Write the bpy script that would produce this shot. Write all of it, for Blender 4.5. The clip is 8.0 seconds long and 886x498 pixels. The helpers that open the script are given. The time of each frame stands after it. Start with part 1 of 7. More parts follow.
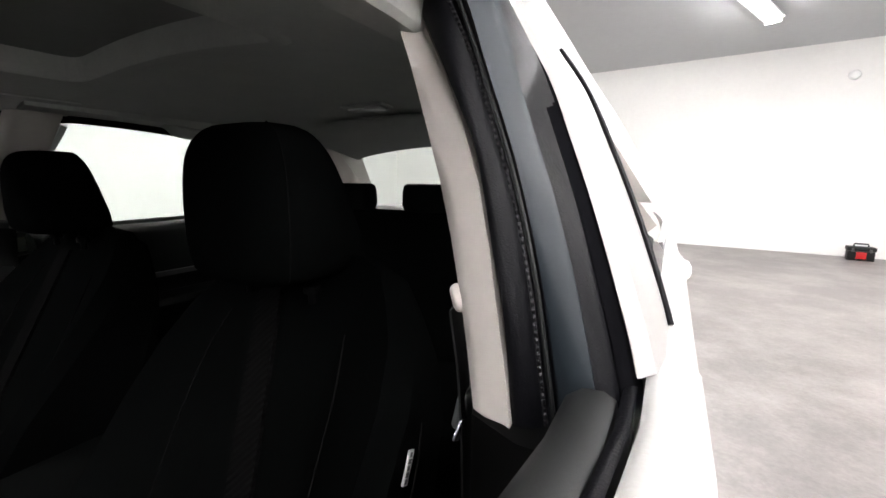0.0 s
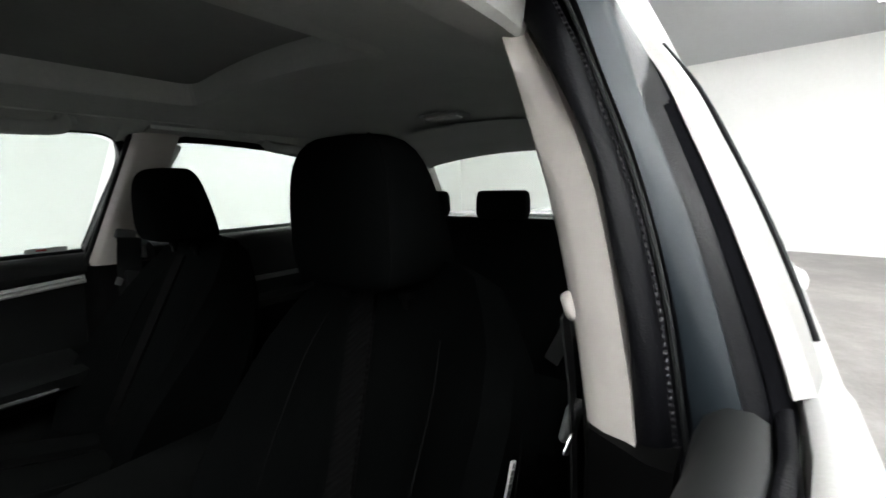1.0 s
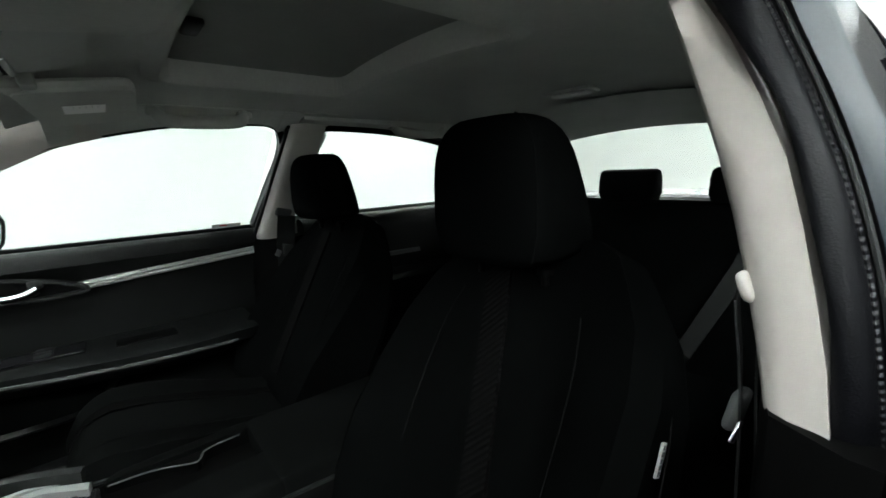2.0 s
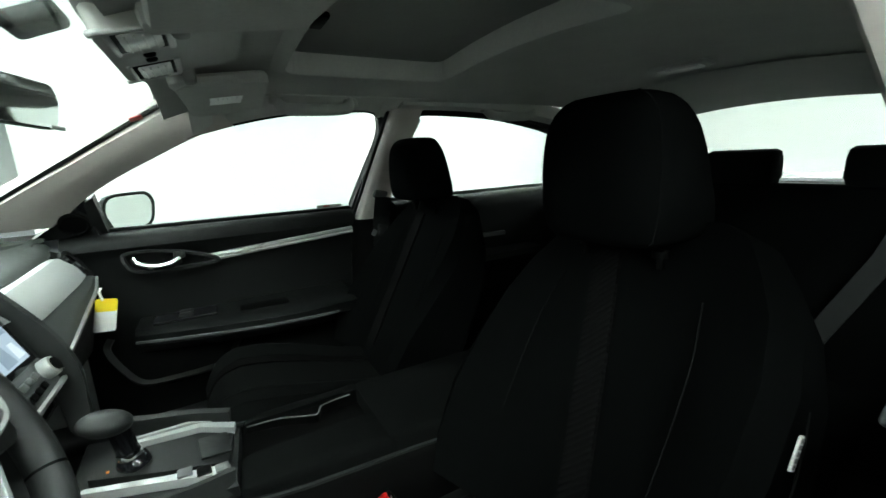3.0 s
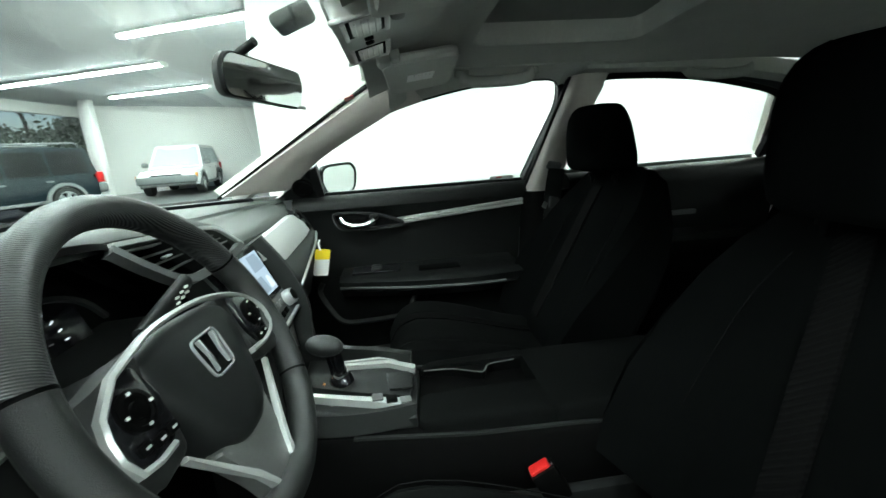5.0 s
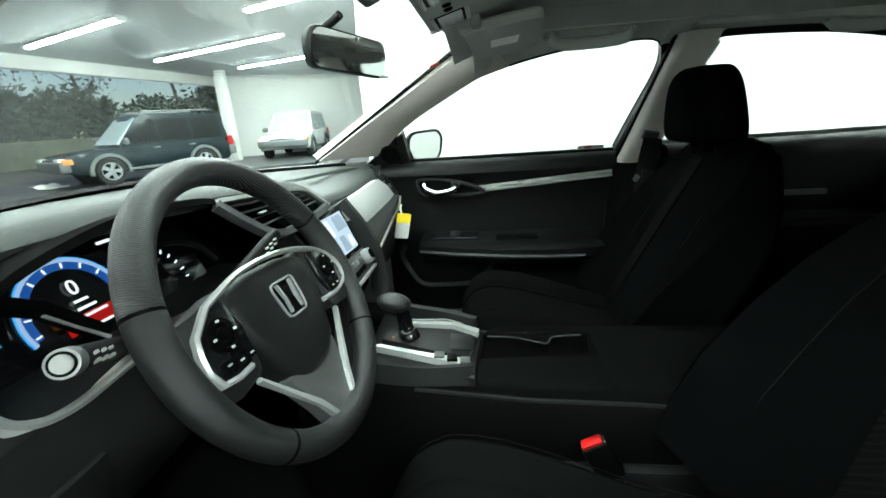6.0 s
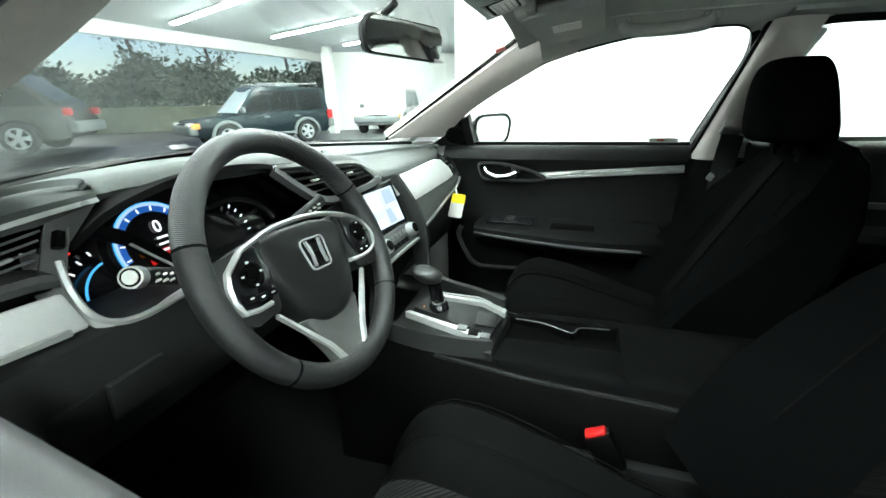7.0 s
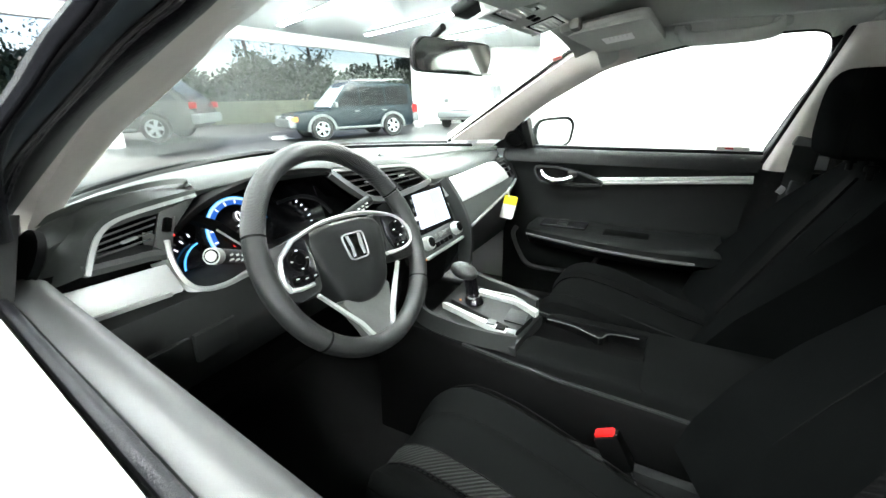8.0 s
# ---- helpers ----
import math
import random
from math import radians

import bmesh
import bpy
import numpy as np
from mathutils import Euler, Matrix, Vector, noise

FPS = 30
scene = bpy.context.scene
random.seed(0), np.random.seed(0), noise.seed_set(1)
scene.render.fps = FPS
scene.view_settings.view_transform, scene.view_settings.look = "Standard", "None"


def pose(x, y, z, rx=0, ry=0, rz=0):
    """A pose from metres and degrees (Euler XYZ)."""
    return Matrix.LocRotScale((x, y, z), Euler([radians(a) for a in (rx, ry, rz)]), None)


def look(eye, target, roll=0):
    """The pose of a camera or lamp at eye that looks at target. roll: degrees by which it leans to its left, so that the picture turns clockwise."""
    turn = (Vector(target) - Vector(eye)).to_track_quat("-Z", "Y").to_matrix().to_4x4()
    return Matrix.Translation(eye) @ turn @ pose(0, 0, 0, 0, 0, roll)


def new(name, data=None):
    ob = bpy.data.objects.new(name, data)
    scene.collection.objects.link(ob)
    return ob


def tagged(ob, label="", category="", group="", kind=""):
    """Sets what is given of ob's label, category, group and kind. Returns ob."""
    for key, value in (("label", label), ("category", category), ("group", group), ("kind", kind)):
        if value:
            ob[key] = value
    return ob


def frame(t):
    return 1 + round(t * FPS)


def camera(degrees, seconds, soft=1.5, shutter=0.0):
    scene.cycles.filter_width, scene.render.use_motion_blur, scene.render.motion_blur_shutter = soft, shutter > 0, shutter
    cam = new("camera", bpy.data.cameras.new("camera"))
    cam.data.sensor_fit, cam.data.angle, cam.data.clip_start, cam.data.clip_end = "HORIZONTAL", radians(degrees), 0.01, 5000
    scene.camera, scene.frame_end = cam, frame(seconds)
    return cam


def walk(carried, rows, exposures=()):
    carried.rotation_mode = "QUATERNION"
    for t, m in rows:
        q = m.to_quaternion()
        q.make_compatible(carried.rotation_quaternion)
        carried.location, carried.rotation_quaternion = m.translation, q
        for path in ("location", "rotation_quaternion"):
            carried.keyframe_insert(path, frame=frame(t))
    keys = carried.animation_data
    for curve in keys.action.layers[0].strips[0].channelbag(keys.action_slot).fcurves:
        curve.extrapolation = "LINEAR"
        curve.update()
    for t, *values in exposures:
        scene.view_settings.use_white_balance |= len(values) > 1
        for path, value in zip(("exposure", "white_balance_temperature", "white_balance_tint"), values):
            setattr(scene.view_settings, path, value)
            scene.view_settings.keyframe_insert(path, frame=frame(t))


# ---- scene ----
cam = camera(93.4, 8.0, shutter=0.3)
PATH = [
    (0, (-0.8010, 0.2952, 1.1257), (0.1390, -1.4388, 0.7935), 0.36),
    (0.5, (-0.7830, 0.3062, 1.1253), (0.2400, -1.3806, 0.7906), 0.63),
    (1, (-0.7630, 0.3152, 1.1248), (0.4300, -1.2613, 0.8268), -1.02),
    (1.5, (-0.7440, 0.3295, 1.1205), (0.6650, -1.0553, 0.8116), -1.45),
    (2, (-0.7400, 0.3675, 1.1205), (0.7980, -0.8581, 0.7559), -2.07),
    (3.5, (-0.7150, 0.4481, 1.1127), (1.0740, -0.3311, 0.6743), -2.61),
    (4, (-0.7070, 0.4632, 1.1095), (1.1400, -0.1524, 0.6476), -3.01),
    (4.5, (-0.7140, 0.4654, 1.1066), (1.1840, 0.0361, 0.6425), -3.50),
    (6, (-0.7450, 0.4143, 1.1079), (1.1460, 0.6475, 0.4983), -3.83),
    (6.5, (-0.7520, 0.3851, 1.1094), (1.0940, 0.7850, 0.4534), -3.22),
    (7, (-0.7740, 0.3160, 1.1098), (1.0130, 0.9149, 0.4402), -1.44),
    (7.5, (-0.7930, 0.2530, 1.1285), (0.9130, 1.0360, 0.4406), -0.63),
    (8, (-0.8090, 0.2101, 1.1433), (0.8240, 1.1373, 0.4579), -1.40),
]
walk(cam, [(t, look(eye, target, roll)) for t, eye, target, roll in PATH], [(0.0, -0.1, 6900, 24), (1.0, -0.1, 6700, 17), (2.0, 0.1, 6550, 10), (3.5, 0.35, 6450, -1), (4.5, 0.42, 6400, 0), (6.5, 0.78, 6400, 2), (7.0, 1.12, 6450, 4), (8.0, 1.8, 6600, 12)])


# ---------- world, sun, exposure ----------
world = bpy.data.worlds.new("world")
scene.world = world
world.use_nodes = True
wt = world.node_tree
sky = wt.nodes.new("ShaderNodeTexSky")
sky.sky_type, sky.sun_disc = "NISHITA", False
sky.sun_elevation, sky.sun_rotation = radians(40), radians(20)
sky.dust_density, sky.ozone_density = 0.3, 3.0
wt.links.new(sky.outputs[0], wt.nodes["Background"].inputs[0])
wt.nodes["Background"].inputs[1].default_value = 0.05
sun = new("sun", bpy.data.lights.new("sun", "SUN"))
sun.data.energy, sun.data.angle, sun.data.color = 1.2, radians(12), (1.0, 0.97, 0.92)
sun.matrix_basis = look((0, 0, 20), (-4.0, -11.0, 10.0))
TUBE_POWER = 112.0


# ---------- material helpers ----------
def material(name, base, rough=0.6, metal=0.0, vary=0.15, scale=40.0, bump=0.1, bump_scale=None, spec=0.5, tint=None, stain=0.0, coat=0.0):
    """A node material: base colour varied at two scales, with fine relief."""
    m = bpy.data.materials.new(name)
    m.use_nodes = True
    nt = m.node_tree
    b = nt.nodes["Principled BSDF"]
    tc = nt.nodes.new("ShaderNodeTexCoord")
    fine, big = nt.nodes.new("ShaderNodeTexNoise"), nt.nodes.new("ShaderNodeTexNoise")
    for n, s in ((fine, scale), (big, scale / 14)):
        n.inputs["Scale"].default_value = s
        n.inputs["Detail"].default_value = 6
        nt.links.new(tc.outputs["Object"], n.inputs["Vector"])
    mix = nt.nodes.new("ShaderNodeMath")
    mix.operation = "MULTIPLY_ADD"
    mix.inputs[1].default_value = 0.5
    nt.links.new(fine.outputs[0], mix.inputs[0])
    half = nt.nodes.new("ShaderNodeMath")
    half.operation = "MULTIPLY"
    half.inputs[1].default_value = 0.5
    nt.links.new(big.outputs[0], half.inputs[0])
    nt.links.new(half.outputs[0], mix.inputs[2])
    ramp = nt.nodes.new("ShaderNodeValToRGB")
    lo = [c * (1 - vary) for c in base]
    hi = [min(1, c * (1 + vary)) for c in (tint or base)]
    ramp.color_ramp.elements[0].position, ramp.color_ramp.elements[1].position = 0.3, 0.7
    ramp.color_ramp.elements[0].color, ramp.color_ramp.elements[1].color = (*lo, 1), (*hi, 1)
    nt.links.new(mix.outputs[0], ramp.inputs[0])
    colour = ramp.outputs[0]
    if stain:
        st = nt.nodes.new("ShaderNodeTexNoise")
        st.inputs["Scale"].default_value, st.inputs["Detail"].default_value = scale / 40, 9
        st.inputs["Roughness"].default_value = 0.7
        nt.links.new(tc.outputs["Object"], st.inputs["Vector"])
        sr = nt.nodes.new("ShaderNodeValToRGB")
        sr.color_ramp.elements[0].position, sr.color_ramp.elements[1].position = 0.42, 0.62
        sr.color_ramp.elements[0].color = (1 - stain, 1 - stain, 1 - stain, 1)
        nt.links.new(st.outputs[0], sr.inputs[0])
        mul = nt.nodes.new("ShaderNodeMix")
        mul.data_type, mul.blend_type = "RGBA", "MULTIPLY"
        mul.inputs[0].default_value = 1
        nt.links.new(colour, mul.inputs[6])
        nt.links.new(sr.outputs[0], mul.inputs[7])
        colour = mul.outputs[2]
    nt.links.new(colour, b.inputs["Base Color"])
    rr = nt.nodes.new("ShaderNodeMapRange")
    rr.inputs[3].default_value, rr.inputs[4].default_value = max(0.02, rough - 0.07), min(1, rough + 0.07)
    nt.links.new(big.outputs[0], rr.inputs[0])
    nt.links.new(rr.outputs[0], b.inputs["Roughness"])
    b.inputs["Metallic"].default_value = metal
    b.inputs["Specular IOR Level"].default_value = spec
    b.inputs["Coat Weight"].default_value = coat
    if bump:
        bn = nt.nodes.new("ShaderNodeTexNoise")
        bn.inputs["Scale"].default_value, bn.inputs["Detail"].default_value = bump_scale or scale * 8, 4
        nt.links.new(tc.outputs["Object"], bn.inputs["Vector"])
        bu = nt.nodes.new("ShaderNodeBump")
        bu.inputs["Strength"].default_value, bu.inputs["Distance"].default_value = bump, 0.002
        nt.links.new(bn.outputs[0], bu.inputs["Height"])
        nt.links.new(bu.outputs[0], b.inputs["Normal"])
    return m


def ribbed(name, base, other, period, direction=(1, 0, 0), rough=0.9, bump=0.6, spec=0.5):
    """Fabric or leather with fine ribs across one direction."""
    m = material(name, base, rough, scale=120, bump=0, spec=spec)
    nt = m.node_tree
    b = nt.nodes["Principled BSDF"]
    tc = nt.nodes.new("ShaderNodeTexCoord")
    dot = nt.nodes.new("ShaderNodeVectorMath")
    dot.operation = "DOT_PRODUCT"
    dot.inputs[1].default_value = [d * 2 * math.pi / period for d in direction]
    nt.links.new(tc.outputs["Object"], dot.inputs[0])
    si = nt.nodes.new("ShaderNodeMath")
    si.operation = "SINE"
    nt.links.new(dot.outputs["Value"], si.inputs[0])
    mr = nt.nodes.new("ShaderNodeMapRange")
    mr.inputs[1].default_value = -1
    nt.links.new(si.outputs[0], mr.inputs[0])
    mx = nt.nodes.new("ShaderNodeMix")
    mx.data_type = "RGBA"
    nt.links.new(mr.outputs[0], mx.inputs[0])
    mx.inputs[6].default_value, mx.inputs[7].default_value = (*base, 1), (*other, 1)
    nt.links.new(mx.outputs[2], b.inputs["Base Color"])
    bu = nt.nodes.new("ShaderNodeBump")
    bu.inputs["Strength"].default_value, bu.inputs["Distance"].default_value = bump, 0.001
    nt.links.new(si.outputs[0], bu.inputs["Height"])
    nt.links.new(bu.outputs[0], b.inputs["Normal"])
    return m


def emitter(name, colour, strength):
    m = bpy.data.materials.new(name)
    m.use_nodes = True
    nt = m.node_tree
    b = nt.nodes["Principled BSDF"]
    b.inputs["Base Color"].default_value = (*[0.05 * c for c in colour], 1)
    b.inputs["Emission Color"].default_value = (*colour, 1)
    b.inputs["Emission Strength"].default_value = strength
    return m


def glass_material(name, tint=(1, 1, 1), rough=0.0):
    """Thin pane: mostly clear, with Fresnel gloss."""
    m = bpy.data.materials.new(name)
    m.use_nodes = True
    nt = m.node_tree
    nt.nodes.remove(nt.nodes["Principled BSDF"])
    clear, gloss = nt.nodes.new("ShaderNodeBsdfTransparent"), nt.nodes.new("ShaderNodeBsdfGlossy")
    clear.inputs[0].default_value = (*tint, 1)
    gloss.inputs["Roughness"].default_value = rough
    lw, pw, mx = nt.nodes.new("ShaderNodeLayerWeight"), nt.nodes.new("ShaderNodeMath"), nt.nodes.new("ShaderNodeMixShader")
    pw.operation = "POWER"
    pw.inputs[1].default_value = 5
    ad = nt.nodes.new("ShaderNodeMath")
    ad.operation = "MULTIPLY_ADD"
    ad.inputs[1].default_value, ad.inputs[2].default_value = 0.6, 0.02
    nt.links.new(lw.outputs["Facing"], pw.inputs[0])
    nt.links.new(pw.outputs[0], ad.inputs[0])
    nt.links.new(ad.outputs[0], mx.inputs[0])
    nt.links.new(clear.outputs[0], mx.inputs[1])
    nt.links.new(gloss.outputs[0], mx.inputs[2])
    nt.links.new(mx.outputs[0], nt.nodes["Material Output"].inputs[0])
    return m


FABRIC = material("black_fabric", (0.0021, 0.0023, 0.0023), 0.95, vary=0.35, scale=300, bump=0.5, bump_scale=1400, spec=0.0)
# Lighter copy of the black cloth, brightened for cushions that catch the light.
FABRIC_LIT = material("black_fabric_lit", (0.0034, 0.0037, 0.0036), 0.9, vary=0.2, scale=200, bump=0.3, bump_scale=1500, spec=0.01)
# Ribbed stripe as lit on the driver's cushion, the light put into its colour.
MESH_LIT = ribbed("ribbed_fabric_lit", (0.004, 0.004, 0.004), (0.022, 0.023, 0.022), 0.006, (0.75, 0.65, 0.2), 0.95, 0.6, 0.02)
# Darker stripe colour for the shaded backrests and passenger cushion.
MESH_SHADED = ribbed("ribbed_fabric_shaded", (0.002, 0.002, 0.002), (0.005, 0.005, 0.005), 0.0085, (0.75, -0.3, 0.6), 0.95, 0.6, 0.0)
THREAD = material("grey_thread", (0.0055, 0.0055, 0.0055), 0.9, scale=400, spec=0.0)
VINYL = material("soft_black_vinyl", (0.009, 0.0096, 0.0096), 0.46, vary=0.12, scale=120, bump=0.12, bump_scale=900, spec=0.2)
# Lit copy of the door trim, lighter for the driver's open window.
DOOR_LIT = material("black_door_trim_lit", (0.008, 0.0085, 0.0085), 0.5, vary=0.1, scale=80, bump=0.06, bump_scale=900, spec=0.35)
# Shaded copy of the door trim, darkened for the far side and armrests.
DOOR_SHADED = material("black_door_trim_shaded", (0.0035, 0.0040, 0.0039), 0.5, vary=0.15, scale=120, bump=0.35, bump_scale=900, spec=0.16)
VINYL_TOP = material("soft_dash_vinyl", (0.045, 0.050, 0.047), 0.55, vary=0.12, scale=90, bump=0.4, bump_scale=800, spec=0.16)
PLASTIC = material("hard_black_plastic", (0.0075, 0.008, 0.008), 0.5, vary=0.15, scale=90, bump=0.25, bump_scale=1100, spec=0.22)
# Near-black; its colour also carries the shade in the cluster and round buckles.
DARK = material("black_plastic_with_shade", (0.0018, 0.0018, 0.0018), 0.6, vary=0.2, scale=90, bump=0.1, spec=0.03)
GLOSS = material("gloss_black_plastic", (0.006, 0.006, 0.007), 0.12, vary=0.2, scale=60, bump=0)
LEATHER = material("black_wheel_leather", (0.0088, 0.0094, 0.0092), 0.40, vary=0.15, scale=150, bump=0.5, bump_scale=1300, spec=0.5)
LEATHER_GRIP = ribbed("perforated_wheel_leather", (0.008, 0.0085, 0.0085), (0.020, 0.021, 0.021), 0.0021, (0.6, 0.2, 0.8), 0.45, 0.5)
SILVER = material("satin_silver_trim", (0.37, 0.38, 0.37), 0.30, metal=0.35, vary=0.08, scale=200, bump=0.06)
SILVER_WEAVE = ribbed("silver_weave_panel", (0.54, 0.55, 0.54), (0.58, 0.59, 0.58), 0.0012, (0.9, 0.1, 0.5), 0.36, 0.08)
SILVER_WEAVE.node_tree.nodes["Principled BSDF"].inputs["Metallic"].default_value = 0.3
GREY_METAL = material("dark_silver_trim", (0.10, 0.103, 0.10), 0.36, metal=0.35, vary=0.1, scale=200, bump=0.06)
BADGE = material("polished_badge_metal", (0.50, 0.51, 0.52), 0.24, metal=0.7, vary=0.05, scale=60, bump=0)
CHROME = material("chrome", (0.75, 0.76, 0.77), 0.10, metal=1.0, vary=0.05, scale=60, bump=0)
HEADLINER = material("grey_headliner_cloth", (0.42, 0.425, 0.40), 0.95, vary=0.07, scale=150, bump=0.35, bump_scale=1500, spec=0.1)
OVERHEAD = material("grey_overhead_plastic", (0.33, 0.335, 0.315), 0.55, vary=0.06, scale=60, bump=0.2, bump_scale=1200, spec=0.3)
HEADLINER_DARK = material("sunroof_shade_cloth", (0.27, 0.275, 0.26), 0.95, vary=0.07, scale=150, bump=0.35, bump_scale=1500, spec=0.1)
PILLAR = material("warm_grey_pillar_plastic", (0.41, 0.380, 0.352), 0.6, vary=0.05, scale=60, bump=0.25, bump_scale=1200, spec=0.35)
RUBBER = material("black_rubber_seal", (0.0028, 0.0028, 0.0036), 0.42, vary=0.2, scale=120, bump=0.3, bump_scale=600, spec=0.08)
MOULDING = material("matt_black_moulding", (0.0030, 0.0030, 0.0036), 0.8, vary=0.15, scale=80, bump=0.05, spec=0.0)
SEAL_RIB = ribbed("ribbed_rubber_seal", (0.004, 0.004, 0.005), (0.0085, 0.0085, 0.010), 0.0055, (0.1, 0.3, 0.95), 0.5, 0.6, 0.25)
FRAME_PAINT = material("blue_grey_frame_paint", (0.010, 0.0145, 0.0185), 0.5, vary=0.08, scale=60, bump=0.05, spec=0.25)
WHITE_PAINT = material("white_car_paint", (0.78, 0.78, 0.78), 0.25, vary=0.03, scale=30, bump=0, coat=0.6)
VENT = material("grey_vent_plastic", (0.045, 0.047, 0.046), 0.5, vary=0.1, scale=90, bump=0.15, bump_scale=900, spec=0.35)
# Lighter copy of the vent plastic; paints highlights on slats and the armrest.
LIT_GREY = material("lit_grey_plastic", (0.085, 0.088, 0.086), 0.4, vary=0.1, scale=90, bump=0.1, bump_scale=900, spec=0.4)
KNEE = material("grained_lower_dash", (0.010, 0.011, 0.0107), 0.55, vary=0.12, scale=90, bump=0.3, bump_scale=900, spec=0.3)
CARPET = material("black_carpet", (0.005, 0.005, 0.005), 1.0, vary=0.4, scale=400, bump=0.8, bump_scale=1200, spec=0.1)
GLASS = glass_material("clear_glass", (0.95, 0.98, 0.965))
GLASS_SIDE = glass_material("tinted_side_glass", (0.86, 0.90, 0.88))
MIRROR = material("mirror_glass", (0.85, 0.86, 0.86), 0.02, metal=1.0, vary=0.01, bump=0)
RED = material("red_plastic", (0.42, 0.008, 0.008), 0.35, vary=0.08, scale=80, bump=0.05)
YELLOW = material("yellow_card", (0.90, 0.68, 0.02), 0.7, vary=0.04, scale=80, bump=0.05)
PAPER = material("white_paper", (0.85, 0.85, 0.84), 0.8, vary=0.04, scale=80, bump=0.05)
GREY_PAPER = material("grey_paper_label", (0.52, 0.53, 0.51), 0.8, vary=0.05, scale=80, bump=0.05)
PRINT = material("grey_print", (0.12, 0.12, 0.12), 0.8, vary=0.1, scale=80, bump=0)
LAMP_PLASTIC = material("clear_lamp_plastic", (0.75, 0.76, 0.74), 0.22, vary=0.05, scale=60, bump=0.1)
BLUE_GLOW = emitter("blue_dial_glow", (0.02, 0.12, 0.50), 0.42)
CYAN_GLOW = emitter("cyan_gauge_glow", (0.08, 0.45, 1.0), 0.6)
ICE_GLOW = emitter("pale_dial_glow", (0.45, 0.65, 1.0), 0.5)
WHITE_GLOW = emitter("white_dial_glow", (0.9, 0.93, 1.0), 0.76)
RED_GLOW = emitter("red_dial_glow", (1.0, 0.04, 0.03), 0.5)
DARKRED_GLOW = emitter("dark_red_dial_glow", (0.55, 0.008, 0.008), 0.4)
ORANGE_GLOW = emitter("orange_dial_glow", (1.0, 0.32, 0.03), 0.64)
GREEN_GLOW = emitter("green_dial_glow", (0.1, 1.0, 0.15), 0.44)
SCREEN_GLOW = emitter("lit_screen", (0.62, 0.78, 0.95), 0.6)
SCREEN_GLOW2 = emitter("lit_screen_pale", (0.80, 0.90, 1.0), 0.8)
SCREEN_GLOW3 = emitter("lit_screen_blue", (0.50, 0.66, 0.86), 0.42)
CONCRETE = material("worn_concrete_floor", (0.235, 0.214, 0.206), 0.45, vary=0.2, scale=50, bump=0.35, bump_scale=60, stain=0.35)
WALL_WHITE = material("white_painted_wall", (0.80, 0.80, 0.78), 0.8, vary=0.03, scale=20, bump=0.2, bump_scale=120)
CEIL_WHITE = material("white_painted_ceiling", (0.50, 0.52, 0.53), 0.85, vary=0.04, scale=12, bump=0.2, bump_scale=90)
ASPHALT = material("wet_asphalt", (0.055, 0.056, 0.058), 0.42, vary=0.3, scale=20, bump=0.3, bump_scale=160, stain=0.3, spec=0.5)
WALL_STONE = material("mossy_concrete_wall", (0.30, 0.30, 0.22), 0.9, vary=0.25, scale=12, bump=0.5, bump_scale=80, tint=(0.31, 0.33, 0.21), stain=0.35)
LEAF = material("dark_green_leaves", (0.022, 0.036, 0.022), 0.6, vary=0.5, scale=3, bump=0, tint=(0.040, 0.062, 0.032))
BARK = material("grey_bark", (0.06, 0.05, 0.042), 0.9, vary=0.3, scale=40, bump=0.6, bump_scale=60)
TUBE_GLOW = emitter("fluorescent_tube_glow", (0.91, 1.0, 0.985), TUBE_POWER)
COVER = material("pale_pillar_cover", (0.27, 0.265, 0.255), 0.45, vary=0.06, scale=30, bump=0.1)
HOUSING = material("white_enamel_housing", (0.75, 0.76, 0.75), 0.4, vary=0.03, scale=40, bump=0.05)
TYRE = material("tyre_rubber", (0.018, 0.018, 0.018), 0.85, vary=0.2, scale=60, bump=0.4, bump_scale=200)
ALLOY = material("alloy_wheel", (0.36, 0.37, 0.38), 0.3, metal=0.3, vary=0.06, scale=60, bump=0)
SUV_GREEN = material("dark_green_paint", (0.009, 0.015, 0.019), 0.18, vary=0.15, scale=20, bump=0, spec=0.18)
SUV_GREY = material("bronze_grey_paint", (0.055, 0.055, 0.050), 0.25, metal=0.3, vary=0.1, scale=20, bump=0, spec=0.4)
SUV_GLASS = material("dark_vehicle_glass", (0.003, 0.0035, 0.004), 0.06, vary=0.2, scale=10, bump=0, spec=0.08)
# Pale base colour stands in for bright surroundings mirrored in vehicle glass.
PALE_REFLECTION = material("painted_glass_reflection", (0.38, 0.43, 0.45), 0.1, vary=0.15, scale=6, bump=0)
SUV_CLAD = material("pale_vehicle_cladding", (0.12, 0.13, 0.13), 0.6, vary=0.1, scale=40, bump=0.2)
GREY_CLAD = material("grey_cladding", (0.055, 0.058, 0.058), 0.6, vary=0.1, scale=40, bump=0.2)


# ---------- building helpers ----------
V = Vector


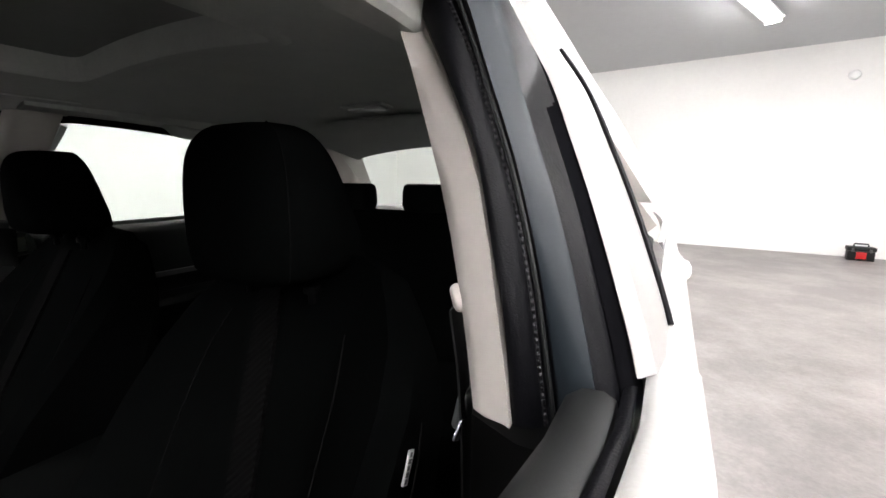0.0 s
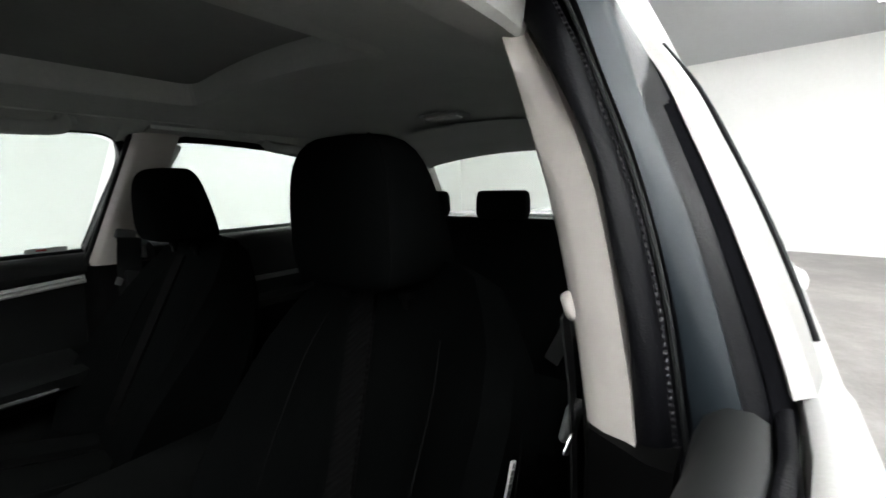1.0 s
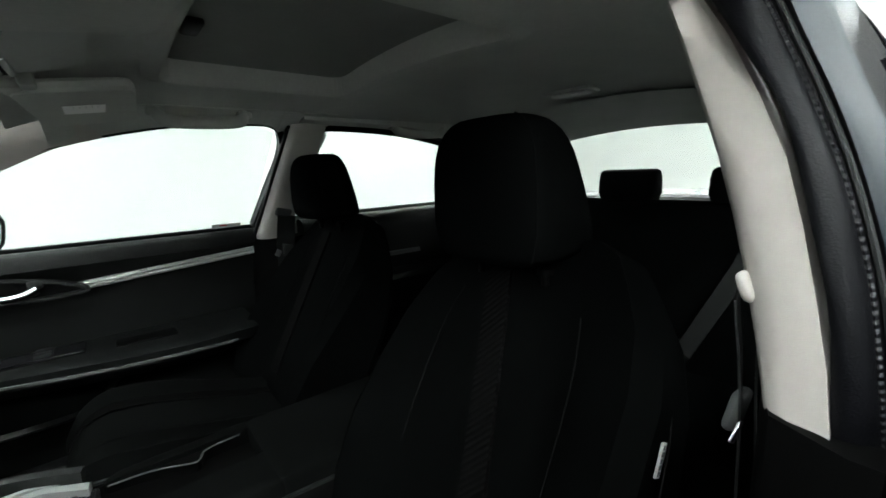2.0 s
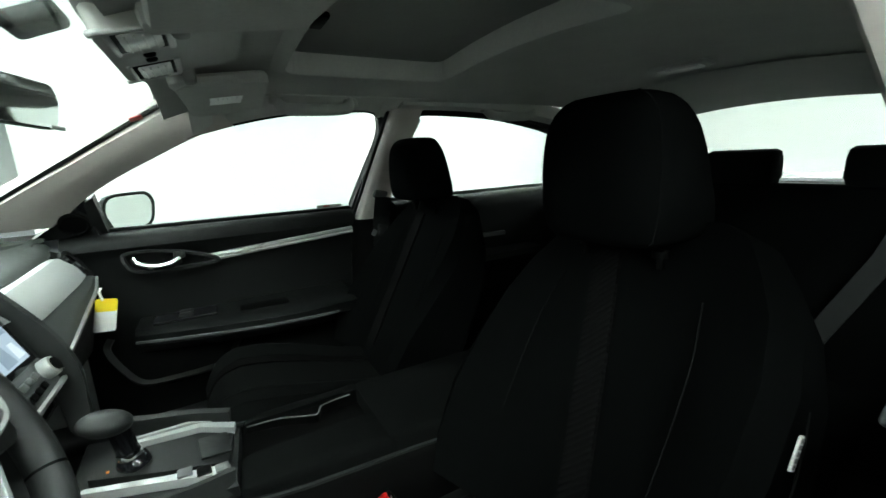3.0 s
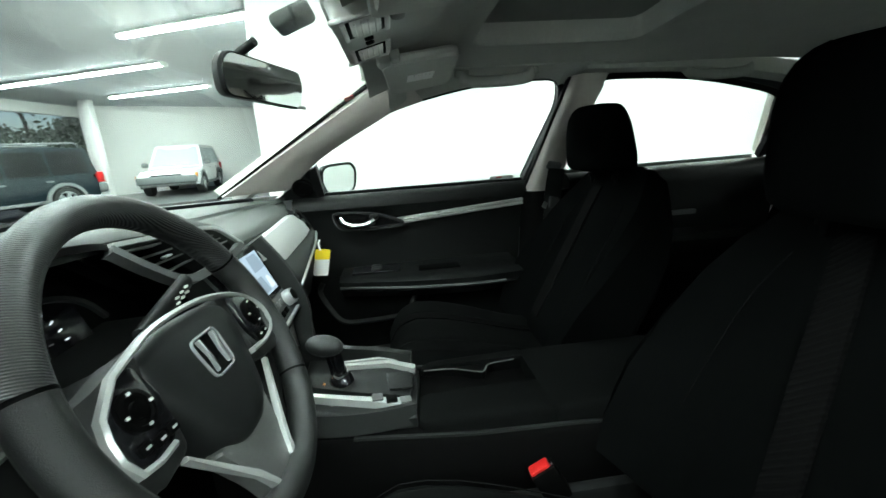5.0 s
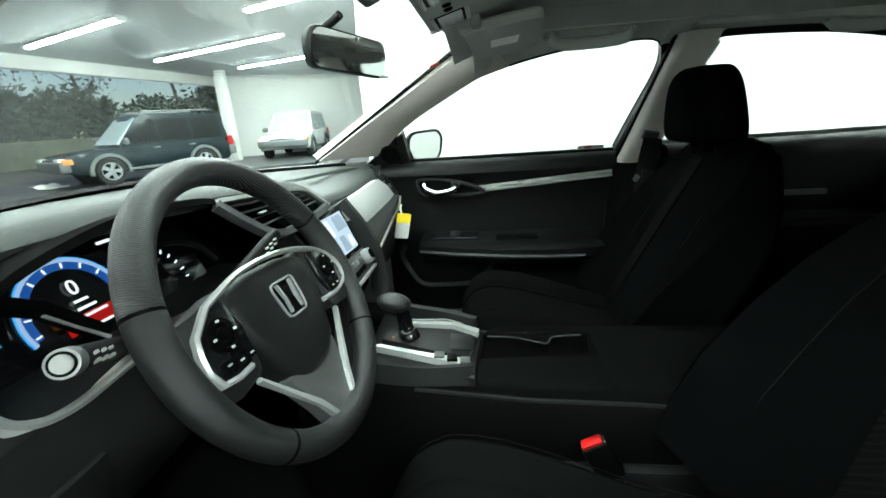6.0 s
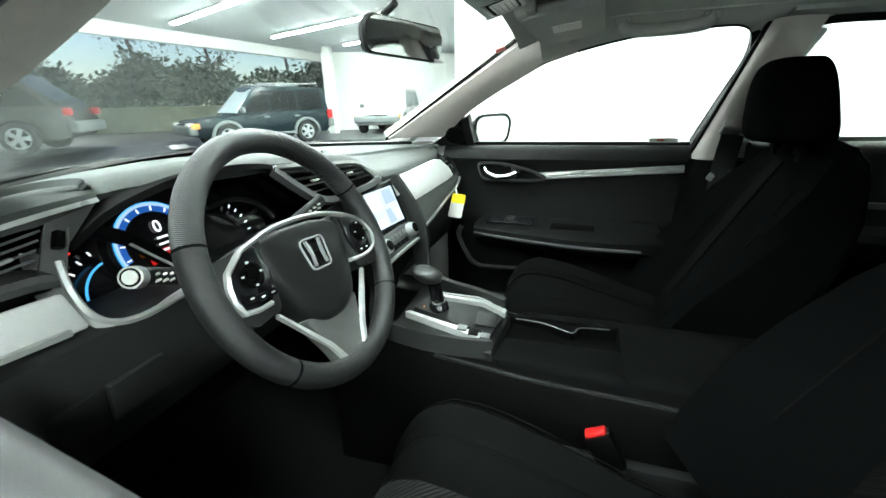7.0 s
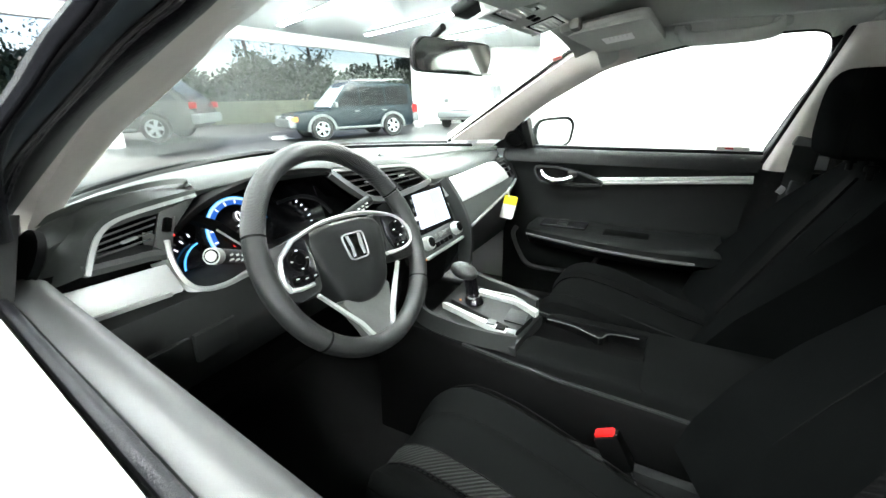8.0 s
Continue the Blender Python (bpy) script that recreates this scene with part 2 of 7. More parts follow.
def part(name, bm, mat, parent=None, label="", smooth=38, kind=""):
    """Links a bmesh as one mesh object, under a thing or a part."""
    bmesh.ops.remove_doubles(bm, verts=bm.verts, dist=0.00004)
    bmesh.ops.recalc_face_normals(bm, faces=bm.faces)
    me = bpy.data.meshes.new(name)
    bm.to_mesh(me)
    bm.free()
    me.materials.append(mat)
    if smooth:
        me.polygons.foreach_set("use_smooth", [True] * len(me.polygons))
        me.set_sharp_from_angle(angle=radians(smooth))
    ob = new(name, me)
    if parent:
        ob.parent = parent
        ob.matrix_parent_inverse = parent.matrix_basis.inverted() if parent.type == "EMPTY" else Matrix()
    return tagged(ob, label, kind=kind)


def thing(name, at, label, category, group="", kind=""):
    ob = new(name)
    ob.empty_display_size = 0.1
    ob.matrix_basis = Matrix.Translation(at)
    return tagged(ob, label, category, group, kind)


def loft(bm, rings, caps=True, closed=True):
    rows = [[bm.verts.new(p) for p in r] for r in rings]
    n = len(rows[0])
    for a, b in zip(rows, rows[1:]):
        for i in range(n if closed else n - 1):
            j = (i + 1) % n
            bm.faces.new((a[i], a[j], b[j], b[i]))
    if caps and closed:
        bm.faces.new(rows[0][::-1])
        bm.faces.new(rows[-1])
    return bm


def curve(pts, n=6, loop=False):
    """Points of a smooth line through pts."""
    pts = [V(p) for p in pts]
    k = len(pts)
    out = []
    for i in range(k if loop else k - 1):
        if loop:
            a, b, c, d = (pts[(i + o) % k] for o in (-1, 0, 1, 2))
        else:
            b, c = pts[i], pts[i + 1]
            a = pts[i - 1] if i else b * 2 - c
            d = pts[i + 2] if i + 2 < k else c * 2 - b
        for s in range(n):
            t = s / n
            out.append(0.5 * (2 * b + (c - a) * t + (2 * a - 5 * b + 4 * c - d) * t * t + (3 * b - a - 3 * c + d) * t ** 3))
    if not loop:
        out.append(pts[-1])
    return out


def sweep(bm, path, profile, ref=(0, 0, 1), loop=False, caps=True):
    """A profile of (along ref, across) offsets carried along a path."""
    path = [V(p) for p in path]
    k = len(path)
    rings = []
    for i, p in enumerate(path):
        if loop:
            t = path[(i + 1) % k] - path[i - 1]
        else:
            t = path[min(i + 1, k - 1)] - path[max(i - 1, 0)]
        t.normalize()
        r = V(ref)
        r = (r - t * r.dot(t)).normalized()
        b = t.cross(r)
        rings.append([p + r * u + b * v for u, v in profile])
    if loop:
        rings.append(rings[0])
        return loft(bm, rings, caps=False)
    return loft(bm, rings, caps)


def disc(r, n=10, sx=1.0):
    return [(r * math.cos(2 * math.pi * i / n), sx * r * math.sin(2 * math.pi * i / n)) for i in range(n)]


def tube(bm, path, r, n=8, loop=False, ref=(0.13, 0.21, 0.97)):
    return sweep(bm, path, disc(r, n), ref, loop)


def join(bm, other, m=Matrix()):
    other.transform(m)
    me = bpy.data.meshes.new("join")
    other.to_mesh(me)
    other.free()
    bm.from_mesh(me)
    bpy.data.meshes.remove(me)
    return bm


def rbox(bm, size, m=Matrix(), r=0.004, seg=2):
    """A box of that size about m's origin with rounded edges."""
    t = bmesh.new()
    bmesh.ops.create_cube(t, size=1)
    bmesh.ops.scale(t, vec=size, verts=t.verts)
    if r:
        bmesh.ops.bevel(t, geom=list(t.edges), offset=min(r, 0.49 * min(size)), segments=seg, profile=0.5, affect="EDGES")
    return join(bm, t, m if isinstance(m, Matrix) else Matrix.Translation(m))


def cone(bm, a, b, r0, r1, n=16):
    a, b = V(a), V(b)
    d = (b - a).normalized()
    s = d.orthogonal().normalized()
    u = d.cross(s)
    ring = lambda c, r: [c + (s * math.cos(2 * math.pi * i / n) + u * math.sin(2 * math.pi * i / n)) * r for i in range(n)]
    return loft(bm, [ring(a, r0), ring(b, r1)])


def lathe(bm, prof, m=Matrix(), n=24, caps=True):
    """A profile of (radius, height) turned round z."""
    rings = [[m @ V((r * math.cos(2 * math.pi * i / n), r * math.sin(2 * math.pi * i / n), h)) for i in range(n)] for r, h in prof]
    return loft(bm, rings, caps)


def prism(bm, poly, z0, z1, m=Matrix(), bev=0.0):
    """A flat polygon in m's xy plane, from z0 to z1, its front edge bevelled."""
    t = bmesh.new()
    back = [t.verts.new((x, y, z0)) for x, y in poly]
    front = [t.verts.new((x, y, z1)) for x, y in poly]
    n = len(poly)
    t.faces.new(back[::-1])
    f = t.faces.new(front)
    for i in range(n):
        t.faces.new((back[i], back[(i + 1) % n], front[(i + 1) % n], front[i]))
    if bev:
        bmesh.ops.bevel(t, geom=list(f.edges), offset=bev, segments=2, profile=0.5, affect="EDGES")
    return join(bm, t, m)


def rounded(poly, r, n=4):
    """Polygon with its corners rounded."""
    out = []
    k = len(poly)
    for i in range(k):
        a, b, c = V((*poly[i - 1], 0)), V((*poly[i], 0)), V((*poly[(i + 1) % k], 0))
        d1, d2 = a - b, c - b
        q = min(r, 0.45 * d1.length, 0.45 * d2.length)
        p0, p1 = b + d1.normalized() * q, b + d2.normalized() * q
        for s in range(n + 1):
            t = s / n
            w = p0 * (1 - t) ** 2 + b * 2 * t * (1 - t) + p1 * t * t
            out.append((w.x, w.y))
    return out


def rect(w, h, cx=0.0, cy=0.0):
    return [(cx - w / 2, cy - h / 2), (cx + w / 2, cy - h / 2), (cx + w / 2, cy + h / 2), (cx - w / 2, cy + h / 2)]


def frame_on(o, right, up):
    """The pose with x along right, y about up and z out of their plane."""
    x = V(right).normalized()
    z = x.cross(V(up)).normalized()
    y = z.cross(x)
    m = Matrix((x, y, z)).transposed().to_4x4()
    m.translation = V(o)
    return m


def sheet(bm, f, us, vs, th, skip=None):
    """A sheet of points f(u, v) with thickness th along f's normal given by the second value."""
    top, bot = {}, {}
    for i, u in enumerate(us):
        for j, v in enumerate(vs):
            p, n = f(u, v)
            top[i, j], bot[i, j] = bm.verts.new(p), bm.verts.new(V(p) + V(n) * th)
    cells = [(i, j) for i in range(len(us) - 1) for j in range(len(vs) - 1) if not (skip and skip((us[i] + us[i + 1]) / 2, (vs[j] + vs[j + 1]) / 2))]
    have = set(cells)
    for i, j in cells:
        q = [(i, j), (i + 1, j), (i + 1, j + 1), (i, j + 1)]
        bm.faces.new([top[k] for k in q])
        bm.faces.new([bot[k] for k in q][::-1])
        for a, b, nb in ((q[0], q[1], (i, j - 1)), (q[1], q[2], (i + 1, j)), (q[2], q[3], (i, j + 1)), (q[3], q[0], (i - 1, j))):
            if nb not in have:
                bm.faces.new((top[a], top[b], bot[b], bot[a]))
    loose = [v for v in bm.verts if not v.link_faces]
    bmesh.ops.delete(bm, geom=loose, context="VERTS")
    return bm


def lin(a, b, n):
    return [a + (b - a) * i / n for i in range(n + 1)]


def lerp(a, b, t):
    return V(a) * (1 - t) + V(b) * t


def bez(table, x):
    """Piecewise linear look-up in rows of (x, value)."""
    if x <= table[0][0]:
        return table[0][1]
    for (x0, a), (x1, b) in zip(table, table[1:]):
        if x <= x1:
            t = (x - x0) / (x1 - x0)
            return a + (b - a) * t
    return table[-1][1]


# ---------- garage and street ----------
def ground_z(y):
    """The yard rises a little towards the street."""
    t = min(1, max(0, y - 10.7))
    return 0.19 * t * t * (3 - 2 * t)


def garage():
    ns = lambda name, label, cat="wall": tagged(name, label, cat, kind="structure")
    bm = bmesh.new()
    sheet(bm, lambda x, y: (V((x, y, ground_z(y))), V((0, 0, -1))), lin(-30, 50, 8), [-30, -9, 5, 10.7] + lin(10.9, 11.7, 6) + [14, 22, 60], 0.2)
    ns(part("ground", bm, ASPHALT), "dark wet asphalt yard and street", "ground")
    bm = bmesh.new()
    prism(bm, [(-6.5, -9.2), (6.0, -9.2), (6.0, 3.0), (9.0, 3.0), (9.0, 5.5), (-6.5, 5.5)], 0.0, 0.012)
    ns(part("floor", bm, CONCRETE, smooth=0), "worn grey concrete garage floor with scuffs and stains", "floor")
    wall = lambda a, b, name, label, h=3.1, th=0.2: ns(part(name, wall_mesh(a, b, h, th), WALL_WHITE, smooth=0), label)
    wall((-7, -7.75, 0), (6.2, -8.95, 0), "wall_rear", "white painted garage wall with a dark base joint")
    wall((5.6, -9.0, 0), (5.6, 2.1, 0), "wall_right", "bright white painted garage wall")
    wall((5.7, 2.1, 0), (16.5, 5.3, 0), "wall_side_bay", "white painted wall of the side bay")
    wall((15.6, 10.9, 0), (19.6, 5.2, 0), "wall_bay_end", "white painted end wall of the side bay")
    wall((-6.4, -8.0, 0), (-6.4, 4.0, 0), "wall_left", "white painted garage wall")
    bm = bmesh.new()
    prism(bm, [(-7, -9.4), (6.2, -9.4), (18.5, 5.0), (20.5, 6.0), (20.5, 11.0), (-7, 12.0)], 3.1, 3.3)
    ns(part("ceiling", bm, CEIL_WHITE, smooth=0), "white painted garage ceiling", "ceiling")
    bm = wall_mesh((-7, 12.0, 2.78), (20.5, 11.0, 2.78), 0.32, 0.25)
    ns(part("lintel_beam", bm, WALL_WHITE, smooth=0), "white beam over the garage opening", "beam")
    for x, y in ((14.25, 9.75),):
        bm = bmesh.new()
        rbox(bm, (0.28, 0.28, 3.1), V((x, y, 1.55)), 0.01)
        ns(part("column", bm, WALL_WHITE), "white square column at the garage opening", "column")


def wall_mesh(a, b, h, th):
    bm = bmesh.new()
    a, b = V(a), V(b)
    d = (b - a).normalized()
    n = V((-d.y, d.x, 0)) * th / 2
    lo = [a + n, b + n, b - n, a - n]
    return loft(bm, [lo, [p + V((0, 0, h)) for p in lo]])


def tube_light(a, b):
    a, b = V(a), V(b)
    t = thing("fluorescent_light", (a + b) / 2, "lit fluorescent ceiling batten with a white diffuser", "ceiling light", "garage ceiling lights")
    d = (b - a).normalized()
    bm = sweep(bmesh.new(), [a, b], [(0.0, -0.06), (-0.03, -0.11), (-0.05, -0.11), (-0.05, 0.11), (-0.03, 0.11), (0.0, 0.06)])
    part("housing", bm, HOUSING, t)
    prof = [(-0.052 - 0.045 * math.sin(math.pi * k / 8), -0.075 + 0.15 * k / 8) for k in range(9)]
    bm = sweep(bmesh.new(), [a + d * 0.03, b - d * 0.03], prof + [(-0.051, 0.06), (-0.051, -0.06)])
    part("diffuser", bm, TUBE_GLOW, t, "glowing white diffuser")
    for p in (a + d * 0.012, b - d * 0.012):
        part("end_cap", rbox(bmesh.new(), (0.17, 0.03, 0.05), Matrix.Translation(p - V((0, 0, 0.075))) @ pose(0, 0, 0, 0, 0, math.degrees(math.atan2(d.y, d.x)) - 90), 0.008), HOUSING, t)
    return t


def lights():
    g = V((0.37, 0.93, 0))
    ends = [((8.1, 10.1), 3.7), ((11.0, 9.5), 4.9), ((13.6, 8.6), 3.6), ((4.4, 8.6), 3.7), ((3.6, 4.0), 3.6), ((0.2, 6.4), 3.6), ((-2.6, 3.2), 3.6), ((3.4, -2.2), 3.6), ((-0.6, -3.6), 3.0), ((-3.6, -2.5), 3.6), ((7.0, 4.5), 2.4), ((-1.9, 0.4), 3.0), ((-3.8, 6.0), 3.6), ((-0.3, 2.6), 2.4)]
    for (x, y), length in ends:
        b = V((x, y, 3.1))
        tube_light(b - g * length, b)


garage()
lights()


def toolbox():
    t = thing("toolbox", (-3.26, -7.75, 0), "black plastic toolbox with a red label on the floor", "toolbox")
    m = pose(-3.24, -7.72, 0, 0, 0, -6) @ Matrix.Diagonal((0.72, 0.72, 0.86, 1))
    bm = rbox(bmesh.new(), (0.40, 0.22, 0.17), m @ pose(0, 0, 0.085), 0.015)
    part("body", bm, PLASTIC, t)
    bm = rbox(bmesh.new(), (0.43, 0.24, 0.07), m @ pose(0, 0, 0.205), 0.02)
    part("lid", bm, PLASTIC, t)
    bm = tube(bmesh.new(), [m @ V(p) for p in ((-0.11, 0, 0.235), (-0.1, 0, 0.285), (0.1, 0, 0.285), (0.11, 0, 0.235))], 0.012)
    part("handle", bm, PLASTIC, t)
    bm = rbox(bmesh.new(), (0.15, 0.006, 0.11), m @ pose(0.0, 0.112, 0.10), 0.002)
    part("label", bm, RED, t, "red printed label")
    for x in (-0.13, 0.13):
        part("latch", rbox(bmesh.new(), (0.04, 0.012, 0.06), m @ pose(x, 0.124, 0.185), 0.004), GREY_CLAD, t)


toolbox()
bm = lathe(bmesh.new(), [(0.07, 0), (0.07, 0.02), (0.05, 0.045), (0.02, 0.05)], frame_on((-2.95, -8.02, 2.62), (1, 0, 0), (0, 0, 1)) @ pose(0, 0, 0, 180), 16)
tagged(part("smoke_detector", bm, HOUSING), "small round white detector on the garage wall", "detector")


# ---------- vehicles in the street ----------
def wheel(parent, at, r, w, axis, rim_mat=ALLOY, spokes=5):
    m = frame_on(at, V((0, 0, 1)).cross(V(axis)), (0, 0, 1))
    bm = lathe(bmesh.new(), [(r * 0.62, -w / 2), (r * 0.93, -w / 2), (r, -w / 3), (r, w / 3), (r * 0.93, w / 2), (r * 0.66, w / 2), (r * 0.655, w * 0.12)], m, 28)
    tyre = part("wheel", bm, TYRE, parent, "black tyre on a silver alloy wheel")
    bm = lathe(bmesh.new(), [(r * 0.655, w * 0.34), (r * 0.655, w * 0.46), (r * 0.60, w * 0.47), (r * 0.57, w * 0.22)], m, 28, False)
    for k in range(spokes):
        a = 2 * math.pi * k / spokes
        mm = m @ pose(0, 0, 0, 0, 0, math.degrees(a))
        prism(bm, [(r * 0.05, -r * 0.10), (r * 0.60, -r * 0.15), (r * 0.60, r * 0.15), (r * 0.05, r * 0.10)], w * 0.30, w * 0.42, mm, 0.006)
    lathe(bm, [(r * 0.17, w * 0.3), (r * 0.17, w * 0.45), (r * 0.10, w * 0.47)], m, 16)
    part("rim", bm, rim_mat, tyre, "silver spoked alloy rim")
    bm = lathe(bmesh.new(), [(r * 0.60, w * 0.1), (r * 0.60, w * 0.2)], m, 20)
    part("brake_drum", bm, DARK, tyre)


def suv(name, label, m, paint, length, width, height, wb, boxy, clad, rack, glass=None):
    """x forward, y to its left, z up, origin on the ground between the axles."""
    t = thing(name, m.translation, label, "car")
    L2, W2 = length / 2, width / 2
    belt = height * 0.56
    nose = L2 * 0.98
    r = 0.185 * height + 0.03
    # lower body: rings along x with wheel-arch height
    side = [(-L2, 0.55, 0.62), (-L2 * 0.985, 0.42, belt + 0.02), (-L2 * 0.9, 0.30, belt + 0.04), (-L2 * 0.3, 0.26, belt), (L2 * 0.28, 0.26, belt - 0.03), (L2 * 0.42, 0.27, belt - 0.05), (L2 * 0.8, 0.30, belt - 0.11 if boxy else belt - 0.16), (nose * 0.97, 0.36, belt - 0.16 if boxy else belt - 0.24), (nose, 0.45, belt - 0.26 if boxy else belt - 0.36)]
    rings = []
    for i in range(33):
        x = lerp((-L2, 0, 0), (nose, 0, 0), i / 32).x
        z0 = bez([(a, b) for a, b, c in side], x)
        z1 = bez([(a, c) for a, b, c in side], x)
        for wx in (-wb / 2, wb / 2):
            d = abs(x - wx)
            if d < r * 1.18:
                z0 = max(z0, r + math.sqrt(max(0, (r * 1.18) ** 2 - d * d)) * 0.95)
        z0 = min(z0, z1 - 0.05)
        wf = W2 * (1 - 0.10 * max(0, abs(x) / L2 - 0.8) / 0.2)
        sec = [(-wf * 0.94, z0), (-wf, z0 + (z1 - z0) * 0.35), (-wf * 0.99, z0 + (z1 - z0) * 0.72), (-wf * 0.93, z1), (-wf * 0.5, z1 + 0.015), (wf * 0.5, z1 + 0.015), (wf * 0.93, z1), (wf * 0.99, z0 + (z1 - z0) * 0.72), (wf, z0 + (z1 - z0) * 0.35), (wf * 0.94, z0)]
        rings.append([m @ V((x, y, z)) for y, z in sec])
    body = part("body", loft(bmesh.new(), rings), paint, t)
    # cabin
    ws0, ws1 = L2 * 0.42, L2 * 0.12
    rr0, rr1 = (-L2 * 0.95, -L2 * 0.90) if boxy else (-L2 * 0.92, -L2 * 0.62)
    prof = [(rr0, belt), (rr1, height * 0.97), (rr1 * 0.6, height), (ws1 * 0.6, height), (ws1, height * 0.98), (ws0, belt - 0.04)]
    inset = lambda z: W2 * (0.93 - 0.16 * (z - belt) / (height - belt))
    bm = bmesh.new()
    loft(bm, [[m @ V((x, -inset(z), z)) for x, z in prof], [m @ V((x, -inset(z) * 0.5, z + 0.02)) for x, z in prof], [m @ V((x, inset(z) * 0.5, z + 0.02)) for x, z in prof], [m @ V((x, inset(z), z)) for x, z in prof]])
    part("cabin", bm, paint, t)
    # side windows, each pane its own
    xs = lin(ws0 - 0.14, rr0 + 0.16, 3)
    for s in (-1, 1):
        for k in range(3):
            x0, x1 = xs[k] - 0.035, xs[k + 1] + 0.035
            zt, zb = height * 0.935, belt + 0.05
            xt0 = min(x0, ws1 - 0.08)
            xt1 = max(x1, rr1 + 0.10)
            q = [(x0, zb), (xt0, zt), (xt1, zt), (x1, zb)]
            bm = bmesh.new()
            loft(bm, [[m @ V((x, s * (inset(z) + 0.006), z)) for x, z in q], [m @ V((x, s * (inset(z) - 0.02), z)) for x, z in q]])
            part("window", bm, glass or SUV_GLASS, t, smooth=0)
    for (xa, za), (xb, zb), nm in (((ws0 - 0.03, belt + 0.02), (ws1 + 0.02, height * 0.95), "windscreen"), ((rr0 + 0.01, belt + 0.06), (rr1, height * 0.93), "rear_window")):
        s = 1 if nm == "windscreen" else -1
        bm = bmesh.new()
        q = [(xa, -inset(za) * 0.9, za), (xa, inset(za) * 0.9, za), (xb, inset(zb) * 0.88, zb), (xb, -inset(zb) * 0.88, zb)]
        loft(bm, [[m @ V((x + s * 0.025, y, z + 0.012)) for x, y, z in q], [m @ V((x - s * 0.02, y, z)) for x, y, z in q]])
        # the windscreen's reflection is painted pale, the rear pane stays dark
        part(nm, bm, glass or (PALE_REFLECTION if nm == "windscreen" else SUV_GLASS), t, smooth=0)
    for wx in (-wb / 2, wb / 2):
        for s in (-1, 1):
            wheel(t, m @ V((wx, s * (W2 - 0.10), r)), r, 0.22, m.to_3x3() @ V((0, s, 0)))
    if boxy:
        for wx in (-wb / 2, wb / 2):
            for s in (-1, 1):
                pth = [m @ V((wx + r * 1.20 * math.cos(q), s * (W2 - 0.005), r + r * 1.16 * math.sin(q))) for q in lin(-0.15, math.pi + 0.15, 14)]
                part("wheel_arch_flare", sweep(bmesh.new(), pth, [(-0.05, -0.05), (0.03, -0.045), (0.035, 0.03), (-0.05, 0.03)], ref=m.to_3x3() @ V((0, s, 0))), clad, t, "grey wheel arch flare")
    for x, s, nm, z in ((nose + 0.02, 1, "front_bumper", 0.52), (-L2 - 0.02, -1, "rear_bumper", 0.55)):
        bm = rbox(bmesh.new(), (0.22, width * 0.97, 0.26), m @ pose(x - s * 0.06, 0, z), 0.06, 3)
        part(nm, bm, clad, t)
    for s in (-1, 1):
        part("headlight", rbox(bmesh.new(), (0.16, 0.34, 0.16), m @ pose(nose - 0.03, s * (W2 - 0.24), belt - 0.27), 0.03), LAMP_PLASTIC, t)
        part("indicator", rbox(bmesh.new(), (0.2, 0.08, 0.13), m @ pose(nose - 0.10, s * (W2 - 0.05), belt - 0.27), 0.02), ORANGE_LENS, t)
        part("tail_light", rbox(bmesh.new(), (0.16, 0.14, 0.26 if boxy else 0.16), m @ pose(-L2 + 0.07, s * (W2 - 0.09), belt - 0.08), 0.02), RED, t, "red tail light")
        part("wing_mirror", rbox(bmesh.new(), (0.10, 0.20, 0.15), m @ pose(ws0 - 0.15, s * (W2 + 0.07), belt + 0.10), 0.04), clad, t)
        for k, x in enumerate((L2 * 0.02, -L2 * 0.42)):
            part("door_handle", rbox(bmesh.new(), (0.17, 0.03, 0.035), m @ pose(x, s * (W2 + 0.0), belt - 0.10), 0.01), clad, t)
        bm = rbox(bmesh.new(), (wb - 2.6 * r, 0.12, 0.07), m @ pose(0, s * (W2 - 0.02), 0.33), 0.02)
        part("side_step", bm, clad, t)
        if rack:
            bm = tube(bmesh.new(), [m @ V(p) for p in ((ws1 - 0.1, s * W2 * 0.68, height), (ws1 - 0.15, s * W2 * 0.68, height + 0.09), (rr1 + 0.15, s * W2 * 0.68, height + 0.09), (rr1 + 0.1, s * W2 * 0.68, height))], 0.025)
            part("roof_rail", bm, clad, t)
    bm = rbox(bmesh.new(), (0.05, width * 0.5, 0.14), m @ pose(nose + 0.0, 0, belt - 0.28), 0.02)
    part("grille", bm, DARK, t)
    return t


ORANGE_LENS = material("orange_lens", (0.75, 0.25, 0.05), 0.25, vary=0.05, bump=0)
suv("parked_suv", "dark green boxy four wheel drive parked with roof rails", Matrix.Translation((9.96, 9.68, 0)) @ pose(0, 0, 0, 0, 0, 153), SUV_GREEN, 4.15, 1.68, 1.60, 2.30, True, SUV_CLAD, True)
suv("parked_crossover", "bronze grey crossover parked by the kerb", Matrix.Translation((5.15, 13.75, 0.19)) @ pose(0, 0, 0, 0, 0, 130), SUV_GREY, 4.85, 1.95, 1.73, 2.75, False, SUV_CLAD, False)
suv("white_suv", "white four wheel drive parked in the next bay", Matrix.Translation((15.6, 7.9, 0)) @ pose(0, 0, 0, 0, 0, 190), WHITE_PAINT, 4.2, 1.75, 1.6, 2.5, True, SUV_CLAD, False, PALE_REFLECTION)


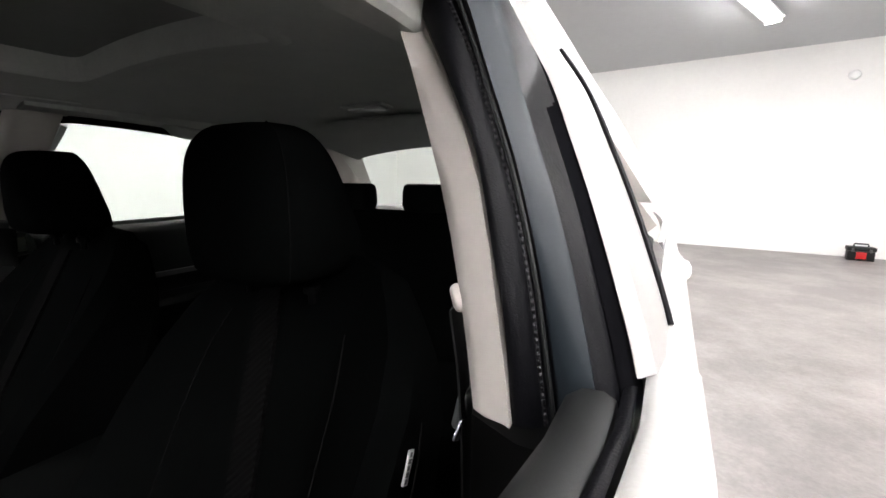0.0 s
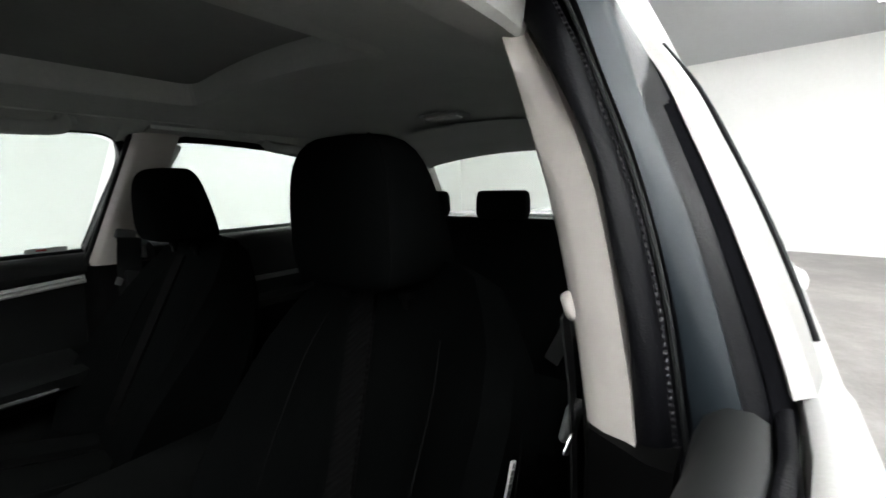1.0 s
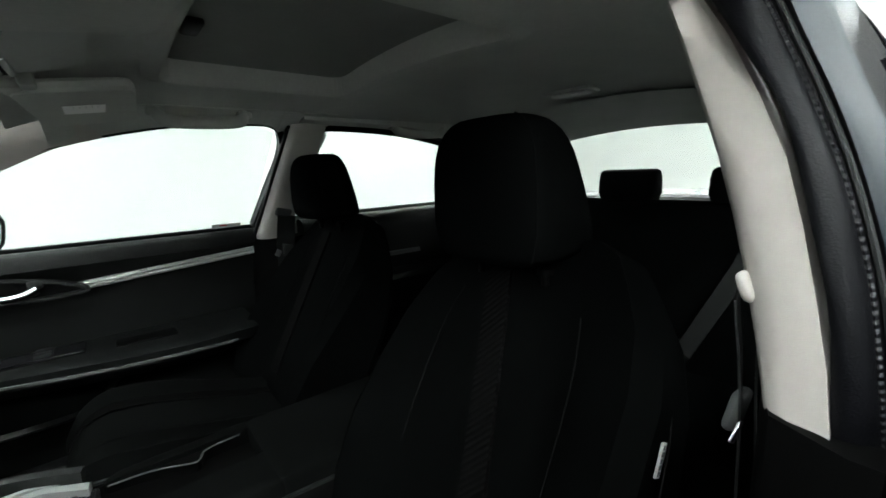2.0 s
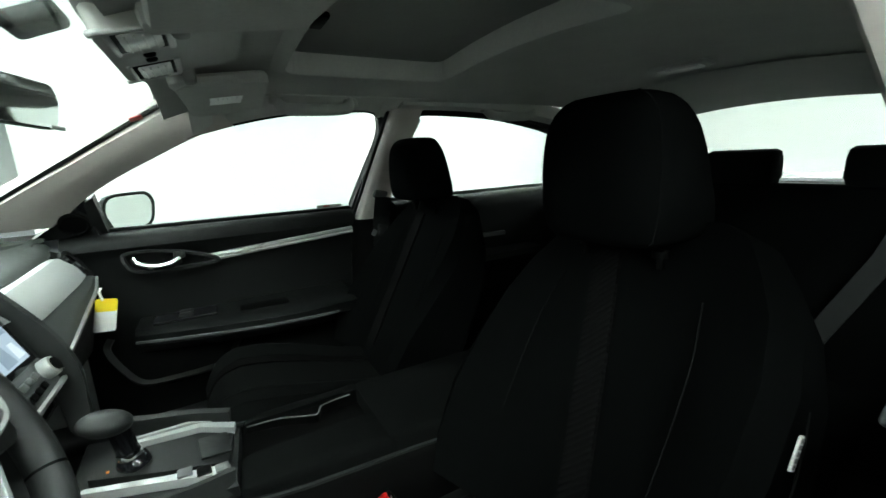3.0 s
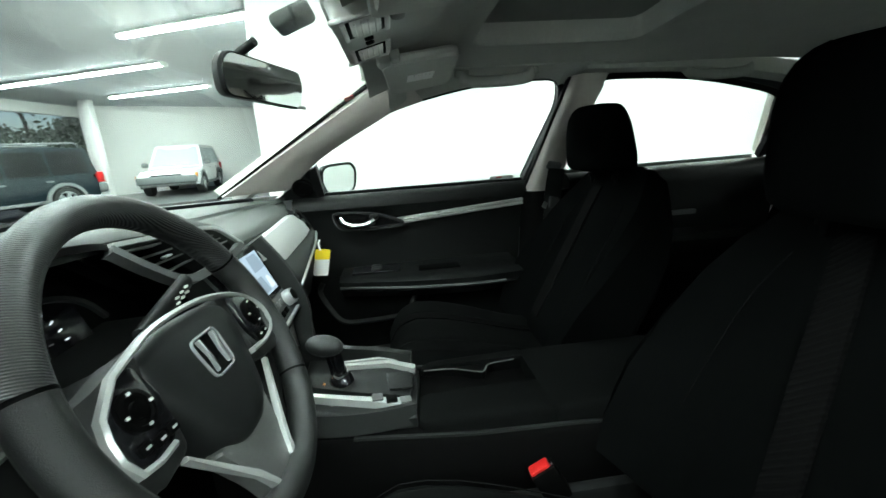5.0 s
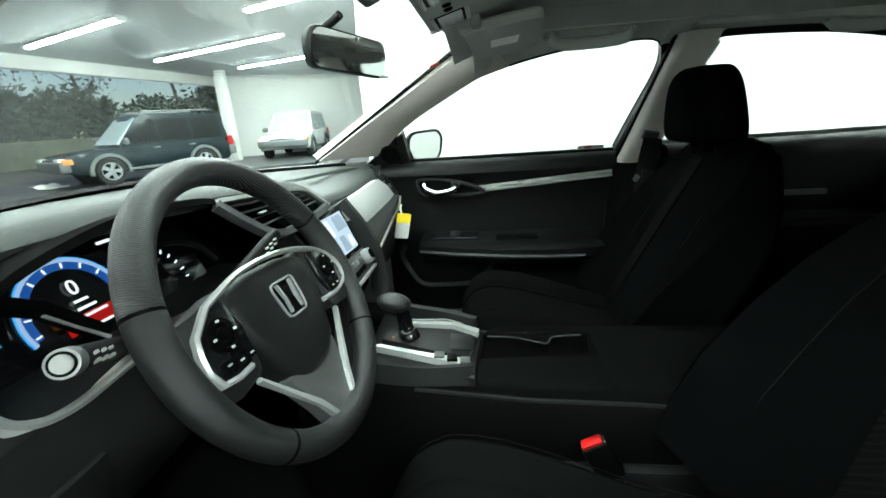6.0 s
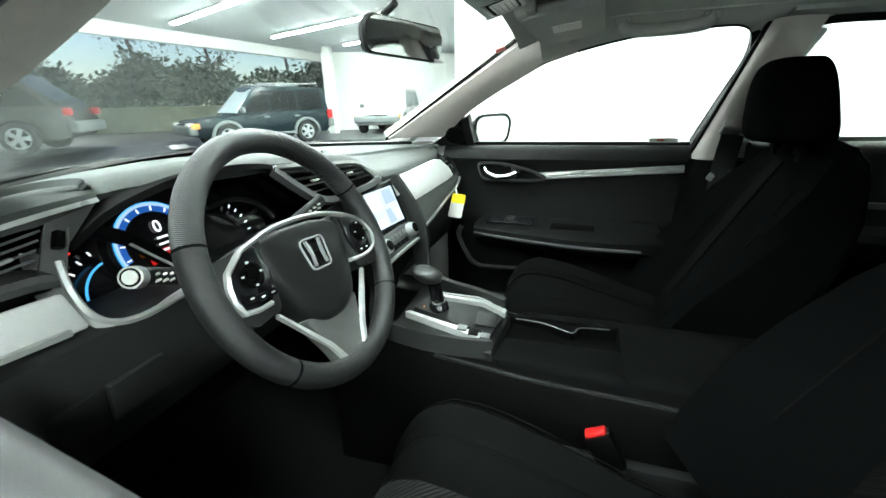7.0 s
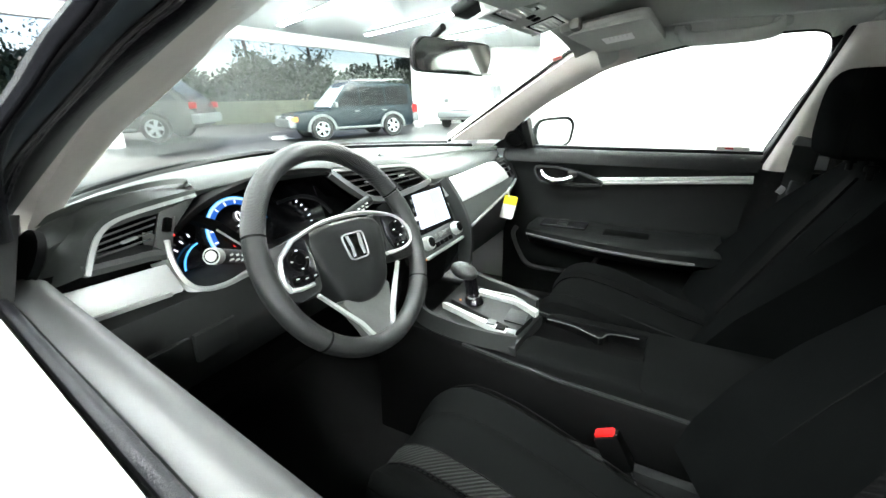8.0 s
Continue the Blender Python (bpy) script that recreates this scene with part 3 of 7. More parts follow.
# ---------- retaining wall, hedge and trees ----------
def street():
    c, d = V((12.2, 17.6, 0)), V((0.80, -0.60, 0)).normalized()
    n = V((-d.y, d.x, 0)) * -1
    bm = wall_mesh(c - d * 22, c + d * 14, 1.15, 0.3)
    tagged(part("retaining_wall", bm, WALL_STONE, smooth=0), "mossy concrete retaining wall beside the street", "wall", kind="structure")
    rnd = random.Random(4)
    vs, fs = [], []

    def leaf(p, s):
        u = V((rnd.uniform(-1, 1), rnd.uniform(-1, 1), rnd.uniform(-0.6, 1))).normalized()
        w = u.orthogonal().normalized()
        w.rotate(Matrix.Rotation(rnd.uniform(0, 6.28), 3, u))
        x = u.cross(w)
        i = len(vs)
        vs.extend([p - w * s, p + x * s * 0.45, p + w * s, p - x * s * 0.45])
        fs.append((i, i + 1, i + 2, i + 3))

    away = V((0.6, 0.8, 0)).normalized()
    for k in range(2000):
        s = rnd.uniform(-20, 13)
        h = 1.5 + 0.4 * math.sin(s * 0.9) + 0.3 * math.sin(s * 2.3 + 1) + 0.9 * max(0, min(1, (-s - 6) / 3))
        z = 1.0 + rnd.random() ** 0.8 * h
        q = c + d * s + away * (0.9 + rnd.random() * 1.4) + V((0, 0, z))
        for _ in range(22):
            leaf(q + V((rnd.gauss(0, 0.25), rnd.gauss(0, 0.25), rnd.gauss(0, 0.22))), rnd.uniform(0.09, 0.20))
    me = bpy.data.meshes.new("hedge")
    me.from_pydata([tuple(v) for v in vs], [], fs)
    me.materials.append(LEAF)
    tagged(new("hedge", me), "dense dark green hedge above the retaining wall", "hedge", kind="stuff")
    for s, hh in ((-13, 6.2), (-9.5, 5.4), (-6.6, 6.6), (-3.2, 6.0), (0.4, 6.8), (3.4, 6.0), (7.0, 6.6)):
        base = c + d * s + away * 2.6
        t = thing("tree", base, "thin leafy street tree behind the hedge", "tree", "street trees")
        bm = tube(bmesh.new(), curve([base, base + V((0.1, 0, hh * 0.4)), base + V((-0.1, 0.1, hh * 0.75)), base + V((0.05, 0, hh))], 4), 0.07, 7)
        tips = []
        for k in range(9):
            z = hh * rnd.uniform(0.4, 0.92)
            e = base + V((rnd.uniform(-1, 1), rnd.uniform(-1, 1), z + rnd.uniform(0.4, 1.2)))
            tube(bm, [base + V((0, 0, z)), lerp(base + V((0, 0, z)), e, 0.6) + V((0, 0, 0.1)), e], 0.022, 5)
            tips.append(e)
        part("trunk", bm, BARK, t)
        vs.clear()
        fs.clear()
        for e in tips:
            for _ in range(55):
                leaf(e + V((rnd.gauss(0, 0.38), rnd.gauss(0, 0.38), rnd.gauss(0, 0.4))), rnd.uniform(0.05, 0.12))
        me = bpy.data.meshes.new("crown")
        me.from_pydata([tuple(v) for v in vs], [], fs)
        me.materials.append(LEAF)
        ob = new("crown", me)
        ob.parent = t
        ob.matrix_parent_inverse = t.matrix_basis.inverted()


street()


# ---------- small things in the yard ----------
bm = lathe(bmesh.new(), [(0.24, 0), (0.24, 0.30), (0.22, 0.42), (0.15, 0.50), (0.05, 0.53)], Matrix.Translation((4.2, 11.9, 0.19)), 24)
tagged(part("bollard", bm, WHITE_PAINT), "short round white bollard in the yard", "bollard")
bm = bmesh.new()
f = lambda u, v: (V((8.28 + 0.30 * u, 10.95 + 0.22 * v, 0.014 + ground_z(10.95 + 0.22 * v) + 0.03 * math.sin(3 * u + 2 * v) ** 2)), V((0, 0, 1)))
tagged(part("paper_litter", sheet(bm, f, lin(-1, 1, 6), lin(-1, 1, 6), 0.004), PAPER), "crumpled white paper lying on the asphalt", "litter")


# ---------- the car: shell ----------
car = thing("car", (0, 0, 0.25), "white four-door car seen from the open driver's window", "car")
WIN_TOP = [(0.756, 0.72, 0.954), (0.680, 0.712, 1.060), (0.645, 0.628, 1.112), (0.610, 0.535, 1.159), (0.580, 0.449, 1.201), (0.554, 0.294, 1.238), (0.539, 0.153, 1.258), (0.536, 0.019, 1.263), (0.539, -0.032, 1.258), (0.556, -0.052, 1.236), (0.595, -0.058, 1.180), (0.675, -0.028, 1.070), (0.756, 0.001, 0.958)]
REAR_WIN = [(0.757, -0.100, 0.962), (0.672, -0.142, 1.080), (0.585, -0.174, 1.195), (0.552, -0.182, 1.242), (0.538, -0.210, 1.262), (0.542, -0.446, 1.254), (0.560, -0.640, 1.228), (0.585, -0.800, 1.194), (0.612, -0.862, 1.155), (0.655, -0.885, 1.095), (0.737, -0.915, 0.983)]


def mx(p, s):
    return V((p[0] * s, p[1], p[2]))


def headliner_z(x, y):
    z = 1.338 - 0.20 * x * x - 1.8 * max(0, x - 0.40) ** 2
    z -= 0.9 * max(0, y - 0.22) ** 2 * 0.8
    z -= 0.19 * max(0, -0.62 - y) ** 1.6
    return z


SR = (0.300, -0.155, 0.258)
def headliner():
    xs = lin(-0.500, -SR[0], 6)[:-1] + lin(-SR[0], SR[0], 12) + lin(SR[0], 0.460, 5)[1:]
    ys = lin(-1.22, SR[1], 14)[:-1] + lin(SR[1], SR[2], 8) + lin(SR[2], 0.50, 6)[1:]
    f = lambda x, y: (V((x, y, headliner_z(x, y))), V((0, 0, 1)))
    inside = lambda x, y: abs(x) < SR[0] and SR[1] < y < SR[2]
    part("headliner", sheet(bmesh.new(), f, xs, ys, 0.012, inside), HEADLINER, car, "pale grey cloth headliner")
    # lip, walls and shade of the sunroof
    lip = rounded([(-SR[0], SR[1]), (SR[0], SR[1]), (SR[0], SR[2]), (-SR[0], SR[2])], 0.05, 5)
    path = []
    for (x0, y0), (x1, y1) in zip(lip, lip[1:] + lip[:1]):
        for k in range(4):
            x, y = x0 + (x1 - x0) * k / 4, y0 + (y1 - y0) * k / 4
            path.append(V((x, y, headliner_z(x, y))))
    bm = sweep(bmesh.new(), path, [(-0.001, 0.030), (-0.006, 0.012), (-0.005, -0.004), (0.006, -0.012), (0.046, -0.012), (0.046, 0.030), (0.006, 0.034)], loop=True)
    lipob = part("sunroof_surround", bm, HEADLINER, car, "raised grey lip round the sunroof")
    f = lambda x, y: (V((x, y, headliner_z(x, y) + 0.040)), V((0, 0, 1)))
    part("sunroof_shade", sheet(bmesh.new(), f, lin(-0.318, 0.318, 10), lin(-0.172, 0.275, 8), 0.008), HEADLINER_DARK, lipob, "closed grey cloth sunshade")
    part("shade_grip", rbox(bmesh.new(), (0.075, 0.028, 0.012), V((0.10, 0.215, headliner_z(0.10, 0.215) + 0.036)), 0.005), DARK, lipob)
    # rear seam step of the headliner in front of the rear window
    bm = sweep(bmesh.new(), [V((x, -0.83, headliner_z(x, -0.83) - 0.004)) for x in lin(-0.5, 0.5, 16)], [(0, -0.03), (-0.008, 0), (0, 0.03), (0.006, 0)])
    part("headliner_step", bm, HEADLINER, car)


headliner()


# edges of the seal, frame and channel round the driver's opening: centre pillar, roof, screen pillar
def opening_edge(b_run, a_run, dx):
    roof = [(0.545 + dx, -0.150, 1.352 - 0.15 * dx), (0.555 + dx, 0.06, 1.356 - 0.15 * dx), (0.568 + dx, 0.36, 1.322 - 0.15 * dx)]
    if b_run[0][1] < -0.2:
        roof[0] = (0.590, -0.262, 1.362)
        b_run = [(0.596, -0.264, 1.350)] + b_run
    else:
        b_run = [(2 * b_run[0][0] - b_run[1][0] + 0.006, 2 * b_run[0][1] - b_run[1][1], b_run[0][2] + 0.045)] + b_run
    return curve(b_run[::-1], 6)[:-1] + curve(b_run[:1] + roof + a_run[:1], 6)[:-1] + curve(a_run, 6)


def even(pts, n):
    """The same line in n equal steps of each of its three runs."""
    step = [0.0]
    for a, b in zip(pts, pts[1:]):
        step.append(step[-1] + (b - a).length)
    out = []
    for k in range(n + 1):
        d = step[-1] * k / n
        i = max(q for q in range(len(step)) if step[q] <= d + 1e-9)
        i = min(i, len(pts) - 2)
        out.append(pts[i].lerp(pts[i + 1], (d - step[i]) / max(1e-9, step[i + 1] - step[i])))
    return out


EDGES = [even(opening_edge(b, a, dx), 96) for b, a, dx in (
    ([(0.557, -0.118, 1.284), (0.602, -0.083, 1.219), (0.645, -0.051, 1.151), (0.675, -0.023, 1.067), (0.691, -0.012, 1.011), (0.699, -0.014, 0.931), (0.700, -0.018, 0.900)],
     [(0.555, 0.556, 1.222), (0.567, 0.598, 1.201), (0.582, 0.650, 1.173), (0.605, 0.714, 1.134), (0.626, 0.790, 1.082), (0.658, 0.860, 1.020)], 0.000),
    ([(0.583, -0.117, 1.306), (0.618, -0.097, 1.246), (0.653, -0.069, 1.177), (0.685, -0.044, 1.106), (0.706, -0.028, 1.040), (0.717, -0.021, 0.986), (0.726, -0.023, 0.926), (0.730, -0.025, 0.900)],
     [(0.588, 0.554, 1.217), (0.613, 0.590, 1.191), (0.636, 0.634, 1.156), (0.656, 0.680, 1.122), (0.669, 0.720, 1.090), (0.687, 0.770, 1.030)], 0.020),
    ([(0.611, -0.104, 1.294), (0.644, -0.080, 1.222), (0.673, -0.059, 1.162), (0.696, -0.043, 1.105), (0.717, -0.028, 1.039), (0.731, -0.021, 0.976), (0.740, -0.022, 0.927), (0.745, -0.023, 0.900)],
     [(0.606, 0.553, 1.214), (0.628, 0.588, 1.187), (0.648, 0.632, 1.152), (0.668, 0.676, 1.119), (0.684, 0.705, 1.092), (0.719, 0.750, 1.030)], 0.030),
    ([(0.623, -0.120, 1.315), (0.653, -0.111, 1.245), (0.684, -0.086, 1.176), (0.717, -0.057, 1.105), (0.743, -0.030, 1.040), (0.761, -0.009, 0.986), (0.775, 0.006, 0.939), (0.787, 0.021, 0.900)],
     [(0.633, 0.561, 1.207), (0.663, 0.604, 1.166), (0.673, 0.629, 1.145), (0.681, 0.647, 1.130), (0.689, 0.680, 1.095), (0.687, 0.725, 1.030)], 0.055),
    ([(0.614, -0.244, 1.314), (0.665, -0.200, 1.243), (0.705, -0.143, 1.170), (0.738, -0.097, 1.105), (0.767, -0.056, 1.040), (0.787, -0.029, 0.988), (0.799, -0.010, 0.936), (0.807, 0.003, 0.900)],
     [(0.652, 0.558, 1.206), (0.667, 0.578, 1.184), (0.682, 0.601, 1.156), (0.693, 0.624, 1.136), (0.713, 0.672, 1.095), (0.727, 0.710, 1.030)], 0.072))]


def strip(name, i, j, bulge, mat, parent, label, depth=0.03, t0=0.0, t1=1.0):
    """A band between two edges of the opening, swelling towards the middle of it."""
    rings = []
    for a, b in zip(EDGES[i], EDGES[j]):
        mid = (a + b) / 2
        to = (V((0.66, 0.28, 1.08)) - mid).normalized()
        p, q = lerp(a, b, t0), lerp(a, b, t1)
        ring = [lerp(p, q, u) + to * bulge * math.sin(math.pi * u) ** 0.7 for u in lin(0, 1, 6)]
        rings.append([mx(c, -1) for c in ring + [q - to * depth, p - to * depth]])
    return part(name, loft(bmesh.new(), rings), mat, parent, label)


def greenhouse(s):
    """Pillars, roof rail and seals of one side."""
    # A pillar trim: screen edge and door edge
    if s < 0:
        we = [(0.500, 0.470, 1.275), (0.485, 0.579, 1.235), (0.485, 0.649, 1.213), (0.490, 0.717, 1.181), (0.493, 0.812, 1.143), (0.502, 0.893, 1.107), (0.521, 0.993, 1.043), (0.546, 1.076, 0.978)]
        de = [(0.552, 0.450, 1.262), (0.561, 0.553, 1.220), (0.573, 0.597, 1.199), (0.587, 0.650, 1.171), (0.606, 0.716, 1.132), (0.617, 0.793, 1.081), (0.627, 0.843, 1.043), (0.640, 0.915, 0.975)]
    else:
        we = [V((0.445, 0.425, 1.268))] + [lerp((0.512, 0.482, 1.268), (0.640, 0.985, 0.985), t) for t in (0, 0.10, 0.28, 0.52, 0.74, 1)]
        de = [(0.552, 0.350, 1.227), (0.562, 0.400, 1.214), (0.577, 0.449, 1.199), (0.605, 0.535, 1.157), (0.640, 0.628, 1.110), (0.675, 0.712, 1.058), (0.716, 0.800, 0.985)]
    we, de = [curve(e, 3) for e in (we, de)]
    rings = []
    for k, (w, d) in enumerate(zip(we, de)):
        mid = (w + d) / 2 - V((0.012, 0.010, -0.004))
        rings.append([mx(p, s) for p in (w, lerp(w, mid, 0.55), mid, lerp(d, mid, 0.5), d, d + V((0.018, 0.012, 0.010)), w + V((0.03, 0.035, 0.02)))])
    part("a_pillar_trim", loft(bmesh.new(), rings), PILLAR, car, "warm grey windscreen pillar trim")
    # B pillar trim: front edge and inner edge by height
    if s < 0:
        fe = [(0.920, 0.702, -0.004), (0.975, 0.694, -0.007), (1.024, 0.682, -0.016), (1.070, 0.668, -0.032), (1.120, 0.650, -0.050), (1.173, 0.622, -0.075), (1.236, 0.584, -0.106), (1.290, 0.545, -0.135), (1.350, 0.498, -0.168)]
        ie = [(0.920, 0.660, -0.018), (0.970, 0.647, -0.030), (1.020, 0.632, -0.043), (1.074, 0.615, -0.057), (1.129, 0.594, -0.073), (1.188, 0.569, -0.088), (1.253, 0.540, -0.105), (1.300, 0.515, -0.118), (1.358, 0.482, -0.134)]
    else:
        fe = [(z, 0.702 - 0.58 * (z - 0.93), -0.24 * (z - 0.93)) for z in lin(0.92, 1.27, 7)]
        ie = [(z, 0.664 - 0.56 * (z - 0.93), -0.018 - 0.24 * (z - 0.93)) for z in lin(0.92, 1.27, 7)]
    rings = []
    for (z, x, y), (z2, x2, y2) in zip(fe, ie):
        f0, i0 = V((x, y, z)), V((x2, y2, (z + z2) / 2))
        rings.append([mx(p, s) for p in (f0 + (V((-0.004, -0.04, 0)) if s < 0 else V((0.012, -0.002, 0))), f0, f0 + V((-0.006, -0.003, 0)), lerp(f0, i0, 0.5) + V((-0.004, 0.001, 0)), i0 + V((0.004, 0.001, 0)), i0 + V((-0.003, -0.012, 0)), i0 + V((-0.002, -0.09 if s < 0 else -0.055, 0)), i0 + V((0.01, -0.12 if s < 0 else -0.08, 0)), f0 + V((-0.006 if s < 0 else 0.02, -0.12 if s < 0 else -0.09, 0)))])
    part("b_pillar_trim", loft(bmesh.new(), rings), PILLAR, car, "warm grey centre pillar trim")
    bm = bmesh.new()
    rings = []
    for k in range(7):
        t = k / 6
        z = 0.36 + 0.565 * t
        rings.append([mx((x, y, z), s) for x, y in ((0.712, 0.012 + 0.03 * (1 - t)), (0.665, -0.01), (0.650, -0.05), (0.650, -0.11), (0.67, -0.15), (0.73, -0.15), (0.73, 0.012))])
    part("b_pillar_lower", loft(bm, rings), DARK, car, "black lower centre pillar trim")
    # roof rail between headliner and side windows
    q = 0.040 if s < 0 else 0.0
    runs = [(curve([(0.512 + q, -0.105 - q * 2.2, 1.292), (0.515 + q, -0.45, 1.284), (0.530 + q, -0.75, 1.250), (0.545, -0.95, 1.215)], 5), 0.03 if s < 0 else 0.05)]
    if s > 0:
        edge = [p for p in curve(WIN_TOP, 6) if p.z > 1.19 and p.y < 0.46 and p.y > -0.05]
        edge += [V((0.548, -0.10, 1.258)), V((0.548, -0.20, 1.258))]
        rings = []
        for p in edge:
            o, a = p + V((-0.005, 0, 0.003)), V((0.440, p.y, headliner_z(0.440, p.y) - 0.004))
            rings.append([o, lerp(o, a, 0.3) + V((0, 0, 0.004)), lerp(o, a, 0.6) + V((0, 0, 0.006)), a, a + V((0, 0, 0.03)), o + V((0.02, 0, 0.035))])
        part("roof_rail_trim", loft(bmesh.new(), rings), HEADLINER, car, "grey headliner edge over the passenger window")
    else:
        rim = [V((0.535, -0.30, 1.345)), V((0.540, -0.20, 1.350)), V((0.545, -0.13, 1.352))] + sorted((p for p in EDGES[0] if p.z > 1.25 and -0.085 < p.y < 0.46), key=lambda p: p.y)
        rings = []
        for p in rim:
            a = V((0.498, p.y, headliner_z(-0.498, p.y) - 0.002))
            out = V((p.x - 0.004, p.y, a.z + 0.006))
            rings.append([mx(c, s) for c in (p, out, lerp(out, a, 0.15) + V((0, 0, -0.006)), lerp(out, a, 0.5) + V((0, 0, -0.004)), a, a + V((0, 0, 0.02)), p + V((0, 0, 0.03)))])
        part("roof_edge_trim", loft(bmesh.new(), rings), HEADLINER, car, "grey headliner edge over the door opening")
    for rail, wd in runs:
        bm = sweep(bmesh.new(), [mx(p, s) for p in rail], [(-0.012, -wd), (-0.018, 0.0), (-0.012, wd), (0.03, wd), (0.04, -wd)], ref=(0, 0, 1))
        part("roof_rail_trim", bm, HEADLINER, car)
    # C pillar and rear quarter inside
    bm = bmesh.new()
    f = lambda u, v: (mx(lerp(lerp((0.56, -0.80, 1.245), (0.750, -0.925, 0.985), v), lerp((0.46, -1.22, 1.262), (0.66, -1.62, 1.0), v), u), s), V((0.03 * s, 0, 0.03)))
    part("c_pillar_trim", sheet(bm, f, lin(0, 1, 6), lin(0, 1, 6), 0.8), PILLAR, car, "warm grey rear pillar trim")
    # door seal: a soft bulb along the opening, with a ribbed edge
    if s < 0:
        strip("door_seal", 0, 1, 0.009, RUBBER, car, "black rubber door seal")
        part("seal_lip", tube(bmesh.new(), [mx(p, s) for p in EDGES[1]], 0.0021, 6), SEAL_RIB, car, "ribbed edge of the door seal")
    else:
        seal = [V((x + 0.014, y + 0.002, z)) for z, x, y in fe[::-1]] + [V((0.722, 0.004, 0.86)), V((0.724, 0.02, 0.65)), V((0.722, 0.03, 0.45))]
        part("door_seal", tube(bmesh.new(), [mx(p, s) for p in curve(seal, 5)], 0.007, 8), RUBBER, car, "black rubber door seal")
    # painted body behind the door, at the centre pillar
    back = -0.05 if s < 0 else 0.0
    rings = [[mx(V((x, y, z)) + V(o), s) for o in ((0.026, back - 0.012, 0), (0.040, back - 0.016, 0), (0.060, back - 0.05, 0), (0.040, back - 0.10, 0))] for z, x, y in [(0.40, 0.712, 0.0), (0.70, 0.708, 0.0)] + fe]
    part("centre_pillar_body", loft(bmesh.new(), rings), RUBBER, car, "black sealed door pillar")


for s in (-1, 1):
    greenhouse(s)


def outer_x(z):
    """Half width of the outer skin by height."""
    return bez([(0.20, 0.80), (0.30, 0.845), (0.55, 0.872), (0.75, 0.868), (0.90, 0.835), (0.958, 0.790)], z)


def body():
    # roof skin
    f = lambda x, y: (V((x, y, 1.435 - 0.16 * x * x - 0.25 * max(0, abs(x) - 0.42) ** 2 * 8 - 0.10 * max(0, y - 0.1) ** 1.7 * 2 - 0.16 * max(0, -0.5 - y) ** 1.8)), V((0, 0, -1)))
    part("roof", sheet(bmesh.new(), f, lin(-0.57, 0.57, 20), lin(-1.22, 0.52, 22), 0.012), WHITE_PAINT, car)
    for s in (-1, 1):
        rail = curve([(0.735, 0.98, 0.985), (0.655, 0.62, 1.195), (0.600, 0.40, 1.285), (0.560, 0.15, 1.315), (0.560, -0.10, 1.318), (0.562, -0.45, 1.308), (0.580, -0.80, 1.262), (0.62, -1.05, 1.19), (0.70, -1.50, 1.02)], 5)
        rail = [p + V((0.015, 0.03, 0.055)) for p in rail if p.y < 0.30] if s < 0 else rail
        bm = sweep(bmesh.new(), [mx(p, s) for p in rail], [(-0.035, -0.026), (-0.035, 0.026), (0.03, 0.03), (0.042, 0.0), (0.03, -0.03)])
        part("roof_side_rail", bm, WHITE_PAINT, car)
        # rear quarter outer skin and boot shoulder
        f = lambda y, z: (mx((outer_x(z) - 0.10 * max(0, -1.5 - y) ** 2 * 1.5, y, z), s), V((-s, 0, 0)))
        part("rear_quarter", sheet(bmesh.new(), f, lin(-2.12, -0.93, 14), [0.30, 0.45, 0.6, 0.75, 0.85, 0.92, 0.965], 0.01, lambda y, z: (y + 1.58) ** 2 + (z - 0.32) ** 2 < 0.34 ** 2), WHITE_PAINT, car)
        f = lambda y, z: (mx((outer_x(z) - 0.06 * max(0, y - 1.5) ** 2, y, z - 0.10 * max(0, y - 1.05) ** 1.5), s), V((-s, 0, 0)))
        part("front_wing", sheet(bmesh.new(), f, lin(0.80, 2.05, 12), [0.30, 0.45, 0.6, 0.75, 0.85, 0.92, 0.965], 0.01, lambda y, z: (y - 1.42) ** 2 + (z - 0.32) ** 2 < 0.34 ** 2), WHITE_PAINT, car)
        wheel(car, V((0.775 * s, -1.58, 0.32)), 0.32, 0.2, V((s, 0, 0)))
        wheel(car, V((0.775 * s, 1.42, 0.32)), 0.32, 0.2, V((s, 0, 0)))
        # sill
        bm = rbox(bmesh.new(), (0.16, 2.3, 0.16), V((0.755 * s, -0.05, 0.30)), 0.03, 3)
        part("door_sill", bm, PLASTIC, car)
    f = lambda x, y: (V((x, y, 0.955 - 0.05 * x * x - 0.14 * max(0, y - 1.05) ** 1.5 + 0.01)), V((0, 0, -1)))
    part("bonnet", sheet(bmesh.new(), f, lin(-0.78, 0.78, 14), lin(1.20, 2.10, 10), 0.012), WHITE_PAINT, car)
    f = lambda x, y: (V((x, y, 0.985 - 0.05 * x * x)), V((0, 0, -1)))
    part("boot_lid", sheet(bmesh.new(), f, lin(-0.72, 0.72, 10), lin(-2.12, -1.60, 6), 0.012), WHITE_PAINT, car)
    part("floor_pan", rbox(bmesh.new(), (1.50, 2.75, 0.03), V((0, -0.2, 0.335)), 0.005), CARPET, car, "black carpeted floor")
    part("firewall", rbox(bmesh.new(), (1.40, 0.03, 0.60), V((0, 1.20, 0.62)), 0.005), CARPET, car)
    part("front_panel", rbox(bmesh.new(), (1.5, 0.12, 0.5), V((0, 2.10, 0.55)), 0.05), WHITE_PAINT, car)
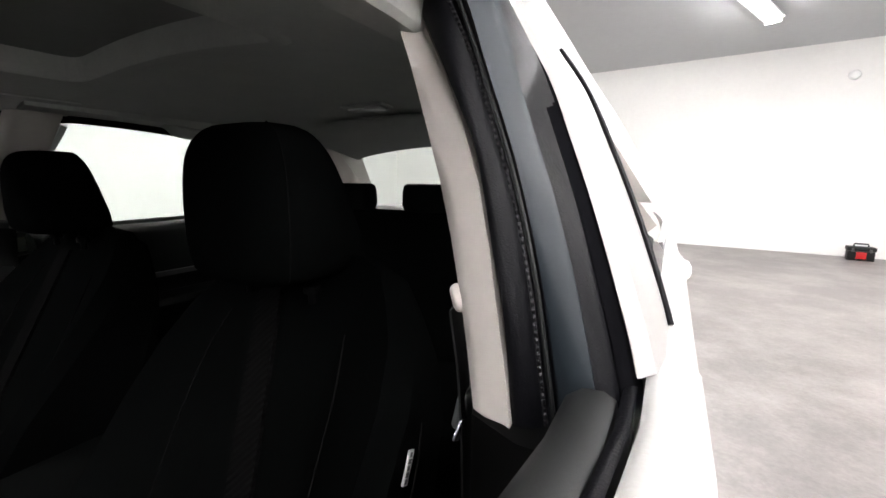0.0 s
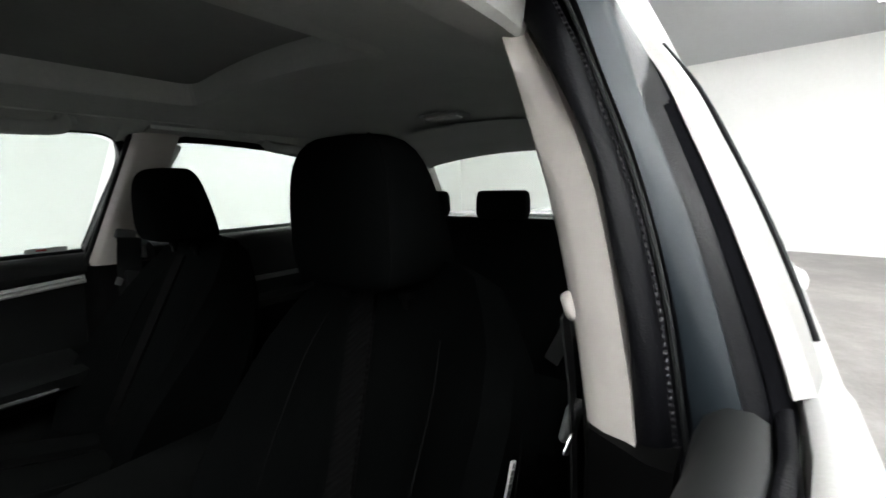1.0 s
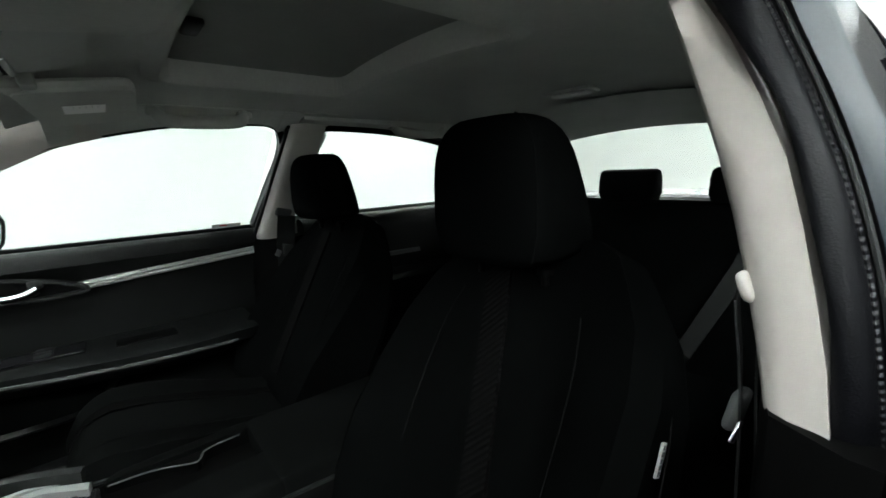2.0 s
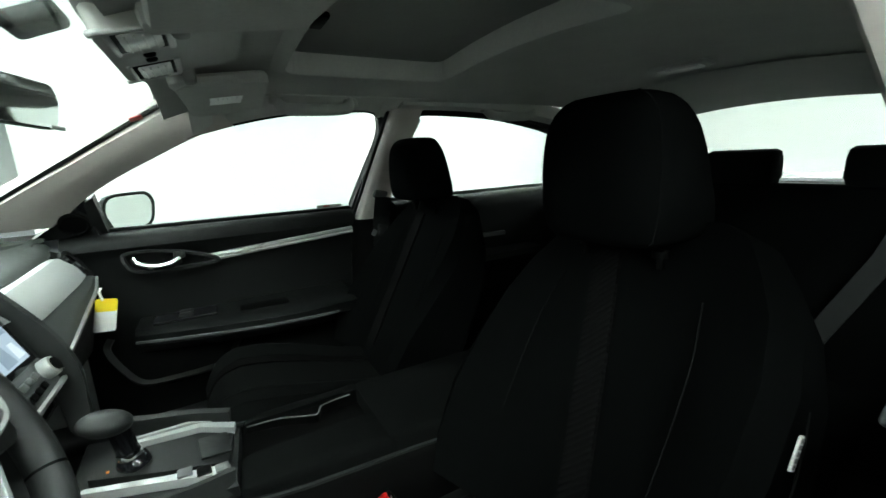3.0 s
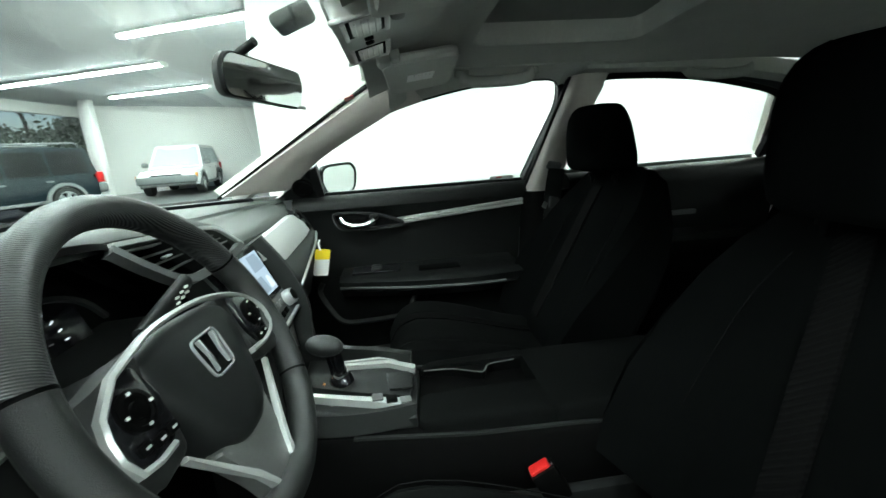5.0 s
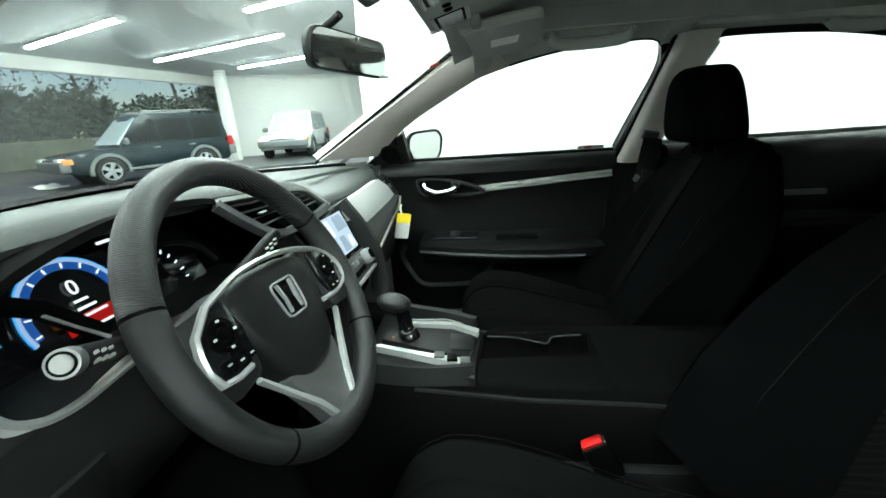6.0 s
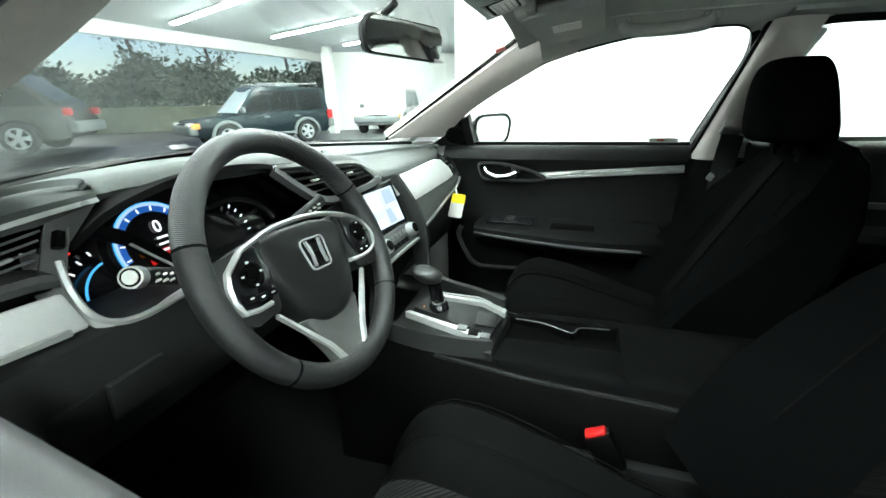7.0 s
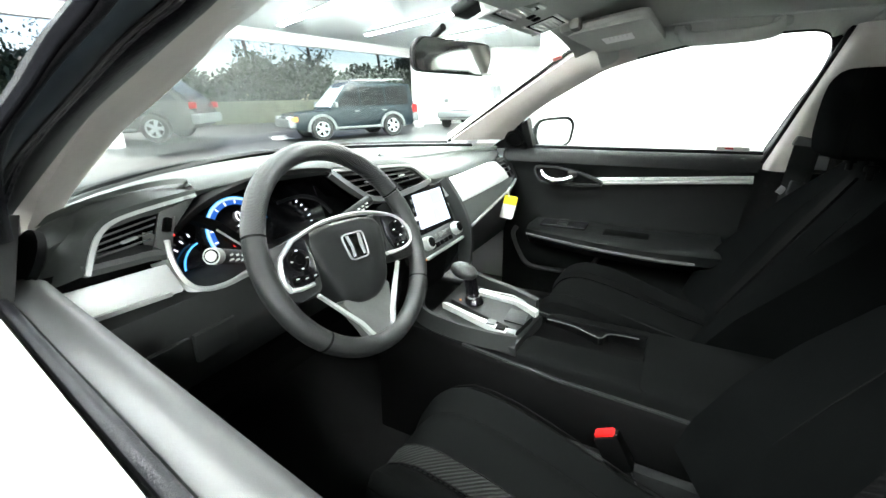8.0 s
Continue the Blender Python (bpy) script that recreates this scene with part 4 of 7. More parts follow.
    part("rear_panel", rbox(bmesh.new(), (1.4, 0.08, 0.6), V((0, -2.12, 0.66)), 0.04), WHITE_PAINT, car)
    part("parcel_shelf", rbox(bmesh.new(), (1.36, 0.62, 0.03), V((0, -1.36, 0.955)), 0.01), VINYL, car, "black rear parcel shelf")
    part("boot_bulkhead", rbox(bmesh.new(), (1.40, 0.04, 0.60), V((0, -1.24, 0.65)), 0.005), CARPET, car)


body()


def glazing():
    top = lambda x: V((x, 0.485 - 0.30 * x * x + 0.03, 1.302 - 0.14 * x * x))
    bot = lambda x: V((x, 1.33 - 0.80 * x * x, 0.995 - 0.05 * x * x))
    f = lambda u, v: (lerp(bot(u + 0.208 * u * (1 - v)), top(u), v) + V((0, 0.03, 0.02)) * math.sin(math.pi * v), V((0, 0.5, 0.85)))
    w = part("windscreen", sheet(bmesh.new(), f, lin(-0.535, 0.535, 16), lin(0, 1, 8), 0.004), GLASS, car, "clear windscreen")
    w.visible_shadow = False
    # black ceramic band at the base and top of the screen
    bm = sweep(bmesh.new(), [bot(x) + V((0, -0.028, 0.004)) for x in lin(-0.62, 0.62, 24)], [(0.0, -0.03), (0.006, 0.0), (0.0, 0.02), (-0.006, 0)])
    part("screen_band", bm, DARK, w, "black band along the windscreen base")
    for s in (1,):
        bm = sweep(bmesh.new(), [mx(lerp((0.655, 0.99, 0.975), (0.520, 0.492, 1.268), t), s) + V((0, 0.012, 0.006)) for t in lin(0, 1, 8)], [(-0.004, -0.007), (0.004, -0.007), (0.004, 0.007), (-0.004, 0.007)])
        part("screen_band", bm, DARK, w)
    bm = sweep(bmesh.new(), [top(x) + V((0, -0.01, -0.004)) for x in lin(-0.53, 0.53, 16)], [(0, -0.03), (0.012, 0), (0, 0.02), (-0.008, 0)])
    part("screen_header", bm, HEADLINER, w)
    f = lambda u, v: (lerp((u * 0.50, -1.24 + 0.10 * u * u, 1.272 - 0.03 * u * u), (u * 0.62, -1.66 + 0.12 * u * u, 0.99), v), V((0, -0.5, 0.85)))
    w = part("rear_window", sheet(bmesh.new(), f, lin(-1, 1, 12), lin(0, 1, 5), 0.004), GLASS, car)
    w.visible_shadow = False


glazing()


# ---------- doors ----------
def front_door(s):
    drv = s < 0
    bend = (lambda y: -0.116 * max(0, y - 0.05)) if drv else (lambda y: 0.0)
    rise = 0.018 if drv else 0.0
    y0, y1 = -0.005, 0.80
    f = lambda y, z: (mx((outer_x(z) + bend(y) * (z > 0.8) + (0.022 if drv and z > 0.9 else 0), y, z + (rise if z > 0.9 else 0)), s), V((-s, 0, 0)))
    t = part("front_door", sheet(bmesh.new(), f, lin(-0.158 if drv else -0.045, 0.82, 12), [0.30, 0.45, 0.6, 0.75, 0.85, 0.92, 0.954], 0.01), WHITE_PAINT, car, "white front door, black inside, window lowered" if drv else "white front door, black inside with a silver strip")
    t_ = lambda bm, name, mat, label="", par=None: part(name, bm, mat, t, label)
    # inner panel: profile in x, z carried along y
    prof = [(0.768, 0.950), (0.752, 0.958), (0.728, 0.957), (0.708, 0.948), (0.698, 0.932), (0.697, 0.914), (0.708, 0.902), (0.738, 0.870), (0.742, 0.80), (0.745, 0.72), (0.748, 0.60), (0.750, 0.50), (0.745, 0.38), (0.775, 0.36)]
    if drv:
        prof = [(0.780 - (0.768 - x) * 0.60, z) if z > 0.90 else (x, z) for x, z in prof]
        prof = [(0.781, 0.945), (0.7795, 0.953)] + prof[1:]
    rings = []
    for y in lin(y0, y1, 14):
        fr = max(0, (y - 0.5) / 0.3)
        dz = -0.004 * y
        rings.append([mx((x + bend(y) + (0.0 if drv else 0.010 * fr if z > 0.9 else -0.015 * fr), y, z + dz + (rise if z > 0.86 else 0)), s) for x, z in prof])
    # lit trim colour on the driver's side, shaded one on the passenger's
    panel = t_(loft(bmesh.new(), rings), "inner_panel", DOOR_LIT if drv else DOOR_SHADED, "soft black upper door trim")
    # beltline weatherstrips, inner black and outer grey
    strips = ((0.7865, 0.0045, 0.006, RUBBER), (0.8055, 0.0095, 0.014, COVER)) if drv else ((0.7625, 0.007, 0.014, RUBBER), (0.7815, 0.010, 0.014, COVER))
    for x, w, h, mat in strips:
        bm = sweep(bmesh.new(), [mx((x + bend(y), y, 0.953 - 0.004 * y + rise), s) for y in lin(-0.157 if drv else -0.03, 0.76, 14)], [(0, -w), (h * 0.7, -w), (h, -w * 0.4), (h, w * 0.4), (h * 0.7, w), (0, w), (-0.02, w), (-0.02, -w)])
        t_(bm, "belt_strip", mat)
    # window frame: painted flange, run channel and outer moulding
    if drv:
        strip("window_frame_gap", 1, 2, -0.004, RUBBER, t, "")
        part("gap_lip", tube(bmesh.new(), [mx(lerp(a, b, 0.55), s) for a, b in zip(EDGES[1], EDGES[2])], 0.0022, 6), PLASTIC, t)
        strip("window_frame", 2, 3, 0.003, FRAME_PAINT, t, "blue grey painted window frame", 0.02)
        strip("glass_run_channel", 3, 4, 0.003, RUBBER, t, "black glass run channel", 0.03, 0.02, 0.56)
        strip("glass_run_channel", 3, 4, 0.004, MOULDING, t, "black outer window moulding", 0.012, 0.57, 1.0)
    else:
        kinds = (([(-0.006, 0.004), (0.012, 0.004), (0.014, 0.022), (-0.006, 0.022)], RUBBER, "black glass run channel"),
                 ([(0.0145, 0.004), (0.030, 0.006), (0.030, 0.050), (0.0145, 0.05)], DARK, "black outer window moulding"))
        path = curve([V(p) for p in WIN_TOP], 5)
        for prof, mat, lab in kinds:
            t_(sweep(bmesh.new(), [mx(p, s) for p in path], [(a, b * s) for a, b in prof], ref=(s * 0.85, 0, 0.5)), "window_frame", mat, lab)
    # mirror sail with its tweeter
    bm = bmesh.new()
    q = [(0.745, 0.695, 0.955), (0.682, 0.702, 1.058), (0.706, 0.83, 0.968), (0.728, 0.86, 0.95)] if not drv else [(0.700, 0.745, 0.962), (0.668, 0.760, 1.045), (0.640, 0.90, 0.985), (0.655, 0.93, 0.955)]
    loft(bm, [[mx(p, s) for p in q], [mx(V(p) + V((0.035, 0, 0.01)), s) for p in q]])
    sail = t_(bm, "mirror_sail", PLASTIC, "black triangular mirror cover")
    m = frame_on(mx((0.702, 0.755, 0.990) if not drv else (0.662, 0.82, 0.985), s), V((0, -s, 0)), (-0.5 * s, 0, 0.85))
    bm = lathe(bmesh.new(), [(0.034, -0.004), (0.034, 0.004), (0.029, 0.007), (0.027, 0.003), (0.004, 0.005)], m, 24)
    t_(bm, "tweeter", DARK, "round black speaker grille", sail)
    if drv:
        f = lambda u, v: (mx((0.792 + bend(0.70 - 0.70 * u), 0.70 - 0.70 * u, 0.70 + 0.272 * v), s), V((s, 0, 0)))
        t_(sheet(bmesh.new(), f, lin(0, 1, 6), lin(0, 1, 2), 0.004), "window_glass", GLASS_SIDE, "lowered side window inside the door")
        return t
    # silver strip and dark shelf under it
    bm = sweep(bmesh.new(), [mx((0.704 + 0.030 * u, 0.012 + 0.46 * u, 0.892 - 0.042 * u), s) for u in lin(0, 1, 8)], [(-0.011, -0.009), (-0.006, -0.012), (-0.001, -0.006), (0.004, -0.012), (0.010, -0.010), (0.011, 0.012), (-0.011, 0.012)])
    t_(bm, "trim_strip", SILVER, "satin silver strip across the door")
    # bezel sweep round the handle
    bez_path = curve([(0.714, 0.435, 0.845), (0.714, 0.49, 0.872), (0.714, 0.566, 0.891), (0.716, 0.62, 0.897), (0.718, 0.668, 0.892), (0.716, 0.664, 0.862), (0.712, 0.64, 0.840), (0.710, 0.56, 0.836), (0.711, 0.49, 0.837)], 5, True)
    bm = sweep(bmesh.new(), [mx(p, s) for p in bez_path], [(-0.004, -0.006), (0.010, -0.004), (0.010, 0.004), (-0.004, 0.006)], ref=(-s, 0, 0), loop=True)
    bzl = t_(bm, "handle_bezel", PLASTIC, "black recess round the door handle")
    bm = bmesh.new()
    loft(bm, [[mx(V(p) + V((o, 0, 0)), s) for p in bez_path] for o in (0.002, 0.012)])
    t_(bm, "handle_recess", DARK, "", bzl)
    bm = sweep(bmesh.new(), [mx(p, s) for p in curve([(0.702, 0.648, 0.878), (0.692, 0.636, 0.862), (0.686, 0.600, 0.850), (0.686, 0.56, 0.853), (0.694, 0.532, 0.864)], 5)], disc(0.011, 10, 0.55), ref=(0, 0, 1))
    t_(bm, "door_handle", CHROME, "chrome inner door handle", bzl)
    t_(rbox(bmesh.new(), (0.012, 0.03, 0.022), mx((0.706, 0.535, 0.876), s), 0.005), "lock_switch", PLASTIC, "", bzl)
    # armrest with switch panel, pull cup and map pocket
    rings = []
    for u in lin(0, 1, 12):
        y = 0.66 - 0.60 * u
        x = 0.60 - 0.085 * math.sin(math.pi * min(1, u * 1.25) * 0.5) + 0.10 * max(0, u - 0.72) ** 1.2
        z = 0.690 + 0.004 * u
        rings.append([mx(p, s) for p in ((0.735, y, z + 0.006), (x + 0.02, y, z + 0.008), (x, y, z - 0.004), (x + 0.004, y, z - 0.035), (x + 0.05, y, z - 0.07), (0.74, y, z - 0.09))])
    arm = t_(loft(bmesh.new(), rings), "armrest", DOOR_SHADED, "padded black door armrest")
    # thin pale strip painting the highlight along the armrest's lower edge
    bm = sweep(bmesh.new(), [mx((0.60 - 0.085 * math.sin(math.pi * min(1, u * 1.25) * 0.5) - 0.001, 0.66 - 0.56 * u, 0.668 + 0.002 * u), s) for u in lin(0, 0.95, 12)], [(-0.003, -0.003), (0.003, -0.003), (0.003, 0.003), (-0.003, 0.003)])
    t_(bm, "armrest_highlight", LIT_GREY, "thin grey highlight line along the armrest", arm)
    t_(rbox(bmesh.new(), (0.07, 0.16, 0.012), mx((0.655, 0.54, 0.702), s), 0.005), "switch_panel", GLOSS, "", arm)
    for k in range(2):
        t_(rbox(bmesh.new(), (0.026, 0.034, 0.014), mx((0.64 + 0.03 * (k % 2), 0.54 + 0.05 * (k // 2), 0.709), s), 0.004), "window_switch", PLASTIC, "", arm)
    t_(rbox(bmesh.new(), (0.06, 0.14, 0.01), mx((0.63, 0.33, 0.6985), s), 0.004), "pull_cup", DARK, "", arm)
    pk = curve([(0.715, 0.735, 0.655), (0.700, 0.745, 0.625), (0.692, 0.715, 0.560), (0.690, 0.675, 0.512), (0.690, 0.60, 0.506), (0.690, 0.48, 0.513), (0.690, 0.445, 0.530), (0.692, 0.415, 0.585), (0.695, 0.38, 0.600), (0.700, 0.18, 0.612)], 5)
    bm = sweep(bmesh.new(), [mx(p, s) for p in pk], [(-0.005, -0.008), (0.004, -0.008), (0.006, 0.008), (-0.005, 0.008)], ref=(-0.6 * s, 0, 0.8))
    t_(bm, "map_pocket", VENT, "dark grey door pocket edge")
    f = lambda u, v: (mx(lerp(lerp((0.766, 0.705, 0.952), (0.766, 0.0, 0.955), u), lerp((0.690, 0.690, 1.056), (0.560, -0.045, 1.250), u) + V((-0.060 * math.sin(math.pi * u * 0.95) * 0.6, 0, 0.115 * math.sin(math.pi * u) ** 0.8)) , v), s), V((s, 0, 0)))
    g = t_(sheet(bmesh.new(), f, lin(0, 1, 16), lin(0, 1, 4), 0.004), "window_glass", GLASS_SIDE, "clear side window")
    g.visible_shadow = False
    t_(rbox(bmesh.new(), (0.002, 0.085, 0.016), pose(0.741, 0.075, 0.975, 0, -33, 0), 0), "glass_sticker", GREY_PAPER, "small printed sticker on the glass", g)
    t_(rbox(bmesh.new(), (0.002, 0.022, 0.006), pose(0.7395, 0.085, 0.976, 0, -33, 0), 0), "sticker_print", RED, "", g)
    return t


def rear_door(s):
    f = lambda y, z: (mx((outer_x(z) + (0.022 if s < 0 and z > 0.9 else 0), y, z + 0.008), s), V((-s, 0, 0)))
    t = part("rear_door", sheet(bmesh.new(), f, lin(-0.925, -0.166 if s < 0 else -0.052, 8), [0.30, 0.45, 0.6, 0.75, 0.85, 0.92, 0.956], 0.01), WHITE_PAINT, car, "white rear door, black inside")
    t_ = lambda bm, name, mat, label="", par=None: part(name, bm, mat, t, label)
    prof = [(0.768, 0.958), (0.752, 0.970), (0.728, 0.968), (0.708, 0.958), (0.698, 0.94), (0.700, 0.90), (0.714, 0.80), (0.722, 0.72), (0.735, 0.60), (0.742, 0.50), (0.735, 0.38), (0.77, 0.36)]
    rings = [[mx((x, y, z + 0.010 * (-y - 0.1)), s) for x, z in prof] for y in lin(-0.16, -0.98, 10)]
    # the passenger side takes the shaded trim colour
    t_(loft(bmesh.new(), rings), "inner_panel", VINYL if s < 0 else DOOR_SHADED, "soft black upper door trim")
    for prof, off, mat in (([(-0.012, 0.0), (0.012, 0.0), (0.014, 0.020), (-0.014, 0.020)], (0.004, 0, 0), RUBBER), ([(-0.012, 0.010), (0.016, 0.010), (0.016, 0.055), (-0.012, 0.05)], (0.006, 0, 0.004), FRAME_PAINT))[:1 if s < 0 else 2]:
        bm = sweep(bmesh.new(), [mx(V(p) + V(off), s) for p in curve(REAR_WIN, 4)], [(a, b * s) for a, b in prof], ref=(s * 0.85, 0, 0.5))
        t_(bm, "window_frame", mat)
    # upright of the frame seen from outside
    if s < 0:
        run = [p for p in EDGES[4][:32] if p.z > 0.975]
        run.append(run[-1] + (run[-1] - run[-2]) * 6)
        rings = [[mx(c, s) for c in (p + V((0.002, 0.004, 0)), p + V((0.014, -0.004, 0.003)), p + V((0.020, -0.04, 0.004)), p + V((0.020, -0.13, 0.004)), p + V((0.0, -0.13, 0)), p + V((-0.004, -0.02, 0)))] for p in run]
        t_(loft(bmesh.new(), rings), "pillar_cover", COVER, "pale grey pillar cover")
        line = curve([p + V((0.022, -0.125, 0.004)) for p in run[::4]], 3)
        t_(tube(bmesh.new(), [mx(p, s) for p in line], 0.004, 6), "window_seal", RUBBER)
    else:
        bm = sweep(bmesh.new(), [mx(p, s) for p in ((0.800, -0.085, 0.95), (0.705, -0.125, 1.09), (0.605, -0.165, 1.22), (0.575, -0.178, 1.262))], [(-0.006, -0.042), (0.006, -0.042), (0.008, 0.0), (0.006, 0.042), (-0.006, 0.042)], ref=(s * 0.85, 0, 0.5))
        t_(bm, "pillar_cover", HOUSING, "pale grey pillar cover")
    bm = sweep(bmesh.new(), [mx((0.8055 if s < 0 else 0.784, y, 0.968 + 0.010 * (-y - 0.1)), s) for y in lin(-0.167 if s < 0 else -0.06, -0.93, 6)], [(-0.01, -0.01), (0.012, -0.008), (0.012, 0.008), (-0.01, 0.01)])
    t_(bm, "belt_strip", COVER if s < 0 else GREY_METAL)
    f = lambda u, v: (mx(lerp(lerp((0.764, -0.12, 0.962), (0.742, -0.905, 0.985), u), lerp((0.550, -0.20, 1.255), (0.592, -0.82, 1.19), u) + V((-0.02 * math.sin(math.pi * u), 0, 0.03 * math.sin(math.pi * u))), v), s), V((s, 0, 0)))
    g = t_(sheet(bmesh.new(), f, lin(0, 1, 10), lin(0, 1, 4), 0.004), "window_glass", GLASS_SIDE, "clear rear side window")
    g.visible_shadow = False
    bm = sweep(bmesh.new(), [mx(p, s) for p in curve([(0.812, -0.74, 0.915), (0.842, -0.76, 0.918), (0.844, -0.86, 0.922), (0.812, -0.89, 0.922)], 5)], disc(0.013, 10, 0.8))
    t_(bm, "outer_handle", WHITE_PAINT, "white outer door handle")
    bm = sweep(bmesh.new(), [mx((0.700, -0.35 - 0.30 * u, 0.80), s) for u in lin(0, 1, 4)], [(-0.008, -0.008), (0.008, -0.008), (0.008, 0.008), (-0.008, 0.008)])
    t_(bm, "trim_strip", GREY_METAL)
    rings = [[mx(p, s) for p in ((0.735, y, 0.735), (0.62, y, 0.735), (0.605, y, 0.715), (0.64, y, 0.66), (0.735, y, 0.65))] for y in lin(-0.28, -0.80, 5)]
    t_(loft(bmesh.new(), rings), "armrest", DOOR_SHADED)
    return t


for s in (-1, 1):
    front_door(s)
    rear_door(s)


def side_mirror(s):
    t = thing("wing_mirror", mx((0.80, 0.74, 0.96), s), "white wing mirror outside the front door", "wing mirror", "wing mirrors")
    c = V((0.875, 0.660, 0.998))
    turn = radians(36 if s > 0 else 15)
    face = lambda x, o, z: mx(c + V((x * 1.5 * math.cos(turn) + o * math.sin(turn), -x * 1.5 * math.sin(turn) + o * math.cos(turn), z)), s)
    back = V((s * math.sin(turn), math.cos(turn), 0))
    bm = bmesh.new()
    rings = []
    for k, (o, sc) in enumerate(((0.0, 1.0), (0.012, 1.02), (0.04, 0.95), (0.07, 0.72), (0.085, 0.35))):
        ring = rounded([(-0.062 * sc, -0.056 * sc), (0.056 * sc, -0.053 * sc), (0.068 * sc, 0.03 * sc), (0.052 * sc, 0.058 * sc), (-0.054 * sc, 0.056 * sc)], 0.035, 4)
        rings.append([face(x, o, z) for x, z in ring])
    part("shell", loft(bm, rings[1:]), WHITE_PAINT, t)
    part("rim", loft(bmesh.new(), [rings[0], [p - back * 0.003 for p in rings[0]], rings[1]]), PLASTIC, t, "black mirror edge")
    part("rim_edge", tube(bmesh.new(), [p - back * 0.002 for p in rings[0]], 0.0042, 6, True, back), PLASTIC, t, "black mirror edge")
    ring = rounded([(-0.057, -0.050), (0.050, -0.047), (0.061, 0.026), (0.047, 0.052), (-0.048, 0.050)], 0.028, 4)
    bm = loft(bmesh.new(), [[face(x, -0.004, z) for x, z in ring], [face(x, 0.004, z) for x, z in ring]])
    part("mirror_glass", bm, MIRROR, t, "clear mirror glass", smooth=0)
    bm = sweep(bmesh.new(), [mx(p, s) for p in ((0.74, 0.76, 0.965), (0.775, 0.75, 0.970), (0.81, 0.735, 0.98))], [(-0.02, -0.05), (0.02, -0.04), (0.02, 0.04), (-0.02, 0.05)])
    part("stalk", bm, PLASTIC, t)


for s in (-1, 1):
    side_mirror(s)


# ---------- dashboard ----------
dash = thing("dashboard", (0, 0.95, 0.6), "black soft dashboard with silver trim and lit instruments", "dashboard")
LIP_Y = [(-0.70, 0.87), (-0.60, 0.862), (-0.45, 0.857), (-0.38, 0.81), (-0.33, 0.797), (-0.20, 0.802), (0.03, 0.790), (0.10, 0.770), (0.30, 0.765), (0.55, 0.775), (0.70, 0.815)]
LIP_Z = [(-0.70, 0.950), (-0.64, 0.985), (-0.57, 1.008), (-0.46, 1.022), (-0.40, 1.030), (-0.33, 1.035), (-0.24, 1.028), (-0.20, 1.026), (0.03, 1.003), (0.07, 0.985), (0.12, 0.948), (0.30, 0.940), (0.55, 0.940), (0.70, 0.946)]
COWL_Y = lambda x: 1.335 - 0.16 * x - 0.80 * x * x
COWL_Z = lambda x: 0.990 - 0.06 * x * x


def soft(table, x, w=0.02):
    return (bez(table, x - w) + bez(table, x) * 2 + bez(table, x + w)) / 4


def dash_top():
    rings = []
    for x in lin(-0.705, 0.705, 60):
        ly, lz, cy, cz = soft(LIP_Y, x), soft(LIP_Z, x), COWL_Y(x), COWL_Z(x)
        crown = max(lz, cz) + 0.006
        pts = [(cy, cz - 0.03), (cy, cz), (cy * 0.65 + ly * 0.35, lerp((cz, 0, 0), (crown, 0, 0), 0.38).x), (cy * 0.3 + ly * 0.7, lz * 0.8 + cz * 0.2 + 0.006), (ly + 0.03, lz + 0.007), (ly + 0.008, lz + 0.001), (ly, lz - 0.008), (ly + 0.006, lz - 0.020), (ly + 0.10, lz - 0.035)]
        rings.append([V((x, y, z)) for y, z in pts])
    top = part("top_pad", loft(bmesh.new(), rings), VINYL_TOP, dash, "soft grained black dashboard top")
    # raised left shoulder seam
    for pts in ([(-0.66, 0.93, 0.985), (-0.58, 0.90, 1.018), (-0.50, 0.885, 1.032), (-0.455, 0.86, 1.034), (-0.452, 0.85, 1.026)], [(0.03, 0.86, 1.012), (0.10, 0.865, 0.994), (0.30, 0.90, 0.974), (0.50, 0.88, 0.966), (0.66, 0.84, 0.956)]):
        bm = sweep(bmesh.new(), curve(pts, 6), [(-0.004, -0.006), (0.003, 0.0), (-0.004, 0.006)])
        part("pad_seam", bm, VINYL_TOP, top)
    part("cowl_seal", sweep(bmesh.new(), [V((x, COWL_Y(x) - 0.004, COWL_Z(x) + 0.004)) for x in lin(-0.62, 0.64, 40)], [(-0.008, -0.018), (0.004, -0.014), (0.008, 0.0), (0.006, 0.014), (-0.008, 0.016)]), RUBBER, top, "black rubber strip along the windscreen")
    # core behind the panels
    rings = []
    for x in lin(-0.70, 0.70, 12):
        lz = soft(LIP_Z, x)
        rings.append([V((x, y, z)) for y, z in ((0.90, lz - 0.02), (0.885, 0.90), (0.86, 0.80), (0.90, 0.62), (1.18, 0.55), (1.20, 0.94))])
    part("core", loft(bmesh.new(), rings), DARK, dash)


dash_top()


def quad_panel(name, q, th, mat, parent, label="", bev=0.0, push=0.0):
    """A panel over four or more corners (anticlockwise as the driver sees it), thickened away from the seat."""
    q = [V(p) for p in q]
    n = (q[1] - q[0]).cross(q[2] - q[0]).normalized()
    if n.y > 0:
        n = -n
    bm = bmesh.new()
    f = [p + n * push for p in q]
    loft(bm, [f, [p - n * th for p in f]])
    if bev:
        bmesh.ops.bevel(bm, geom=list(bm.edges), offset=bev, segments=2, profile=0.5, affect="EDGES")
    return part(name, bm, mat, parent, label)


